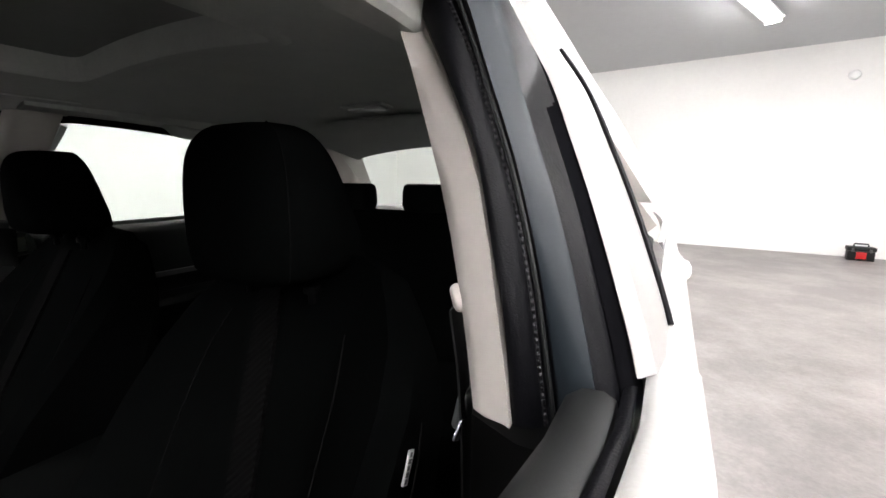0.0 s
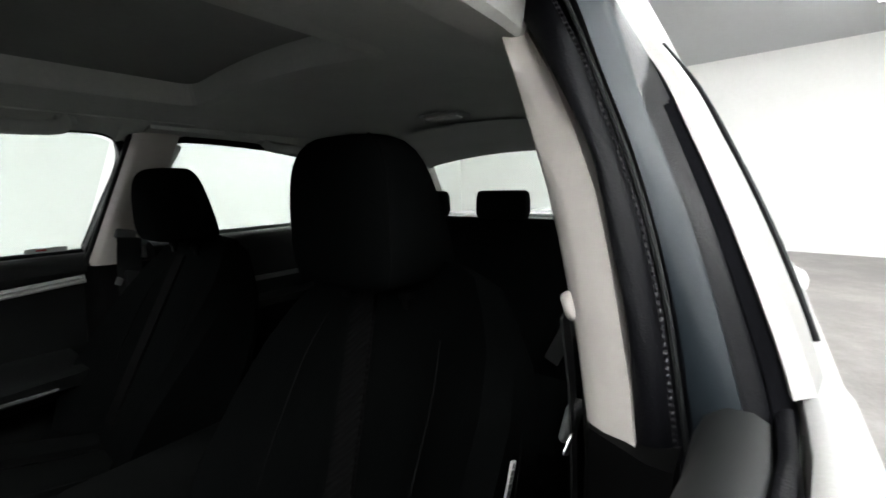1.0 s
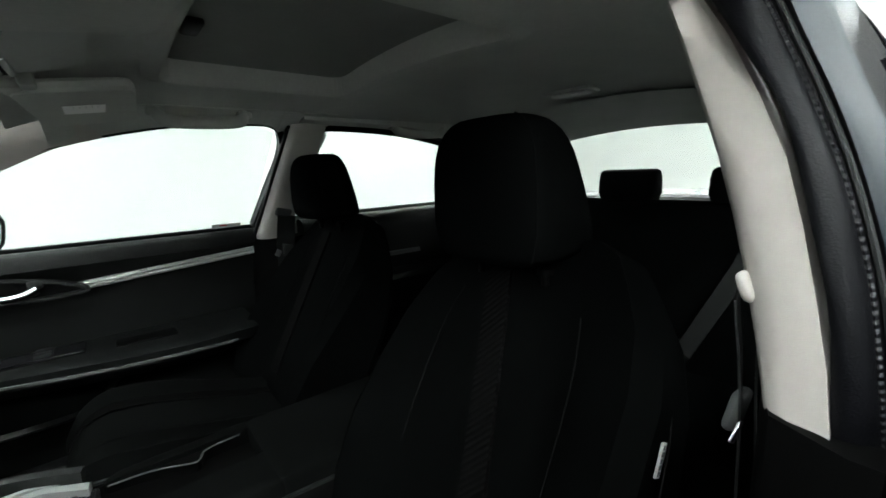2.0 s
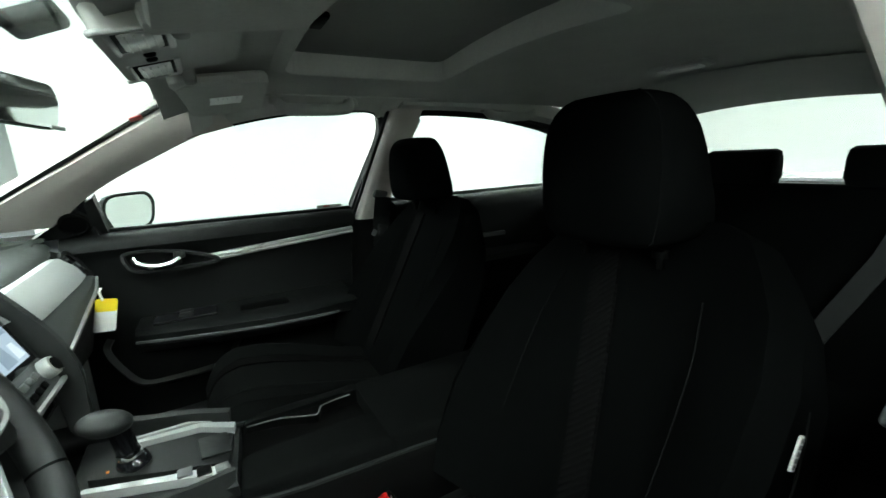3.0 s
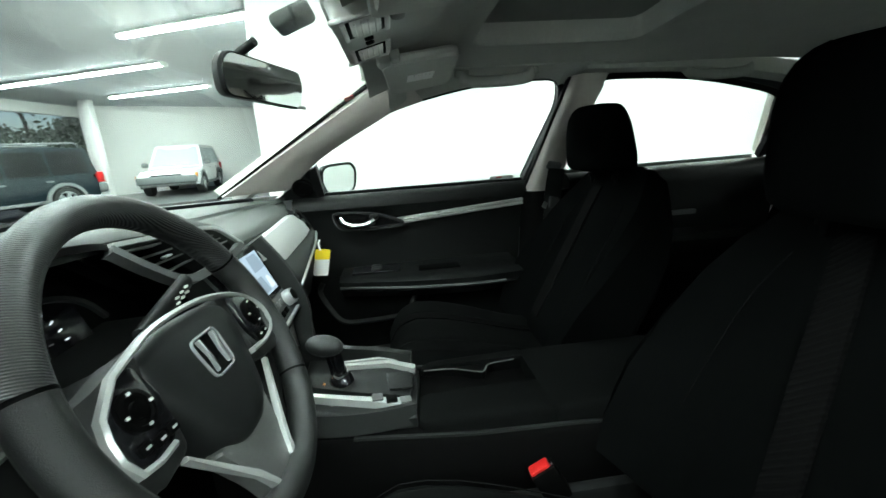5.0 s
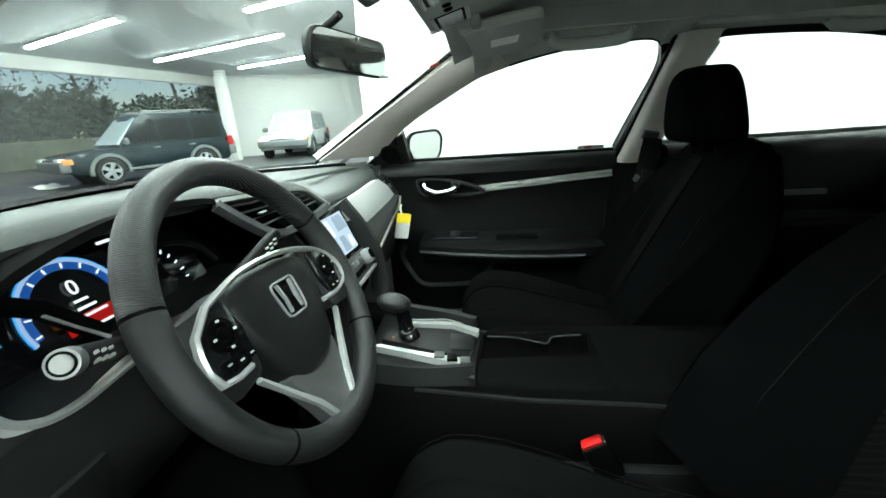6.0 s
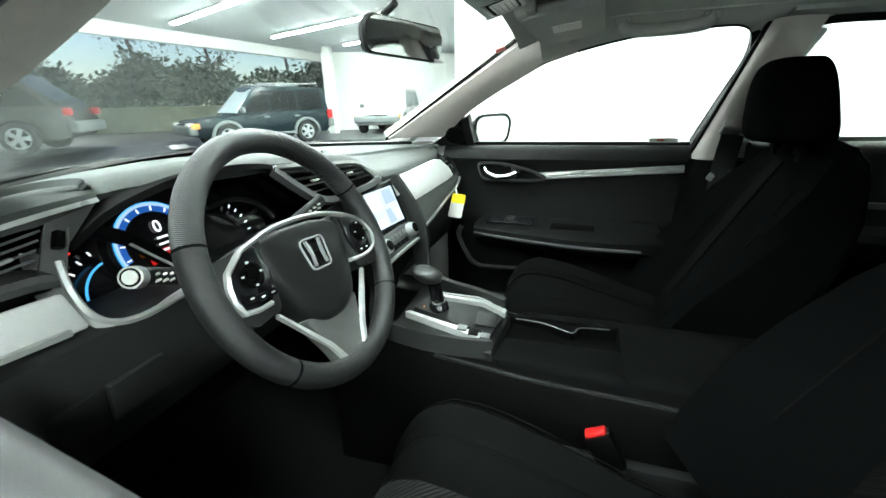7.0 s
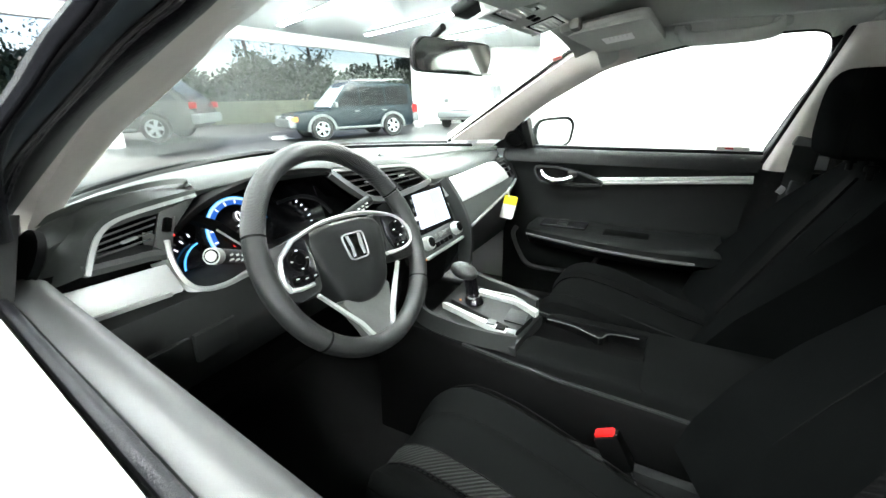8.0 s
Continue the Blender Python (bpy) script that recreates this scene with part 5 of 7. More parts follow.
def slats(parent, q, n, mat, depth=0.024, tilt=0.25, th=0.004):
    """Slats from the left edge q0-q3 to the right edge q1-q2."""
    for k in range(n):
        t = (k + 0.5) / n
        a, b = lerp(q[0], q[3], t), lerp(q[1], q[2], t)
        bm = loft(bmesh.new(), [[p + V((0, 0, -th / 2)), p + V((0, 0, th / 2)), p + V((0, depth, th / 2 - depth * tilt)), p + V((0, depth, -th / 2 - depth * tilt))] for p in (a, b)])
        part("slat", bm, mat, parent)


def left_vent():
    edge = curve([(-0.613, 0.822, 0.947), (-0.598, 0.831, 0.972), (-0.585, 0.836, 0.988), (-0.570, 0.839, 0.998), (-0.548, 0.840, 1.004), (-0.504, 0.839, 1.009), (-0.452, 0.838, 1.013)], 5)
    bl, br, tr, tl = V((-0.598, 0.829, 0.958)), V((-0.533, 0.827, 0.964)), V((-0.509, 0.839, 0.998)), V((-0.580, 0.840, 0.988))
    back = V((0, 0.052, -0.012))
    v = quad_panel("air_vent", [p + back for p in (bl + V((-0.02, 0, -0.01)), br + V((0.02, 0, -0.01)), tr + V((0.02, 0, 0)), tl + V((-0.02, 0, 0)))], 0.01, DARK, dash, "slatted air vent with a satin silver edge")
    part("vent_surround", sweep(bmesh.new(), edge, [(-0.004, -0.0026), (0.001, -0.0026), (0.002, 0.0026), (-0.004, 0.0026)], ref=(0, -1, 0.3)), SILVER, v, "satin silver vent edge")
    # rim between the silver edge and the slats
    inner = curve([bl + V((-0.003, 0, -0.004)), lerp(bl, tl, 0.5), tl + V((-0.002, 0, 0.0)), lerp(tl, tr, 0.35) + V((0, 0, 0.002)), lerp(tl, tr, 0.7) + V((0, 0, 0.002)), tr, tr + V((0.035, 0.0, 0.010))], 5)
    rings = [[a + V((0.001, 0.003, -0.002)), b + V((0, 0.003, 0)), b + V((0, 0.045, -0.006)), a + V((0, 0.045, -0.006))] for a, b in zip(edge, inner)]
    part("vent_rim", loft(bmesh.new(), rings), VENT, v)
    rings = [[a + V((0, 0.002, 0)), a + V((0, -0.003, -0.006)), a + V((0, 0.0, -0.014)), a + V((0, 0.05, -0.016)), a + V((0, 0.05, 0.0))] for a in (V((-0.614, 0.828, 0.957)), V((-0.57, 0.826, 0.955)), V((-0.540, 0.824, 0.954)), V((-0.518, 0.819, 0.950)))]
    part("vent_sill", loft(bmesh.new(), rings), VENT, v)
    side = [br + V((0.001, -0.001, -0.006)), V((-0.517, 0.815, 0.946)), V((-0.500, 0.826, 0.975)), V((-0.455, 0.838, 1.0105)), tr + V((0.001, -0.001, 0.002))]
    quad_panel("vent_side", side, 0.03, VENT, v, "grey vent side panel")
    part("vent_wheel", rbox(bmesh.new(), (0.009, 0.012, 0.020), Matrix.Translation((-0.506, 0.830, 0.982)) @ pose(0, 0, 0, -18, 28, 0), 0.002), DARK, v, "black thumb wheel")
    part("wheel_edge", rbox(bmesh.new(), (0.002, 0.013, 0.021), Matrix.Translation((-0.5005, 0.829, 0.982)) @ pose(0, 0, 0, -18, 28, 0), 0.001), GREY_METAL, v)
    slats(v, [p + V((0, 0.003, 0)) for p in (bl, br, tr, tl)], 4, LIT_GREY, 0.014, 0.3, 0.0026)
    a = (bl + br + tr + tl) / 4
    part("vent_tab", rbox(bmesh.new(), (0.020, 0.007, 0.0032), Matrix.Translation(a + V((0.0, -0.001, -0.003))) @ pose(0, 0, 0, 0, -8, 0), 0.002), SILVER, v, "silver slat tab")
    # padded shoulder outside the silver edge
    sh = curve([(-0.645, 0.850, 0.935), (-0.622, 0.858, 0.975), (-0.604, 0.861, 0.992), (-0.582, 0.862, 1.008), (-0.548, 0.862, 1.017), (-0.493, 0.862, 1.022), (-0.438, 0.862, 1.023)], 5)
    rings = [[a + V((0, 0.004, 0)), lerp(a, b, 0.5) + V((0, -0.004, 0.002)), b, b + V((0.0, 0.05, 0.004)), a + V((0, 0.06, -0.004))] for a, b in zip(edge, sh)]
    part("vent_shroud", loft(bmesh.new(), rings), VINYL_TOP, v)


left_vent()


def left_lower():
    p = quad_panel("silver_panel", [(-0.700, 0.812, 0.896), (-0.520, 0.796, 0.893), (-0.527, 0.812, 0.934), (-0.700, 0.826, 0.936)], 0.03, SILVER_WEAVE, dash, "satin silver dashboard panel", bev=0.004)
    part("panel_edge", sweep(bmesh.new(), [(-0.70, 0.808, 0.900), (-0.60, 0.800, 0.898), (-0.54, 0.794, 0.897)], [(-0.003, -0.003), (0.003, -0.003), (0.003, 0.003), (-0.003, 0.003)], ref=(0, -1, 0)), SILVER, p)
    quad_panel("panel_shadow_gap", [(-0.70, 0.85, 0.930), (-0.52, 0.84, 0.930), (-0.52, 0.845, 0.95), (-0.70, 0.855, 0.95)], 0.03, DARK, dash)
    # knee panel with small lids
    rings = []
    for x in lin(-0.70, -0.12, 10):
        k = max(0, (x + 0.45) / 0.33)
        rings.append([V((x, y, z)) for y, z in ((0.815, 0.894), (0.790, 0.882), (0.770 + 0.02 * k, 0.84), (0.775 + 0.03 * k, 0.79), (0.81, 0.735), (0.88, 0.70), (0.90, 0.89))])
    kp = part("knee_panel", loft(bmesh.new(), rings), KNEE, dash, "black lower dashboard panel")
    for x0, x1 in ((-0.600, -0.545), (-0.541, -0.475)):
        quad_panel("coin_lid", [(x0, 0.772, 0.792), (x1, 0.774, 0.792), (x1, 0.769, 0.838), (x0, 0.767, 0.838)], 0.012, KNEE, kp, "small black storage lid", bev=0.003, push=0.004)
    part("hood_release", rbox(bmesh.new(), (0.022, 0.012, 0.012), V((-0.615, 0.762, 0.80)), 0.004), GREY_CLAD, kp)


left_lower()


def cluster():
    c = thing("instrument_cluster", (-0.36, 0.88, 0.90), "lit digital instrument cluster with blue rings and a red warning bar", "instrument cluster")
    quad_panel("backing", [(-0.52, 0.868, 0.885), (-0.16, 0.868, 0.885), (-0.17, 0.905, 1.010), (-0.46, 0.905, 1.010)], 0.02, GLOSS, c)
    hood = curve([(-0.500, 0.825, 0.972), (-0.455, 0.822, 0.998), (-0.40, 0.805, 1.018), (-0.34, 0.795, 1.027), (-0.25, 0.792, 1.022), (-0.200, 0.795, 1.008), (-0.160, 0.80, 0.972), (-0.135, 0.81, 0.945)], 5)
    # hood underside in near-black, the shade below it put into the colour
    part("hood", loft(bmesh.new(), [[p + V((0, 0, 0.004)), p + V((0, -0.004, -0.004)), p + V((0.0, 0.10, -0.006)), p + V((0.0, 0.10, 0.004))] for p in hood]), DARK, c)
    m = frame_on((-0.371, 0.870, 0.930), (1, 0.0, 0), (0, 0.33, 1))
    A = lambda r, a: (r * math.cos(radians(a)), r * math.sin(radians(a)))

    def arc(bm, r0, r1, a0, a1, z, mm, n=28):
        poly = [A(r1, a) for a in lin(a0, a1, n)] + [A(r0, a) for a in lin(a1, a0, n)]
        return prism(bm, poly, z, z + 0.0015, mm)

    part("dial_face", prism(bmesh.new(), [A(0.066, a) for a in lin(0, 352.5, 47)], -0.004, 0.0, m), GLOSS, c, smooth=0)
    part("dial_ring", arc(bmesh.new(), 0.0465, 0.0545, 14, 194, 0.001, m), BLUE_GLOW, c, "blue glowing rev counter ring")
    part("dial_rim", arc(bmesh.new(), 0.0548, 0.0588, 8, 197, 0.001, m), ICE_GLOW, c, "pale glowing dial rim")
    part("dial_edge", arc(bmesh.new(), 0.0590, 0.0602, 8, 197, 0.001, m), CYAN_GLOW, c)
    bm = bmesh.new()
    for k in range(8):
        a = 190 - 22 * k
        prism(bm, [A(0.0475, a - 1.1), A(0.0535, a - 1.0), A(0.0535, a + 1.0), A(0.0475, a + 1.1)], 0.003, 0.004, m)
    part("dial_marks", bm, WHITE_GLOW, c)
    part("warning_bar", prism(bmesh.new(), rect(0.066, 0.018, 0.010, -0.016), 0.001, 0.002, m), DARKRED_GLOW, c, "red message bar")
    part("warning_sign", prism(bmesh.new(), rounded(rect(0.016, 0.010, -0.022, -0.006), 0.004), 0.003, 0.004, m), ORANGE_GLOW, c, "orange brake warning sign")
    bm = bmesh.new()
    for w, x, y in ((0.016, 0.006, 0.008), (0.022, 0.008, -0.001), (0.032, 0.012, -0.010), (0.022, 0.016, -0.024)):
        prism(bm, rect(w, 0.003, x, y), 0.003, 0.004, m)
    part("display_lines", bm, WHITE_GLOW, c)
    txt = bpy.data.curves.new("speed_digit", "FONT")
    txt.body, txt.size, txt.align_x, txt.extrude = "0", 0.024, "CENTER", 0.0006
    me = bpy.data.meshes.new_from_object(bpy.data.objects.new("speed_digit", txt))
    me.transform(m @ pose(0.005, 0.016, 0.004))
    me.materials.clear()
    me.materials.append(WHITE_GLOW)
    ob = new("speed_digit", me)
    ob.parent, ob.matrix_parent_inverse = c, c.matrix_basis.inverted()
    # side gauges
    for x, y, z, r, a0, a1 in ((-0.440, 0.858, 0.890, 0.043, 103, 172), (-0.272, 0.866, 0.906, 0.044, -4, 52)):
        mm = frame_on((x, y, z), (1, 0, 0), (0, 0.33, 1))
        if x < -0.4:
            part("side_gauge_arc", arc(bmesh.new(), r - 0.0012, r + 0.0012, a0, a1, 0.002, mm), CYAN_GLOW, c, "blue side gauge arc")
        for k in range(5):
            a = a0 + (a1 - a0) * (k + 0.3) / 4.6
            q = r + 0.014
            part("gauge_mark", prism(bmesh.new(), [A(q, a - 0.8), A(q + 0.006, a - 0.8), A(q + 0.006, a + 0.8), A(q, a + 0.8)], 0.002, 0.003, mm), WHITE_GLOW, c)
    # near-black bar, darkened for the shade of the hood
    part("gauge_divider", sweep(bmesh.new(), [(-0.470, 0.840, 0.985), (-0.435, 0.830, 0.962), (-0.395, 0.815, 0.915)], [(-0.010, -0.004), (0.004, -0.006), (0.004, 0.006), (-0.010, 0.008)], ref=(0, -1, 0.3)), DARK, c, "black bar between the dials")
    part("divider_edge", sweep(bmesh.new(), [(-0.438, 0.827, 0.956), (-0.398, 0.811, 0.911)], disc(0.0022, 6)), SILVER, c, "thin silver edge")
    part("gauge_divider", sweep(bmesh.new(), curve([(-0.300, 0.850, 0.965), (-0.25, 0.845, 0.968), (-0.205, 0.842, 0.950), (-0.180, 0.835, 0.920)], 4), [(-0.003, -0.003), (0.003, -0.003), (0.003, 0.003), (-0.003, 0.003)], ref=(0, -1, 0.3)), PLASTIC, c)
    for x, y, z, w, mt in ((-0.437, 0.872, 0.979, 0.007, GREEN_GLOW), (-0.437, 0.870, 0.971, 0.007, RED_GLOW), (-0.490, 0.855, 0.958, 0.007, RED_GLOW), (-0.312, 0.876, 0.990, 0.018, WHITE_GLOW)):
        part("tell_tale", rbox(bmesh.new(), (w, 0.003, 0.0035), V((x, y, z)), 0.001), mt, c)
    # lower silver bezel: a band that turns under the dials
    pth = curve([(-0.515, 0.824, 0.962), (-0.520, 0.812, 0.935), (-0.516, 0.800, 0.905), (-0.500, 0.792, 0.888), (-0.470, 0.788, 0.882), (-0.43, 0.788, 0.884), (-0.38, 0.79, 0.886), (-0.30, 0.79, 0.886)], 6)
    part("silver_bezel", sweep(bmesh.new(), pth, [(-0.004, -0.003), (0.003, -0.003), (0.005, 0.0), (0.003, 0.004), (-0.004, 0.003)], ref=(0, -1, 0.2)), SILVER, c, "satin silver cluster bezel")
    bm = bmesh.new()
    loft(bm, [[p + V((0, 0.0, 0)), p + V((0, 0.035, 0.006)), p + V((0, 0.07, 0.002)), p + V((0, 0.07, -0.006)), p + V((0, 0.002, -0.016))] for p in pth])
    part("bezel_shelf", bm, SILVER_WEAVE, c, "satin silver shelf under the dials")


cluster()


def centre_stack():
    tl, tr, rr, bl = V((-0.215, 0.792, 1.014)), V((0.035, 0.780, 0.990)), V((0.086, 0.757, 0.944)), V((-0.150, 0.758, 0.944))
    v = quad_panel("air_vent", [bl + V((0, 0.05, 0)), rr + V((0, 0.05, 0)), tr + V((0.0, 0.04, 0)), tl + V((0.0, 0.05, 0))], 0.02, DARK, dash, "black twin centre air vent with slats")
    part("vent_surround", sweep(bmesh.new(), curve([tl + V((0.004, -0.003, 0.001)), lerp(tl, tr, 0.5) + V((0, -0.004, 0.002)), lerp(tl, tr, 0.88) + V((0, -0.004, 0.001)), tr + V((0.012, -0.004, -0.006)), lerp(tr, rr, 0.5) + V((0.004, -0.004, 0)), rr + V((0.004, -0.004, 0))], 6), [(-0.003, -0.003), (0.003, -0.003), (0.003, 0.003), (-0.003, 0.003)], ref=(0, -1, 0.3)), SILVER, v, "thin silver vent edge")
    part("vent_surround", sweep(bmesh.new(), curve([tl + V((0, -0.002, -0.004)), lerp(tl, bl, 0.5) + V((-0.004, -0.004, 0)), bl + V((0.006, -0.004, 0.004)), lerp(bl, rr, 0.35) + V((0, -0.004, -0.006)), lerp(bl, rr, 0.8) + V((0, -0.004, -0.004)), rr], 6), [(-0.008, -0.006), (0.006, -0.006), (0.008, 0.006), (-0.006, 0.008)], ref=(0, -1, 0.3)), GREY_CLAD, v)
    for a, b in ((0.05, 0.46), (0.52, 0.97)):
        q = [lerp(bl, rr, a) + V((0, 0.012, 0.008)), lerp(bl, rr, b) + V((0, 0.012, 0.008)), lerp(tl, tr, b) + V((0, 0.012, -0.004)), lerp(tl, tr, a) + V((0, 0.012, -0.004))]
        slats(v, q, 4, LIT_GREY, 0.014, 0.3, 0.0028)
        part("vent_tab", rbox(bmesh.new(), (0.020, 0.008, 0.0035), Matrix.Translation((q[0] + q[1] + q[2] + q[3]) / 4 + V((0, -0.006, 0))), 0.002), SILVER, v)
    part("vent_divider", sweep(bmesh.new(), [lerp(bl, rr, 0.49), lerp(tl, tr, 0.49)], [(-0.006, -0.006), (0.004, -0.006), (0.004, 0.03), (-0.006, 0.03)][::-1], ref=(1, 0, 0)), PLASTIC, v)
    # screen
    s = thing("touch_screen", (0.05, 0.74, 0.85), "lit touch screen in a gloss black surround", "screen")
    a, b, c, d = V((-0.046, 0.706, 0.842)), V((0.122, 0.702, 0.838)), V((0.140, 0.750, 0.932)), V((-0.018, 0.754, 0.936))
    quad_panel("screen_body", [a, b, c, d], 0.035, GLOSS, s, bev=0.004)
    n = (b - a).cross(d - a).normalized()
    P = lambda u, w, o=0.003: lerp(lerp(a, b, u), lerp(d, c, u), w) + n * o
    quad_panel("display", [P(0.10, 0.12, 0.0012), P(0.90, 0.10, 0.0012), P(0.90, 0.90, 0.0012), P(0.10, 0.90, 0.0012)], 0.001, SCREEN_GLOW, s, "glowing pale blue display")
    for u0, u1, w0, w1, mt in ((0.12, 0.45, 0.50, 0.86, SCREEN_GLOW2), (0.50, 0.70, 0.14, 0.45, SCREEN_GLOW3), (0.55, 0.88, 0.55, 0.86, SCREEN_GLOW3), (0.74, 0.88, 0.16, 0.40, SCREEN_GLOW2), (0.12, 0.42, 0.14, 0.30, SCREEN_GLOW2)):
        quad_panel("display_area", [P(u0, w0, 0.002), P(u1, w0, 0.002), P(u1 - 0.06, w1, 0.002), P(u0, w1, 0.002)], 0.0005, mt, s)
    for k in range(4):
        quad_panel("screen_key", [P(0.025, 0.15 + 0.19 * k), P(0.075, 0.15 + 0.19 * k), P(0.075, 0.24 + 0.19 * k), P(0.025, 0.24 + 0.19 * k)], 0.002, WHITE_GLOW if k == 1 else GREY_CLAD, s)
    # climate panel
    k = thing("climate_panel", (0.04, 0.70, 0.80), "silver edged climate control panel with knobs", "control panel")
    ca, cb, cc, cd = V((-0.058, 0.680, 0.797)), V((0.122, 0.680, 0.797)), V((0.124, 0.702, 0.840)), V((-0.048, 0.704, 0.842))
    quad_panel("panel", [ca, cb, cc, cd], 0.04, GREY_CLAD, k, bev=0.004)
    part("panel_edge", sweep(bmesh.new(), [ca + V((0, -0.003, 0)), cb + V((0, -0.003, 0))], [(-0.003, -0.003), (0.003, -0.003), (0.003, 0.003), (-0.003, 0.003)]), SILVER, k)
    n = (cb - ca).cross(cd - ca).normalized()
    for u in (0.10, 0.88):
        m = frame_on(lerp(lerp(ca, cb, u), lerp(cd, cc, u), 0.58), cb - ca, n.cross(cb - ca))
        part("knob", lathe(bmesh.new(), [(0.0165, 0), (0.0165, 0.010), (0.0150, 0.016), (0.012, 0.017)], m, 24), SILVER, k, "silver rotary knob")
        part("knob_cap", lathe(bmesh.new(), [(0.0115, 0.016), (0.0115, 0.0185), (0.009, 0.019)], m, 20), DARK, k)
    for i in range(5):
        u = 0.24 + 0.115 * i
        for w in (0.30, 0.68):
            m = frame_on(lerp(lerp(ca, cb, u), lerp(cd, cc, u), w), cb - ca, n.cross(cb - ca))
            part("button", rbox(bmesh.new(), (0.016, 0.011, 0.006), m, 0.002), DARK if w < 0.5 else GREY_METAL, k)
    # sides of the stack, running down into the console
    for sx, x0, x1 in ((1, 0.148, 0.100), (-1, -0.085, -0.105)):
        pth = curve([(x0, 0.760, 0.93), (x0 + 0.002, 0.715, 0.86), (x0 - 0.006 * sx, 0.690, 0.80), (x0 - 0.02 * sx, 0.685, 0.74), (x1 + 0.004 * sx, 0.665, 0.700), (x1, 0.60, 0.678), (x1 - 0.01 * sx, 0.52, 0.668), (x1 - 0.03 * sx, 0.455, 0.66)], 6)
        bm = sweep(bmesh.new(), pth, [(-0.006, -0.006), (0.0, -0.009), (0.006, -0.006), (0.006, 0.03), (-0.006, 0.03)], ref=(sx, 0, 0.2))
        part("stack_frame", bm, KNEE, dash, "dark grey frame of the centre stack")
    quad_panel("stack_face", [(-0.10, 0.745, 0.665), (0.13, 0.745, 0.665), (0.14, 0.72, 0.80), (-0.07, 0.72, 0.80)], 0.03, DARK, dash)
    part("socket_lamp", rbox(bmesh.new(), (0.012, 0.004, 0.004), V((-0.012, 0.712, 0.772)), 0.001), ORANGE_GLOW, dash, "small orange lamp")


centre_stack()


def right_side():
    up = [V(p) for p in ((0.135, 0.752, 0.925), (0.25, 0.752, 0.930), (0.40, 0.754, 0.932), (0.50, 0.758, 0.932), (0.548, 0.762, 0.928))]
    lo = [V(p) for p in ((0.150, 0.722, 0.870), (0.25, 0.720, 0.868), (0.40, 0.720, 0.870), (0.50, 0.721, 0.871), (0.585, 0.728, 0.872))]
    lw = [V(p) for p in ((0.150, 0.688, 0.802), (0.25, 0.692, 0.812), (0.40, 0.700, 0.828), (0.54, 0.708, 0.842), (0.630, 0.720, 0.858))]
    U, L, W = curve(up, 5), curve(lo, 5), curve(lw, 5)
    p = part("silver_panel", loft(bmesh.new(), [[u, (u + l) / 2 + V((0, -0.007, 0.001)), l, l + V((0, 0.03, 0)), u + V((0, 0.03, 0))] for u, l in zip(U, L)]), SILVER_WEAVE, dash, "satin silver passenger side panel")
    part("panel_band", loft(bmesh.new(), [[l + V((0, 0.003, -0.003)), (l + w) / 2 + V((0, -0.006, 0)), w, w + V((0, 0.04, 0)), l + V((0, 0.04, 0))] for l, w in zip(L, W)]), VINYL_TOP, dash, "grained black band above the glovebox")
    part("band_edge", sweep(bmesh.new(), [w + V((0, -0.002, -0.002)) for w in W], [(-0.0035, -0.003), (0.0035, -0.003), (0.0035, 0.003), (-0.0035, 0.003)]), SILVER, dash, "thin silver edge line")
    rings = [[w + V((0, 0.012, -0.006)), V((w.x, w.y + 0.02, 0.74)), V((w.x, 0.76, 0.66)), V((w.x, 0.88, 0.58)), V((w.x, 0.93, 0.80)), w + V((0, 0.09, 0.0))] for w in W]
    part("glovebox", loft(bmesh.new(), rings), PLASTIC, dash, "black glovebox lid")
    v = quad_panel("air_vent", [(0.596, 0.772, 0.878), (0.665, 0.782, 0.882), (0.650, 0.812, 0.925), (0.585, 0.798, 0.920)], 0.03, DARK, dash, "black side air vent")
    q = [V((0.605, 0.745, 0.874)), V((0.662, 0.752, 0.872)), V((0.650, 0.772, 0.916)), V((0.572, 0.765, 0.918))]
    slats(v, q, 3, LIT_GREY, 0.012, 0.3, 0.003)
    ring = [V((0.558, 0.760, 0.925)), V((0.645, 0.770, 0.924)), V((0.676, 0.752, 0.875)), V((0.640, 0.732, 0.862)), V((0.592, 0.735, 0.868))]
    part("vent_surround", sweep(bmesh.new(), curve(ring, 5, True), [(-0.004, -0.005), (0.004, -0.005), (0.004, 0.005), (-0.004, 0.005)], ref=(0, -1, 0.2), loop=True), PLASTIC, v)
    part("vent_edge", sweep(bmesh.new(), curve(ring[:3], 5), [(-0.002, -0.002), (0.002, -0.002), (0.002, 0.002), (-0.002, 0.002)], ref=(0, -1, 0.2)), SILVER, v)
    # end caps
    for s in (-1, 1):
        part("end_cap", loft(bmesh.new(), [[V((x * s, y, z)) for y, z in ((0.86, 0.945), (0.765, 0.90), (0.74, 0.85), (0.80, 0.70), (1.1, 0.65), (1.12, 0.95))] for x in (0.655, 0.712)]), PLASTIC, dash)


right_side()


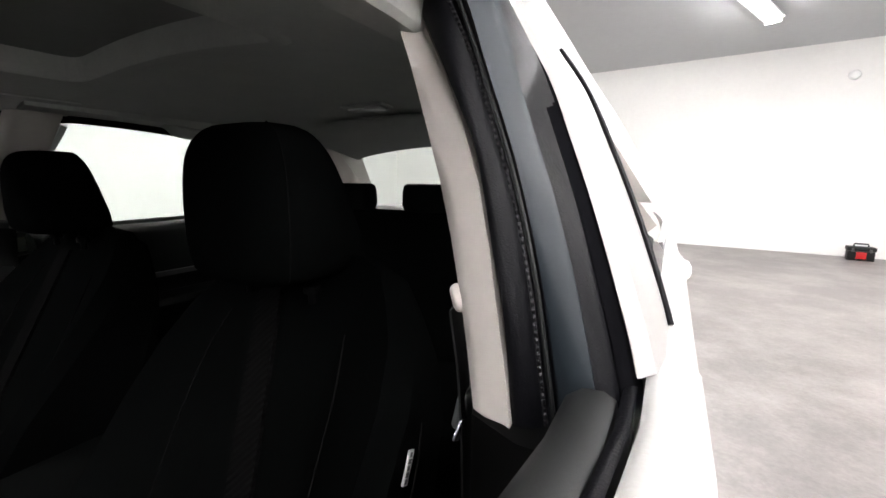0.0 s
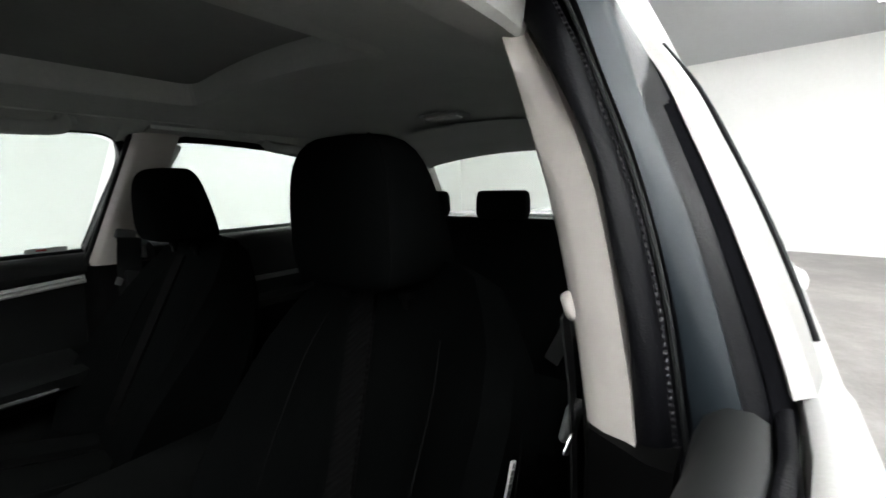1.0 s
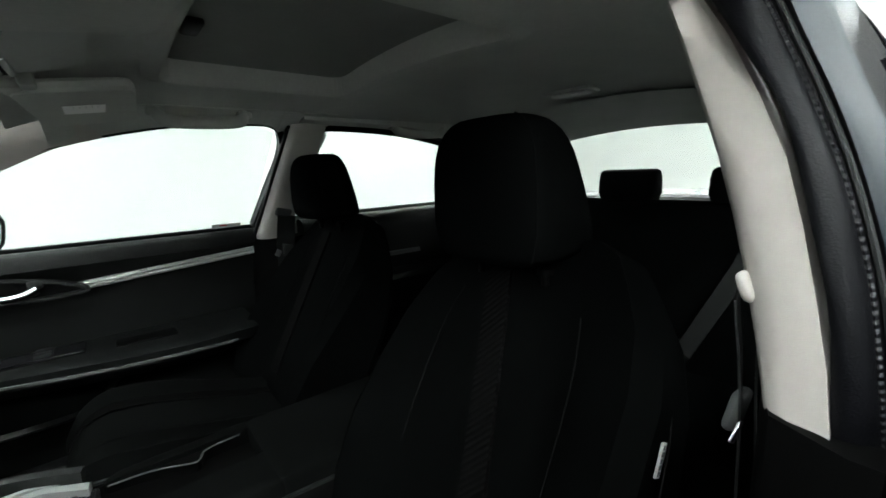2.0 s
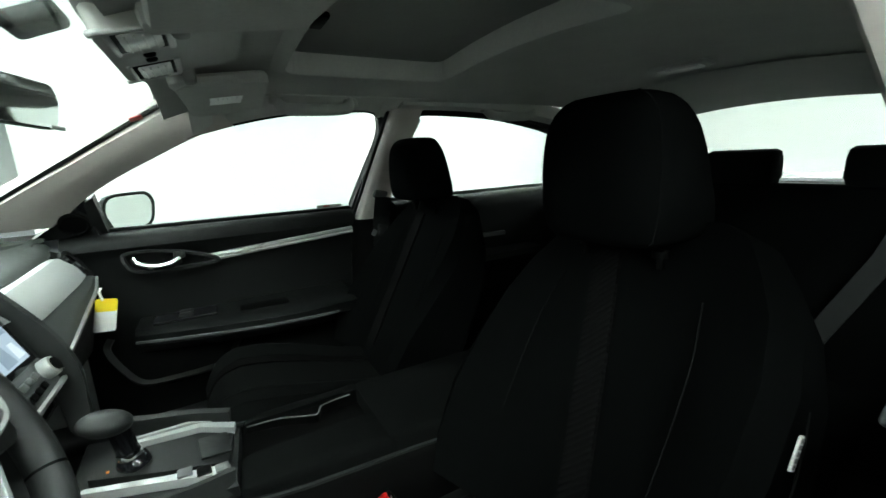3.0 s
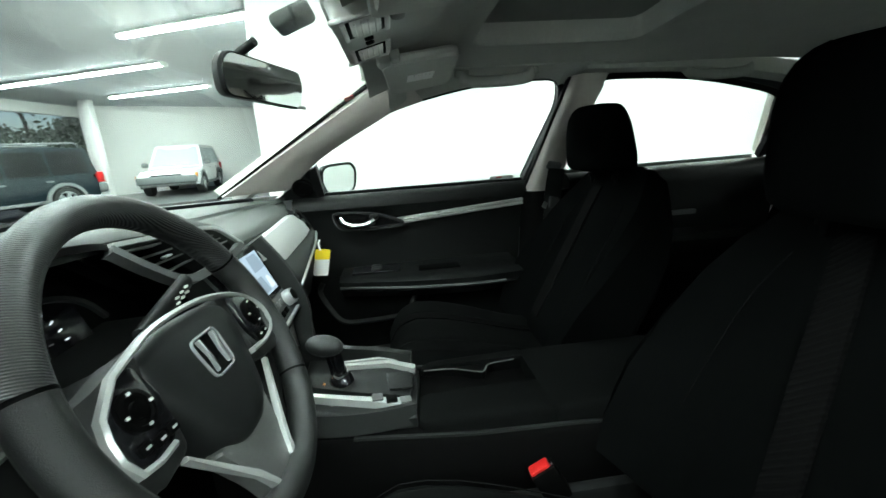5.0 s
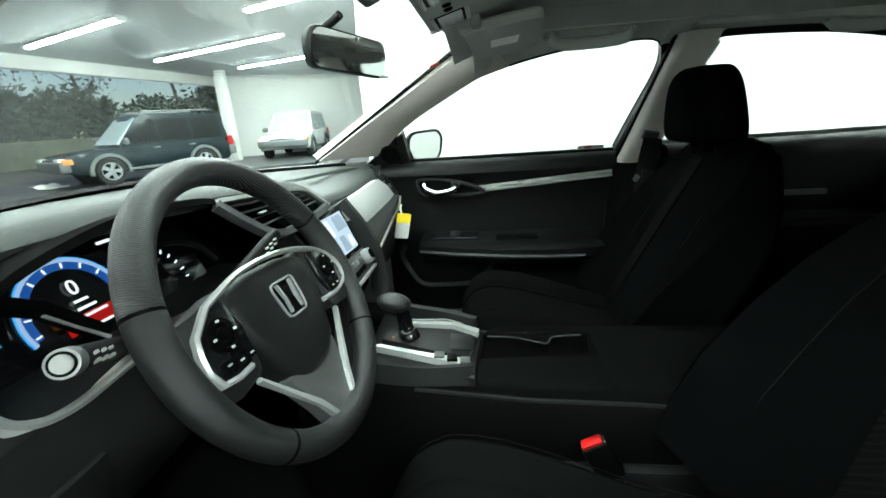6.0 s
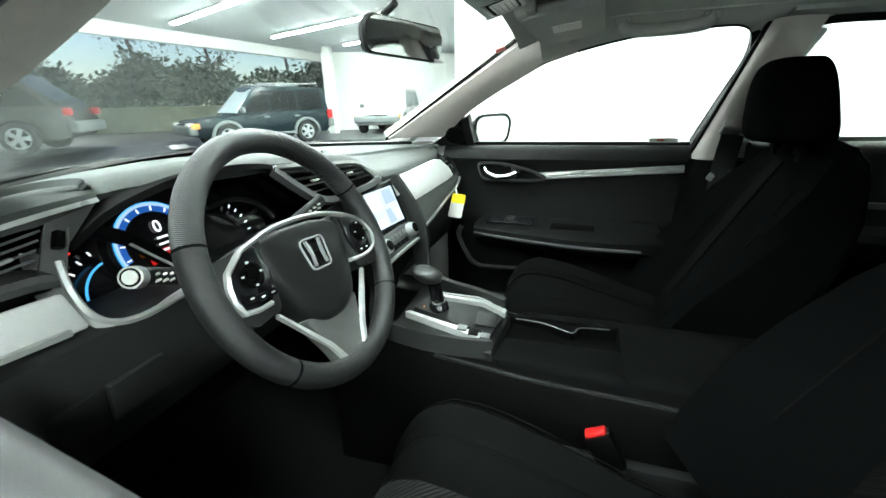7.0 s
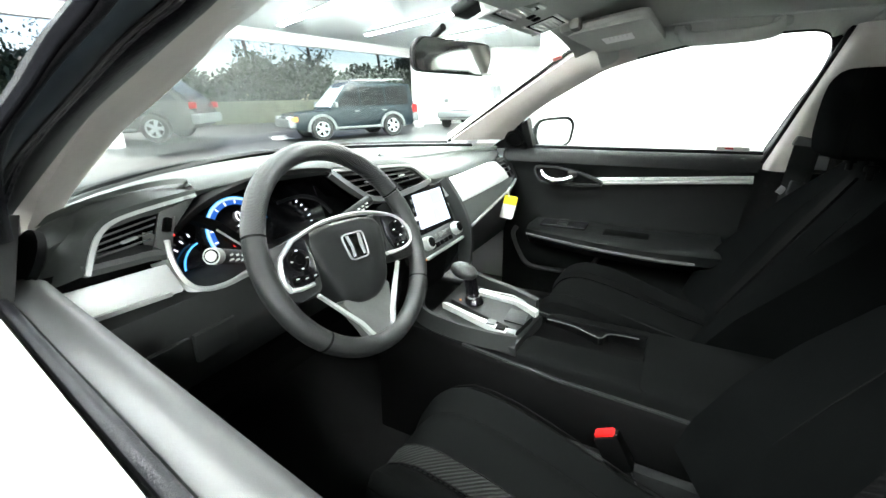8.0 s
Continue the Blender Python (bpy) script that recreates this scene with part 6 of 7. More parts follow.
# ---------- steering wheel ----------
def steering_wheel():
    C = V((-0.320, 0.663, 0.917))
    a = 0.455
    m = Matrix(((1, 0, 0), (0, math.sin(a), -math.cos(a)), (0, math.cos(a), math.sin(a)))).to_4x4()
    m.translation = C
    w = thing("steering_wheel", C, "black leather steering wheel with silver spokes", "steering wheel")
    R = 0.1655

    def arc_rim(a0, a1, n, name, mat, label="", rr=0.0158):
        pts = [m @ V((R * math.cos(radians(t)), R * math.sin(radians(t)), 0)) for t in lin(a0, a1, n)]
        rings = []
        for t, p in zip(lin(a0, a1, n), pts):
            o = m.to_3x3() @ V((math.cos(radians(t)), math.sin(radians(t)), 0))
            nn = m.to_3x3() @ V((0, 0, 1))
            rings.append([p + o * rr * math.cos(q) + nn * (rr * 1.12) * math.sin(q) for q in lin(0, 2 * math.pi * 15 / 16, 15)])
        return part(name, loft(bmesh.new(), rings), mat, w, label)

    arc_rim(22, 158, 44, "rim", LEATHER_GRIP, "perforated black leather upper rim")
    arc_rim(158.6, 221, 20, "rim", LEATHER)
    arc_rim(221.6, 318.4, 30, "rim", LEATHER)
    arc_rim(319, 381.4, 20, "rim", LEATHER)
    for t in (22, 158.3, 221.3, 318.7):
        arc_rim(t - 0.25, t + 0.85, 2, "rim_seam", DARK, "", 0.0161)
    m = m @ pose(0, 0, 0, 0, 0, -4.5)
    # airbag cover
    hub = rounded([(-0.090, 0.030), (-0.080, -0.018), (-0.054, -0.078), (-0.022, -0.097), (0.022, -0.097), (0.054, -0.078), (0.080, -0.018), (0.090, 0.030), (0.046, 0.044), (-0.046, 0.044)], 0.022, 4)
    rings = [[m @ V((x * k, -0.005 + (y + 0.005) * k, z)) for x, y in hub] for k, z in ((0.97, -0.040), (1.0, -0.015), (0.99, -0.004), (0.95, 0.003), (0.86, 0.0075), (0.6, 0.0105), (0.3, 0.012))]
    h = part("airbag_cover", loft(bmesh.new(), rings), VINYL, w, "soft black airbag cover")
    # plain badge
    sh = rounded([(-0.0245, 0.0215), (0.0245, 0.0215), (0.0205, -0.0215), (-0.0205, -0.0215)], 0.009, 4)
    part("badge_plate", prism(bmesh.new(), sh, 0.0090, 0.0120, m @ pose(0, -0.004, 0)), DARK, h)
    bp = [m @ V((x, y - 0.004, 0.0130)) for x, y in sh]
    bd = part("badge_ring", sweep(bmesh.new(), bp, disc(0.0017, 6), ref=m.to_3x3() @ V((0, 0, 1)), loop=True), BADGE, h, "chrome badge ring")
    for s in (-1, 1):
        part("badge_bar", prism(bmesh.new(), [(s * 0.0160, 0.019), (s * 0.0115, 0.019), (s * 0.0085, 0.0), (s * 0.0100, -0.017), (s * 0.0140, -0.017), (s * 0.0120, 0.0)][::s], 0.011, 0.0160, m @ pose(0, -0.004, 0), 0.0012), BADGE, h)
    # embossed bars under the badge
    part("embossed_mark", prism(bmesh.new(), rect(0.020, 0.005, 0.0, -0.052), 0.008, 0.0102, m), VINYL, h)
    # spokes
    for s in (-1, 1):
        q = rounded([(s * 0.070, 0.044), (s * 0.125, 0.030), (s * 0.160, 0.028), (s * 0.163, -0.022), (s * 0.140, -0.056), (s * 0.085, -0.052)][::s], 0.012, 3)
        part("spoke", prism(bmesh.new(), q, -0.022, 0.004, m, 0.004), LEATHER, w)
        q = [(s * 0.088, 0.034), (s * 0.118, 0.026), (s * 0.139, 0.008), (s * 0.144, -0.018), (s * 0.138, -0.035), (s * 0.098, -0.037), (s * 0.084, -0.01)]
        pad = part("control_pad", prism(bmesh.new(), rounded(q[::s], 0.010, 3), 0.002, 0.010, m, 0.003), GLOSS, w, "gloss black control pad")
        bar = [(-0.092, 0.036), (-0.110, 0.031), (-0.138, 0.011), (-0.144, -0.004), (-0.146, -0.020), (-0.140, -0.035), (-0.122, -0.038), (-0.102, -0.037)] if s < 0 else [(-0.092, 0.036), (-0.05, 0.046), (0.0, 0.049), (0.05, 0.046), (0.098, 0.035), (0.130, 0.020), (0.147, 0.001), (0.148, -0.016), (0.136, -0.030), (0.105, -0.036), (0.068, -0.034)]
        pth = [m @ V((x, y, 0.010)) for x, y in bar]
        part("pad_trim", sweep(bmesh.new(), curve(pth, 5) if s > 0 else pth, [(-0.006, -0.0029), (0.0, -0.0029), (0.0024, 0.0), (0.0, 0.0029), (-0.006, 0.0029)], ref=m.to_3x3() @ V((0, 0, 1))), SILVER, pad, "satin silver trim round the pad")
        pm = m @ pose(s * 0.114, 0.002, 0.010)
        part("pad_ring", lathe(bmesh.new(), [(0.017, 0), (0.017, 0.003), (0.013, 0.004), (0.012, 0.002), (0.004, 0.002)], pm, 24), DARK, pad)
        part("pad_centre", lathe(bmesh.new(), [(0.007, 0.002), (0.007, 0.005), (0.005, 0.0055)], pm, 16), DARK, pad)
        for k in range(4):
            an = radians(90 * k)
            part("pad_mark", rbox(bmesh.new(), (0.0035, 0.0022, 0.001), pm @ pose(0.0135 * math.cos(an), 0.0135 * math.sin(an), 0.0045), 0), GREY_PAPER, pad)
        for k in range(3 if s < 0 else 2):
            part("pad_button", rbox(bmesh.new(), (0.013, 0.009, 0.004), m @ pose(s * (0.098 + 0.015 * k), -0.026 + 0.003 * (k == 2), 0.0115), 0.002), DARK, pad)
            part("pad_mark", rbox(bmesh.new(), (0.005, 0.0018, 0.001), m @ pose(s * (0.098 + 0.015 * k), -0.026 + 0.003 * (k == 2), 0.0137), 0), GREY_PAPER, pad)
    # lower spoke: two silver legs and a grey web
    q = [(-0.060, -0.078), (0.060, -0.078), (0.036, -0.128), (0.026, -0.164), (-0.026, -0.164), (-0.036, -0.128)]
    lw = part("lower_spoke", prism(bmesh.new(), rounded(q, 0.01, 3), -0.022, -0.002, m, 0.004), GREY_METAL, w, "dark silver lower spoke")
    for s in (-1, 1):
        q = [(s * 0.094, -0.053), (s * 0.097, -0.057), (s * 0.042, -0.124), (s * 0.029, -0.152), (s * 0.019, -0.152), (s * 0.036, -0.121)]
        part("silver_leg", prism(bmesh.new(), q[::s], -0.004, 0.003, m, 0.0015), SILVER, lw, "satin silver spoke leg")
    # column shroud
    rings = []
    for k, (z, r) in enumerate(((-0.022, 0.055), (-0.04, 0.062), (-0.09, 0.060), (-0.16, 0.066), (-0.22, 0.07))):
        rings.append([m @ V((r * math.cos(t), r * 0.8 * math.sin(t) - 0.01, z)) for t in lin(0, 2 * math.pi * 19 / 20, 19)])
    part("column_shroud", loft(bmesh.new(), rings), PLASTIC, w, "black steering column cover")
    # stalks
    for s, tip in ((-1, V((-0.508, 0.728, 0.952))), (1, V((-0.175, 0.735, 0.955)))):
        root = V((-0.375, 0.815, 0.890)) if s < 0 else C + V((0.04, 0.075, 0.01))
        d = (tip - root).normalized()
        st = part("stalk", sweep(bmesh.new(), [root, lerp(root, tip, 0.3), lerp(root, tip, 0.5), lerp(root, tip, 0.8), tip], disc(0.0105, 12, 0.85)), PLASTIC, w, "black control stalk")
        if s < 0:
            bm = cone(bmesh.new(), tip - d * 0.006, tip + d * 0.009, 0.0115, 0.0112, 24)
            part("stalk_knob", bm, SILVER, st, "silver stalk end")
            part("stalk_cap", cone(bmesh.new(), tip + d * 0.0100, tip + d * 0.0115, 0.0072, 0.0068, 20), GREY_PAPER, st)
            part("stalk_cap", cone(bmesh.new(), tip + d * 0.0085, tip + d * 0.0100, 0.0092, 0.0092, 20), DARK, st)
        bm = bmesh.new()
        for k in range(3):
            for j in range(2):
                rbox(bm, (0.007, 0.002, 0.0025), lerp(root, tip, 0.58 + 0.11 * k) + V((0, -0.0105, -0.003 + 0.007 * j)), 0)
        part("stalk_marks", bm, GREY_PAPER, st)


steering_wheel()


# ---------- centre console ----------
def console():
    c = thing("centre_console", (0, 0.35, 0.34), "black centre console with a padded armrest and cup tray", "centre console")
    rings = []
    for y, hw, z in ((0.78, 0.13, 0.66), (0.64, 0.125, 0.655), (0.50, 0.118, 0.630), (0.36, 0.118, 0.618), (0.18, 0.122, 0.612), (-0.02, 0.122, 0.60), (-0.16, 0.118, 0.585)):
        rings.append([V((x - 0.004, y, zz)) for x, zz in ((-hw - 0.01, 0.34), (-hw - 0.002, 0.50), (-hw, z - 0.012), (-hw + 0.008, z), (hw - 0.008, z), (hw, z - 0.012), (hw + 0.002, 0.50), (hw + 0.01, 0.34))])
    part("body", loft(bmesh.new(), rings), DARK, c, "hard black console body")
    for s in (-1, 1):
        bm = sweep(bmesh.new(), [V((s * 0.114 - 0.004, y, z + 0.003)) for y, z in ((0.56, 0.640), (0.36, 0.619), (0.18, 0.613), (-0.02, 0.601))], [(-0.003, -0.003), (0.002, -0.003), (0.002, 0.003), (-0.003, 0.003)])
        part("body_edge", bm, KNEE, c)
    # shifter surround
    quad = lambda q, z: [V((x, y, zz + z)) for x, y, zz in q]
    deck = [(-0.100, 0.665, 0.672), (-0.088, 0.452, 0.650), (0.066, 0.440, 0.650), (0.098, 0.600, 0.676), (0.098, 0.665, 0.684)]
    bm = loft(bmesh.new(), [quad(deck, -0.035), quad(deck, -0.006), [V((p.x * 0.94, p.y + (0.002 if p.y < 0.5 else -0.004), p.z)) for p in quad(deck, 0.0)]])
    d = part("shifter_deck", bm, PLASTIC, c, "dark grey shifter surround")
    sl = [(-0.046, 0.648, 0.678), (-0.038, 0.640, 0.678), (-0.053, 0.545, 0.668), (-0.060, 0.462, 0.658), (-0.080, 0.460, 0.655), (-0.066, 0.53, 0.664)]
    part("silver_blade", loft(bmesh.new(), [quad(sl, -0.004), quad(sl, 0.010)]), SILVER, d, "satin silver console blade")
    sr = [(0.042, 0.612, 0.682), (0.049, 0.605, 0.682), (0.071, 0.50, 0.668), (0.058, 0.447, 0.658), (0.040, 0.450, 0.658), (0.058, 0.50, 0.667)]
    part("silver_blade", loft(bmesh.new(), [quad(sr, -0.004), quad(sr, 0.009)]), SILVER, d)
    sl2 = [(0.058, 0.600, 0.680), (0.064, 0.598, 0.680), (0.082, 0.52, 0.671), (0.076, 0.47, 0.663), (0.070, 0.47, 0.663), (0.075, 0.52, 0.671)]
    part("silver_line", loft(bmesh.new(), [quad(sl2, -0.004), quad(sl2, 0.009)]), SILVER, d)
    well = [(-0.018, 0.640, 0.682), (0.030, 0.625, 0.684), (0.042, 0.500, 0.670), (0.026, 0.452, 0.660), (-0.050, 0.462, 0.660), (-0.038, 0.55, 0.671)]
    part("gate_plate", loft(bmesh.new(), [quad(well, -0.008), quad(well, 0.005)]), PLASTIC, d, "black shifter gate")
    part("gate_tray", rbox(bmesh.new(), (0.060, 0.045, 0.004), pose(-0.003, 0.480, 0.671, 6, 0, 6), 0.002), PLASTIC, d)
    for k, (x, y) in enumerate(((-0.056, 0.520), (-0.062, 0.495), (-0.066, 0.470))):
        part("console_button", rbox(bmesh.new(), (0.020, 0.020, 0.006), pose(x, y, 0.674 - 0.0028 * k, 6, 0, 6), 0.002), (GREY_CLAD, DARK, GREY_METAL)[k], d, ("", "", "silver parking brake switch")[k])
    part("gate_lamp", rbox(bmesh.new(), (0.003, 0.003, 0.002), V((-0.012, 0.618, 0.687)), 0), ORANGE_GLOW, d)
    # lever
    b0, b1 = V((0.0, 0.588, 0.682)), V((-0.012, 0.604, 0.772))
    lv = part("shift_lever", lathe(bmesh.new(), [(0.024, -0.002), (0.020, 0.012), (0.015, 0.016), (0.0145, 0.05), (0.013, 0.07)], frame_on(b0, (1, 0, 0), (0, 1, -0.16)), 20), GLOSS, c, "black shift lever with a chrome collar")
    part("lever_collar", lathe(bmesh.new(), [(0.0165, 0.012), (0.0175, 0.018), (0.0165, 0.024)], frame_on(b0, (1, 0, 0), (0, 1, -0.16)), 20), CHROME, lv)
    bm = bmesh.new()
    bmesh.ops.create_icosphere(bm, subdivisions=3, radius=1)
    bm.transform(Matrix.Translation(b1 + V((0, 0.004, -0.008))) @ pose(0, 0, 0, 12, 0, 0) @ Matrix.Diagonal((0.023, 0.034, 0.019, 1)))
    part("lever_knob", bm, LEATHER, lv, "black leather shift knob")
    part("lever_button", rbox(bmesh.new(), (0.004, 0.010, 0.014), b1 + V((-0.0225 + 0.036, -0.012, -0.022)), 0.002), CHROME, lv)
    # padded armrest with a U-shaped tray opening
    def pad(pts, z, h, name, label=""):
        poly = rounded(pts, 0.018, 4)
        rings = [[V((x, y, z - h)) for x, y in poly], [V((x, y, z - 0.012)) for x, y in poly]]
        cx, cy = sum(p[0] for p in poly) / len(poly), sum(p[1] for p in poly) / len(poly)
        for k, dz in ((0.965, -0.004), (0.90, 0.0), (0.6, 0.001)):
            rings.append([V((cx + (x - cx) * k, cy + (y - cy) * (k if k < 0.95 else 0.985), z + dz)) for x, y in poly])
        return part(name, loft(bmesh.new(), rings), FABRIC_LIT, c, label)

    pad([(-0.100, 0.452), (-0.014, 0.448), (-0.010, 0.225), (-0.010, 0.20), (-0.112, 0.20)], 0.644, 0.06, "armrest_arm", "soft black armrest arm")
    pad([(0.078, 0.440), (0.102, 0.430), (0.112, 0.20), (0.084, 0.20), (0.082, 0.23)], 0.644, 0.06, "armrest_arm", "soft black armrest arm")
    pad([(-0.112, 0.215), (0.112, 0.215), (0.112, -0.12), (-0.112, -0.12)], 0.648, 0.06, "armrest_lid", "soft black armrest lid")
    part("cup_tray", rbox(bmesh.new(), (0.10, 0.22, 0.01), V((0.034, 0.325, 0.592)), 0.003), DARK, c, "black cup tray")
    edge = [(-0.008, 0.415, 0.636), (-0.009, 0.30, 0.636), (-0.010, 0.228, 0.636)]
    part("tray_edge", tube(bmesh.new(), edge, 0.0016, 6), GREY_METAL, c)
    edge = curve([(0.078, 0.43, 0.637), (0.074, 0.37, 0.636), (0.052, 0.316, 0.635), (0.054, 0.302, 0.635), (0.076, 0.287, 0.636), (0.082, 0.23, 0.637)], 5)
    part("tray_edge", tube(bmesh.new(), edge, 0.0016, 6), GREY_METAL, c)
    part("tray_divider", loft(bmesh.new(), [[V(p) + V((0, 0, z)) for p in [edge[0] + V((0.012, 0, 0))] + edge + [edge[-1] + V((0.012, 0, 0))]] for z in (-0.04, -0.001)]), DARK, c)


console()


# ---------- seats ----------
def front_seat(X, out, head, cw, cx, cy):
    s = thing("front_seat", (X, 0.25, 0.36), "black cloth front seat with a ribbed stripe", "car seat", "front seats")
    # cushion
    top = [(-0.05, 0.505), (0.08, 0.520), (0.21, 0.548), (0.32, 0.580), (0.42, 0.607), (0.49, 0.615), (0.53, 0.603), (0.552, 0.585), (0.567, 0.560), (0.575, 0.530)]
    half = [(-0.05, 0.150), (0.08, 0.150), (0.20, 0.160), (0.28, 0.175), (0.36, 0.186), (0.44, 0.190), (0.50, 0.182), (0.54, 0.164), (0.558, 0.148), (0.575, 0.120)]
    rings = []
    for y in (0.575, 0.571, 0.565, 0.555, 0.54, 0.52, 0.49, 0.45, 0.40, 0.34, 0.28, 0.21, 0.14, 0.05, -0.05):
        hw, zt = soft(half, y, 0.012), soft(top, y, 0.012)
        ring = []
        for u in lin(-1, 1, 28):
            q = abs(u)
            bol = 0.022 * max(0, q - 0.42) / 0.30 if q < 0.72 else 0.022 - 0.62 * (q - 0.72) ** 1.7
            crease = -0.004 * math.exp(-((q - 0.44) / 0.035) ** 2)
            ring.append(V((X + cx + hw * cw * u, y + cy, zt + bol + crease)))
        ring += [V((X + cx + hw * cw * k, y + cy, z)) for k, z in ((1.02, zt - 0.10), (0.9, 0.42), (-0.9, 0.42), (-1.02, zt - 0.10))]
        rings.append(ring)
    # cushion in the lit cloth colour; backrest and headrest stay darker
    part("cushion", loft(bmesh.new(), rings), FABRIC_LIT, s, "black woven seat cushion")
    run = [(y, soft(top, y, 0.012) + 0.0035) for y in (0.572, 0.565, 0.555, 0.54, 0.52, 0.49, 0.45, 0.40, 0.34, 0.28, 0.21, 0.14, 0.06)]
    bm = loft(bmesh.new(), [[V((X + out * 0.068 + x, y + cy, z + dz)) for x, dz in ((-0.021, -0.008), (-0.019, 0.001), (0.019, 0.001), (0.021, -0.008))] for y, z in run])
    # driver's stripe in the lit colour, passenger's in the shaded one
    st = part("ribbed_stripe", bm, MESH_LIT if X < 0 else MESH_SHADED, s, "grey ribbed cushion stripe")
    for x in (-0.021, 0.021):
        part("stripe_seam", tube(bmesh.new(), [V((X + out * 0.068 + x, y + cy, z + 0.001)) for y, z in run], 0.0012, 5), THREAD, st)
    for sx in (-1, 1):
        for f, dz in ((0.44, -0.001), (0.88, 0.0105)):
            part("bolster_seam", tube(bmesh.new(), [V((X + cx + sx * cw * f * soft(half, y, 0.012), y + cy, soft(top, y, 0.012) + dz)) for y in (0.555, 0.54, 0.52, 0.49, 0.45, 0.40, 0.34, 0.28, 0.21, 0.14, 0.06)], 0.0011, 5), THREAD, s)
    part("seat_base", rbox(bmesh.new(), (0.36, 0.50, 0.08), V((X, 0.26, 0.395)), 0.02), PLASTIC, s, "black seat base")
    for sx in (-1, 1):
        part("seat_side", rbox(bmesh.new(), (0.03, 0.48, 0.10), V((X + sx * 0.190, 0.22, 0.45)), 0.012), PLASTIC, s)
        part("seat_rail", rbox(bmesh.new(), (0.03, 0.56, 0.03), V((X + sx * 0.15, 0.25, 0.362)), 0.005), GREY_CLAD, s)
    # backrest
    up = V((0, -0.46, 0.888)).normalized()
    fw = V((0, 0.888, 0.46)).normalized()
    base = V((X, 0.095, 0.54))
    rings = []
    for h, hw, th, bo in ((0.0, 0.215, 0.115, 0.075), (0.06, 0.228, 0.13, 0.088), (0.16, 0.240, 0.135, 0.085), (0.27, 0.245, 0.130, 0.062), (0.36, 0.238, 0.118, 0.040), (0.43, 0.218, 0.10, 0.020), (0.480, 0.188, 0.082, 0.008), (0.522, 0.158, 0.066, 0.0), (0.540, 0.12, 0.034, 0.0)):
        ring = []
        for u in lin(-1, 1, 18):
            b = bo * max(0, abs(u) - 0.45) / 0.55
            if abs(u) > 0.9:
                b -= (abs(u) - 0.9) * 0.35
            ring.append(base + V((hw * u, 0, 0)) + up * h + fw * (b - 0.01 * (1 - u * u)))
        for u in (1.0, 0.85, 0, -0.85, -1.0):
            k = 0.72 if abs(u) == 1.0 else 1.0
            ring.append(base + V((hw * u * (1.0 if abs(u) == 1.0 else 1.0), 0, 0)) + up * h - fw * th * k)
        rings.append(ring)
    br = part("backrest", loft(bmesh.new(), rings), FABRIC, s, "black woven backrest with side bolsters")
    pts = [(0.05, -0.006), (0.16, -0.005), (0.27, -0.005), (0.36, -0.005), (0.43, -0.005), (0.475, -0.005)]
    bm = loft(bmesh.new(), [[base + V((0.05 * (h - 0.25) / 0.2 * (X < 0) + (0.0 if X < 0 else out * 0.068) + dx, 0, 0)) + up * h + fw * (o + dz) for dx, dz in ((-0.026, -0.010), (-0.024, 0.001), (0.024, 0.001), (0.026, -0.010))] for h, o in pts])
    part("ribbed_stripe", bm, MESH_SHADED, s, "grey ribbed backrest stripe")
    for sx in (-1, 1):
        part("bolster_seam", tube(bmesh.new(), curve([base + V((sx * x, 0, 0)) + up * h + fw * o for h, x, o in ((0.06, 0.130, 0.007), (0.16, 0.135, 0.010), (0.27, 0.135, 0.010), (0.36, 0.13, 0.008), (0.43, 0.115, 0.002))], 4), 0.0013, 5), THREAD, s)
        if sx == out:
            part("side_seam", tube(bmesh.new(), curve([base + V((sx * x, 0, 0)) + up * h - fw * o for h, x, o in ((0.05, 0.236, 0.03), (0.16, 0.2465, 0.03), (0.27, 0.2465, 0.03), (0.36, 0.236, 0.03), (0.43, 0.206, 0.03), (0.478, 0.166, 0.03))], 4), 0.0013, 5), THREAD, s)
    # headrest: upright front face, back sloping forward towards the top
    c = V(head[:3])
    hw, hh, yf, yb, lean = head[3:]

    def cover(z, a, o=0.0):
        k = bez([(-1, 0.80), (-0.9, 0.92), (-0.7, 0.97), (-0.5, 1.0), (0, 1.0), (0.25, 0.985), (0.5, 0.95), (0.66, 0.90), (0.8, 0.82), (0.88, 0.74), (0.94, 0.66), (1, 0.5)], z)
        depth = yf * k if math.sin(a) > 0 else yb * (1 - lean * (z + 1) / 2) * (0.7 + 0.3 * k)
        ex, ey = math.copysign(abs(math.cos(a)) ** (0.6 if math.sin(a) > 0 else 0.8), math.cos(a)), math.copysign(abs(math.sin(a)) ** 0.8, math.sin(a))
        return c + V((ex * (hw * k + o), ey * (depth + o), z * hh + (o if z > 0.7 else 0)))

    levels = (-1, -0.95, -0.9, -0.7, -0.5, -0.25, 0, 0.25, 0.5, 0.66, 0.8, 0.88, 0.94, 0.98, 1.0)
    rings = [[cover(z, 2 * math.pi * k / 36) for k in range(36)] for z in levels] + [[c + (cover(1, 2 * math.pi * k / 36) - c) * 0.5 + V((0, 0, hh * 0.505)) for k in range(36)]]
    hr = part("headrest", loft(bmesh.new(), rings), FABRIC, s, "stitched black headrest")
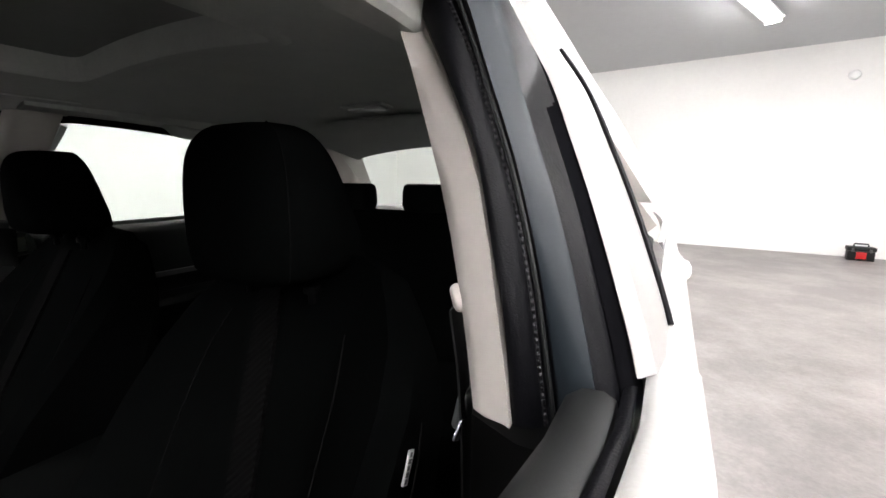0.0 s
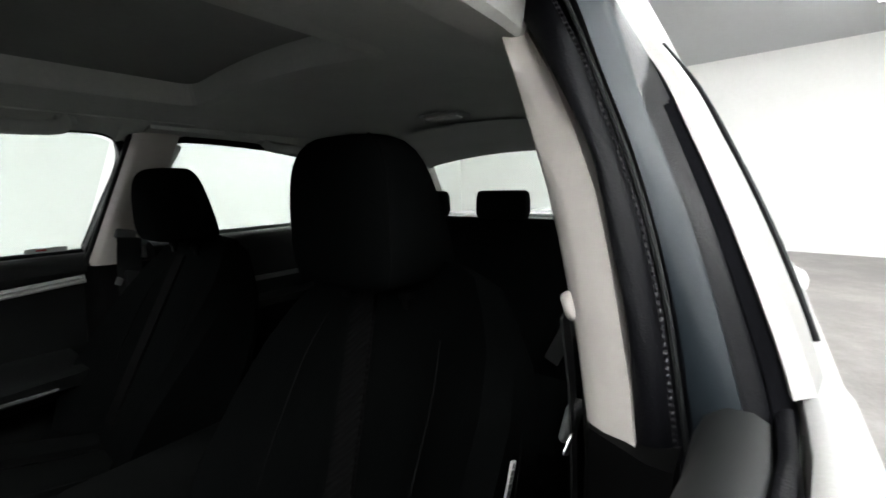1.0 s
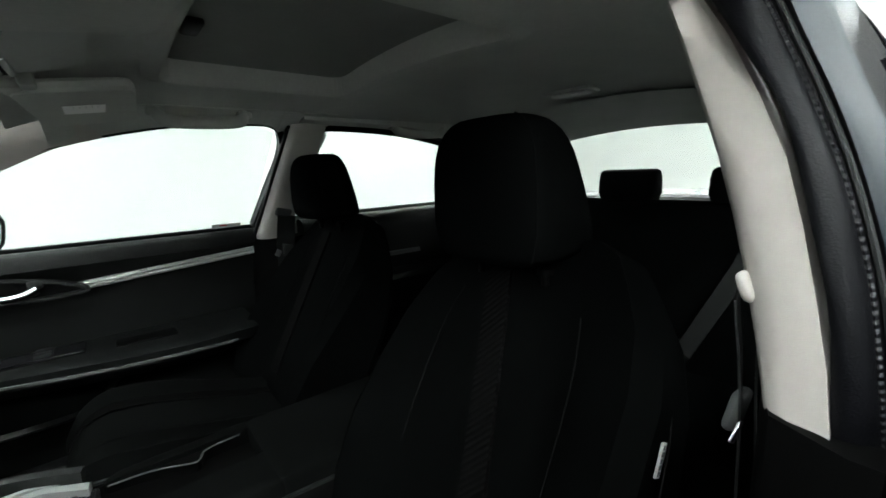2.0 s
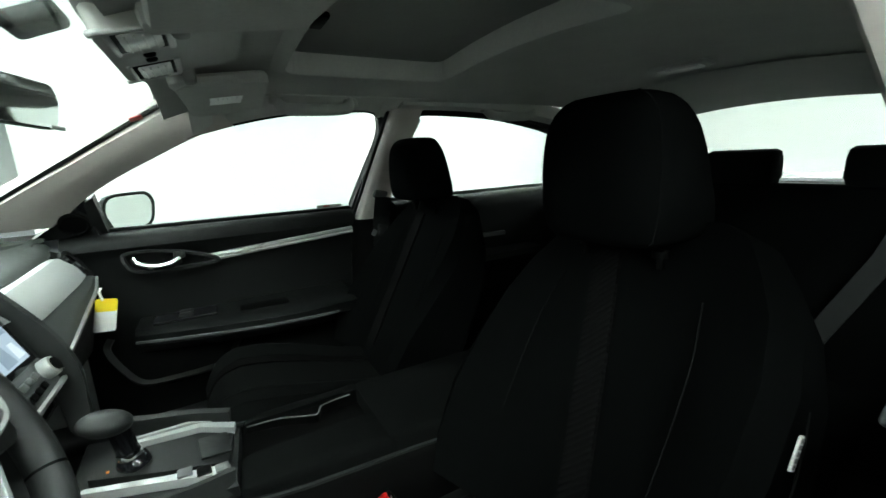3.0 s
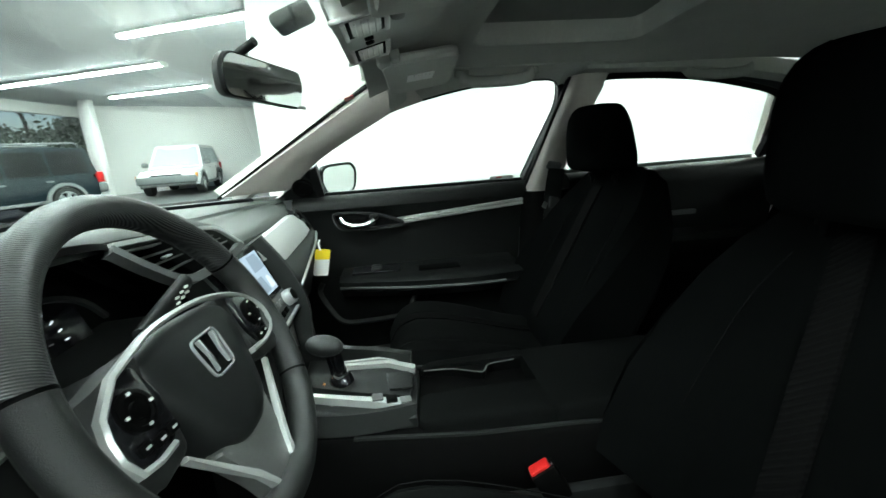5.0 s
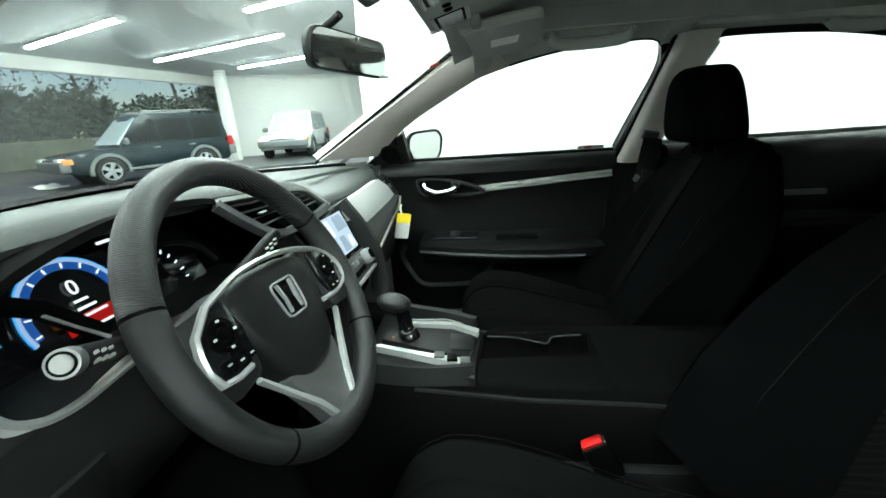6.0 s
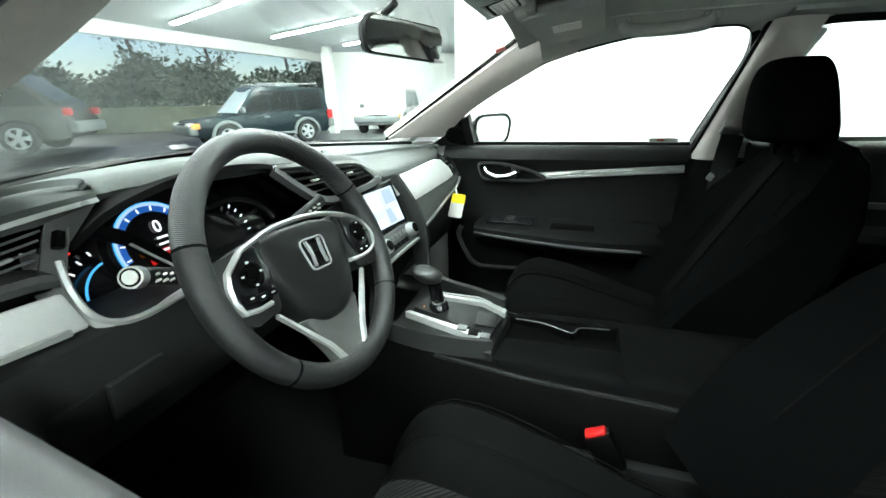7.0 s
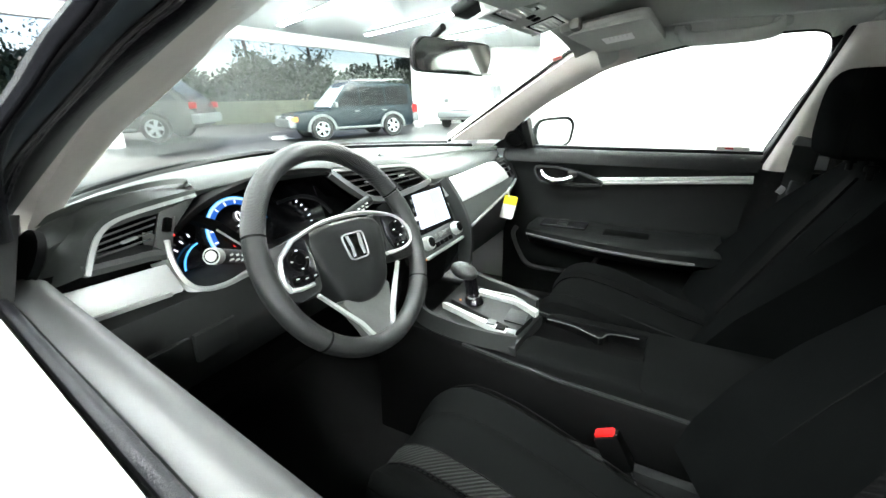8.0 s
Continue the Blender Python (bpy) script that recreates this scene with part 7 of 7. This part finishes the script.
    for sx in (-1, 1):
        a = math.pi / 2 - sx * 1.02
        part("headrest_seam", tube(bmesh.new(), [cover(z, a, 0.0006) for z in levels[1:]], 0.0013, 5), THREAD, hr, "grey stitched seam")
        part("headrest_post", cone(bmesh.new(), c + V((sx * 0.066, -0.03, -hh)), c + V((sx * 0.066, -0.03, -hh - 0.04)), 0.006, 0.006, 12), DARK, hr, "black headrest post")
        part("post_guide", lathe(bmesh.new(), [(0.012, -0.012), (0.012, -0.002), (0.009, 0.001)], Matrix.Translation(c + V((sx * 0.066, -0.03, -hh - 0.012))), 14), DARK, hr)
    # airbag tag on the outer bolster
    m = pose(X + out * 0.2465, -0.050, 0.812, 24, 0, 0)
    part("airbag_tag", rbox(bmesh.new(), (0.003, 0.010, 0.038), m, 0.001), GREY_PAPER, s, "small grey printed tag")
    bm = bmesh.new()
    for k in range(5):
        rbox(bm, (0.0034, 0.004 + 0.002 * (k % 2), 0.005), m @ pose(out * 0.0003, 0.001, -0.014 + 0.007 * k), 0)
    part("tag_print", bm, PRINT, s)
    # recliner cover and lever
    part("recliner_cover", rbox(bmesh.new(), (0.03, 0.12, 0.10), pose(X + out * 0.205, 0.05, 0.50, 24, 0, 0), 0.015), PLASTIC, s)
    return s


front_seat(-0.325, -1, (-0.304, -0.086, 1.092, 0.113, 0.101, 0.060, 0.182, 0.66), 0.86, -0.022, 0.0)
front_seat(0.360, 1, (0.381, -0.091, 1.093, 0.114, 0.084, 0.053, 0.108, 0.456), 1.0, 0.0, -0.065)


def rear_seat():
    s = thing("rear_bench", (0, -0.75, 0.36), "black cloth rear bench seat with headrests", "car seat")
    rings = [[V((x, y, z)) for y, z in ((-0.36, 0.44), (-0.35, 0.56), (-0.40, 0.60), (-0.60, 0.585), (-0.85, 0.55), (-0.90, 0.44))] for x in lin(-0.64, 0.64, 12)]
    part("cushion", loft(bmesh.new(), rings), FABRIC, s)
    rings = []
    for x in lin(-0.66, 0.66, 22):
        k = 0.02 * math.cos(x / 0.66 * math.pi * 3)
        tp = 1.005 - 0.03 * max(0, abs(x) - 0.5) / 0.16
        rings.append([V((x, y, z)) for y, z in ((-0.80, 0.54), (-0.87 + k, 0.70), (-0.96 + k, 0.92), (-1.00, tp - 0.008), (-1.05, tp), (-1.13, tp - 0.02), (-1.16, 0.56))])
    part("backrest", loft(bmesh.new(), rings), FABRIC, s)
    for x in (-0.36, 0.0, 0.36):
        c = V((x, -1.065, 1.055))
        rings = [[c + V((hw * math.copysign(abs(math.cos(a)) ** 0.4, math.cos(a)), dp * math.copysign(abs(math.sin(a)) ** 0.6, math.sin(a)), z)) for a in lin(0, 2 * math.pi * 19 / 20, 19)] for z, hw, dp in ((-0.06, 0.095, 0.035), (-0.03, 0.105, 0.045), (0.02, 0.104, 0.043), (0.042, 0.100, 0.036), (0.050, 0.09, 0.022))]
        part("headrest", loft(bmesh.new(), rings), FABRIC_LIT, s, "low black rear headrest")
    for sx in (-1, 1):
        part("shoulder_belt", sweep(bmesh.new(), [V((sx * 0.44, -1.08, 1.02)), V((sx * 0.43, -0.99, 1.01)), V((sx * 0.40, -0.90, 0.85)), V((sx * 0.30, -0.82, 0.60))], [(-0.0015, -0.023), (0.0015, -0.023), (0.0015, 0.023), (-0.0015, 0.023)], ref=(0, 1, 0.3)), PLASTIC, s, "black rear seat belt")


rear_seat()


# ---------- belts and buckle ----------
def seat_belt(s):
    b = thing("seat_belt", mx((0.62, -0.09, 0.42), s), "black seat belt hanging from the centre pillar", "seat belt", "front seat belts")
    anchor = V((0.632 if s < 0 else 0.590, -0.062, 1.008))
    part("belt_guide", rbox(bmesh.new(), (0.014, 0.050, 0.028), Matrix.Translation(mx(anchor + V((0.004, 0, 0.004)), s)) @ pose(0, 0, 0, 14, -25 * s, 0), 0.008, 3), PILLAR if s < 0 else GREY_CLAD, b, "grey belt guide loop")
    pth = curve([mx(p, s) for p in (anchor + V((-0.010, 0.0, -0.004)), (0.632, -0.066, 0.90), (0.640, -0.060, 0.70), (0.655, -0.02, 0.50), (0.665, 0.02, 0.40))], 5)
    part("webbing", sweep(bmesh.new(), pth, [(-0.001, -0.023), (0.001, -0.023), (0.001, 0.023), (-0.001, 0.023)], ref=(-s, 0.25, 0)), PLASTIC, b)
    pth = curve([mx(p, s) for p in (anchor + V((0.006, -0.012, -0.008)), (0.640, -0.080, 0.90), (0.655, -0.080, 0.72), (0.665, -0.07, 0.50))], 5)
    part("webbing", sweep(bmesh.new(), pth, [(-0.001, -0.023), (0.001, -0.023), (0.001, 0.023), (-0.001, 0.023)], ref=(-s, 0.25, 0)), PLASTIC, b)
    t = part("tongue", rbox(bmesh.new(), (0.012, 0.034, 0.040), Matrix.Translation(mx((0.628, -0.074, 0.888), s)) @ pose(0, 0, 0, 8, 10 * s, 0), 0.012, 3), GREY_CLAD if s < 0 else PLASTIC, b, "grey belt tongue grip" if s < 0 else "black belt tongue grip")
    part("tongue_plate", rbox(bmesh.new(), (0.003, 0.016, 0.022), Matrix.Translation(mx((0.636, -0.046, 0.880), s)) @ pose(0, 0, 0, 30, 10 * s, 0), 0.001), CHROME if s < 0 else GREY_METAL, t, "steel belt tongue")


for s in (-1, 1):
    seat_belt(s)


def buckle(x, sx):
    b = thing("belt_buckle", (x, 0.22, 0.42), "black seat belt buckle with a red release button", "belt buckle", "belt buckles")
    m = pose(x, 0.236, 0.530, -28, 0, 0)
    # near-black housing, coloured for the shade beside the seat
    part("housing", rbox(bmesh.new(), (0.030, 0.046, 0.075), m, 0.006, 2), DARK, b)
    part("release_button", rbox(bmesh.new(), (0.020, 0.036, 0.012), m @ pose(0, 0.002, 0.0365), 0.003), RED, b, "bright red release button")
    part("slot", rbox(bmesh.new(), (0.022, 0.004, 0.010), m @ pose(0, -0.0195, 0.0345), 0.001), CHROME, b)
    part("stalk", sweep(bmesh.new(), [m @ V((0, 0, -0.03)), V((x, 0.20, 0.46)), V((x, 0.19, 0.37))], [(-0.006, -0.014), (0.006, -0.014), (0.006, 0.014), (-0.006, 0.014)], ref=(1, 0, 0)), PLASTIC, b)


buckle(-0.150, -1)
buckle(0.150, 1)


# ---------- overhead ----------
def mirror():
    r = thing("rear_view_mirror", (0.03, 0.66, 1.24), "black framed rear view mirror on the windscreen", "mirror")
    m = frame_on((0.032, 0.650, 1.218), (0.951, -0.309, -0.02), (0, -0.055, 1))
    o = rounded([(-0.110, -0.030), (0.100, -0.033), (0.111, 0.010), (0.100, 0.033), (-0.098, 0.034), (-0.117, 0.012)], 0.016, 4)
    rings = [[m @ V((x * k, y * k, z)) for x, y in o] for k, z in ((0.50, -0.034), (0.82, -0.022), (0.98, -0.007), (1.0, 0.004), (0.97, 0.007))]
    body = part("housing", loft(bmesh.new(), rings), PLASTIC, r)
    part("mirror_glass", prism(bmesh.new(), [(x * 0.955, y * 0.90) for x, y in o], 0.0055, 0.0082, m), MIRROR, r, "clear mirror glass", smooth=0)
    part("mirror_base_strip", rbox(bmesh.new(), (0.03, 0.006, 0.003), m @ pose(0.095, -0.029, 0.0085), 0.001), GREY_PAPER, r)
    part("stem", sweep(bmesh.new(), curve([m @ V((-0.01, 0.0, -0.03)), (0.0, 0.690, 1.245), (-0.03, 0.640, 1.268)], 4), disc(0.0065, 12)), PLASTIC, r)
    part("mount", rbox(bmesh.new(), (0.06, 0.06, 0.020), pose(-0.033, 0.580, 1.296, -22, 0, 0), 0.008, 3), PLASTIC, r, "black sensor housing on the glass")


mirror()


def visor(s):
    v = thing("sun_visor", mx((0.30, 0.38, 1.285), s), "grey folded sun visor with a warning label" if s > 0 else "grey folded sun visor", "sun visor", "sun visors")
    o = rounded([(-0.165, -0.078), (0.150, -0.095), (0.165, 0.065), (-0.165, 0.085)], 0.03, 4)
    m = frame_on(mx((0.330, 0.378, 1.268), s), (s * 1, 0, -0.055), (0, 1, -0.13))
    poly = o
    z = m.to_3x3() @ V((0, 0, 1))
    f = 1 if z.z < 0 else -1
    rings = [[m @ V((x * k, y * k, f * h)) for x, y in poly] for k, h in ((0.97, -0.011), (1.0, -0.005), (1.0, 0.004), (0.97, 0.010), (0.6, 0.011))]
    part("panel", loft(bmesh.new(), rings), HEADLINER, v)
    if s > 0:
        part("label", rbox(bmesh.new(), (0.072, 0.062, 0.001), m @ pose(-0.020, -0.004, f * 0.0118), 0), PAPER, v, "pale printed warning label")
        bm = bmesh.new()
        for k in range(5):
            rbox(bm, (0.016 - 0.004 * (k % 2), 0.0015, 0.0004), m @ pose(-0.042, -0.024 + 0.009 * k, f * 0.0124), 0)
        part("label_print", bm, GREY_PAPER, v)
    part("pivot", rbox(bmesh.new(), (0.05, 0.03, 0.024), m @ pose(-0.155, 0.075, -f * 0.004), 0.008), HEADLINER, v)
    part("clip", rbox(bmesh.new(), (0.035, 0.02, 0.03), m @ pose(-0.185, 0.055, -f * 0.006), 0.006), HEADLINER_DARK, v)


for s in (-1, 1):
    visor(s)


def overhead_console():
    o = thing("overhead_console", (0, 0.40, 1.30), "grey overhead console with two map lamps", "overhead console")
    m = frame_on((0.0, 0.445, 1.299), (1, 0, 0), (0, -1, 0.27))
    poly = rounded([(-0.140, -0.080), (0.140, -0.080), (0.135, 0.085), (-0.135, 0.085)], 0.025, 4)
    part("panel", loft(bmesh.new(), [[m @ V((x * k, y * k, -h)) for x, y in poly] for k, h in ((1.0, -0.02), (1.0, 0.010), (0.95, 0.016), (0.6, 0.017))]), OVERHEAD, o)
    z = m.to_3x3() @ V((0, 0, 1))
    f = 1 if z.z < 0 else -1
    for s in (-1, 1):
        part("lamp_bowl", rbox(bmesh.new(), (0.095, 0.062, 0.008), m @ pose(s * 0.085, -0.036, f * 0.0165), 0.003), DARK, o)
        part("lamp_lens", rbox(bmesh.new(), (0.078, 0.046, 0.010), m @ pose(s * 0.085, -0.036, f * 0.018), 0.006), LAMP_PLASTIC, o, "clear ribbed map lamp lens")
        for dx, dy, w, h in ((0, 0.031, 0.104, 0.009), (0, -0.067, 0.104, 0.007), (s * 0.050, -0.018, 0.008, 0.10)):
            part("lamp_rim", rbox(bmesh.new(), (w, h if w > 0.05 else 0.095, 0.008), m @ pose(s * 0.085 + dx, dy - 0.018 if w < 0.05 else dy - 0.036 + (0.036 if dy < 0 else 0), f * 0.019), 0.003), SILVER, o, "bright lamp rim")
        for k in range(4):
            part("lens_rib", rbox(bmesh.new(), (0.070, 0.003, 0.004), m @ pose(s * 0.085, -0.052 + 0.010 * k, f * 0.0235), 0.001), LAMP_PLASTIC, o)
        for k in range(6):
            part("console_rib", rbox(bmesh.new(), (0.090, 0.004, 0.005), m @ pose(s * 0.075, 0.022 + 0.009 * k, f * 0.0175), 0.0015), OVERHEAD, o)
        part("lamp_switch", rbox(bmesh.new(), (0.018, 0.016, 0.010), m @ pose(s * 0.014, -0.035, f * 0.018), 0.004), DARK, o)


overhead_console()


def grab_handle(s, y0, y1, x0, z0):
    g = thing("grab_handle", mx((x0, (y0 + y1) / 2, z0), s), "grey folding grab handle above the window", "grab handle", "grab handles")
    pts = [(x0 + 0.006, y0, z0 + 0.012), (x0 - 0.012, y0 - 0.01, z0 - 0.006), (x0 - 0.016, y0 - 0.05, z0 - 0.012), (x0 - 0.016, y1 + 0.05, z0 - 0.010), (x0 - 0.012, y1 + 0.01, z0 - 0.002), (x0 + 0.006, y1, z0 + 0.016)]
    part("bar", sweep(bmesh.new(), [mx(p, s) for p in curve(pts, 5)], disc(0.015, 12, 0.75)), OVERHEAD, g)
    for y in (y0, y1):
        part("foot", rbox(bmesh.new(), (0.026, 0.036, 0.020), mx((x0 + 0.004, y, z0 + 0.012), s), 0.006), OVERHEAD, g)


grab_handle(1, 0.250, 0.058, 0.448, 1.268)
grab_handle(1, -0.42, -0.62, 0.485, 1.262)
grab_handle(-1, -0.42, -0.62, 0.485, 1.262)


def dome_lamp():
    d = thing("dome_lamp", (0.0, -0.71, 1.335), "small clear dome lamp in the headliner", "dome lamp")
    z = headliner_z(0, -0.71)
    part("bezel", rbox(bmesh.new(), (0.15, 0.062, 0.014), pose(0, -0.71, z - 0.003, 4, 0, 0), 0.006), HEADLINER, d)
    part("lens", rbox(bmesh.new(), (0.115, 0.036, 0.012), pose(0, -0.71, z - 0.009, 4, 0, 0), 0.005), LAMP_PLASTIC, d, "clear lamp lens")


dome_lamp()

# red sticker high on the windscreen, hanging card on the dashboard
tagged(part("windscreen_sticker", rbox(bmesh.new(), (0.024, 0.026, 0.0012), frame_on((0.470, 0.553, 1.2365), (1, 0, -0.236), (0, 1, -0.30)), 0), RED), "small red sticker on the windscreen", "sticker")


def hang_tag():
    t = thing("hanging_tag", (0.47, 0.700, 0.82), "yellow and white card tag hanging below the dashboard trim", "tag")
    m = frame_on((0.474, 0.684, 0.793), (0.45, -0.86, -0.22), (-0.12, 0.2, 1))
    part("card", prism(bmesh.new(), rounded(rect(0.044, 0.078), 0.005, 2), 0.0, 0.001, m), PAPER, t, "white card")
    part("card_head", prism(bmesh.new(), rounded(rect(0.044, 0.030, 0, 0.024), 0.005, 2), -0.0006, 0.0016, m), YELLOW, t, "yellow printed head")
    part("tie", tube(bmesh.new(), [m @ V((-0.008, 0.036, 0.0012)), m @ V((-0.016, 0.055, 0.002)), m @ V((-0.014, 0.066, 0.004))], 0.003, 6), PAPER, t, "white tie loop")


hang_tag()
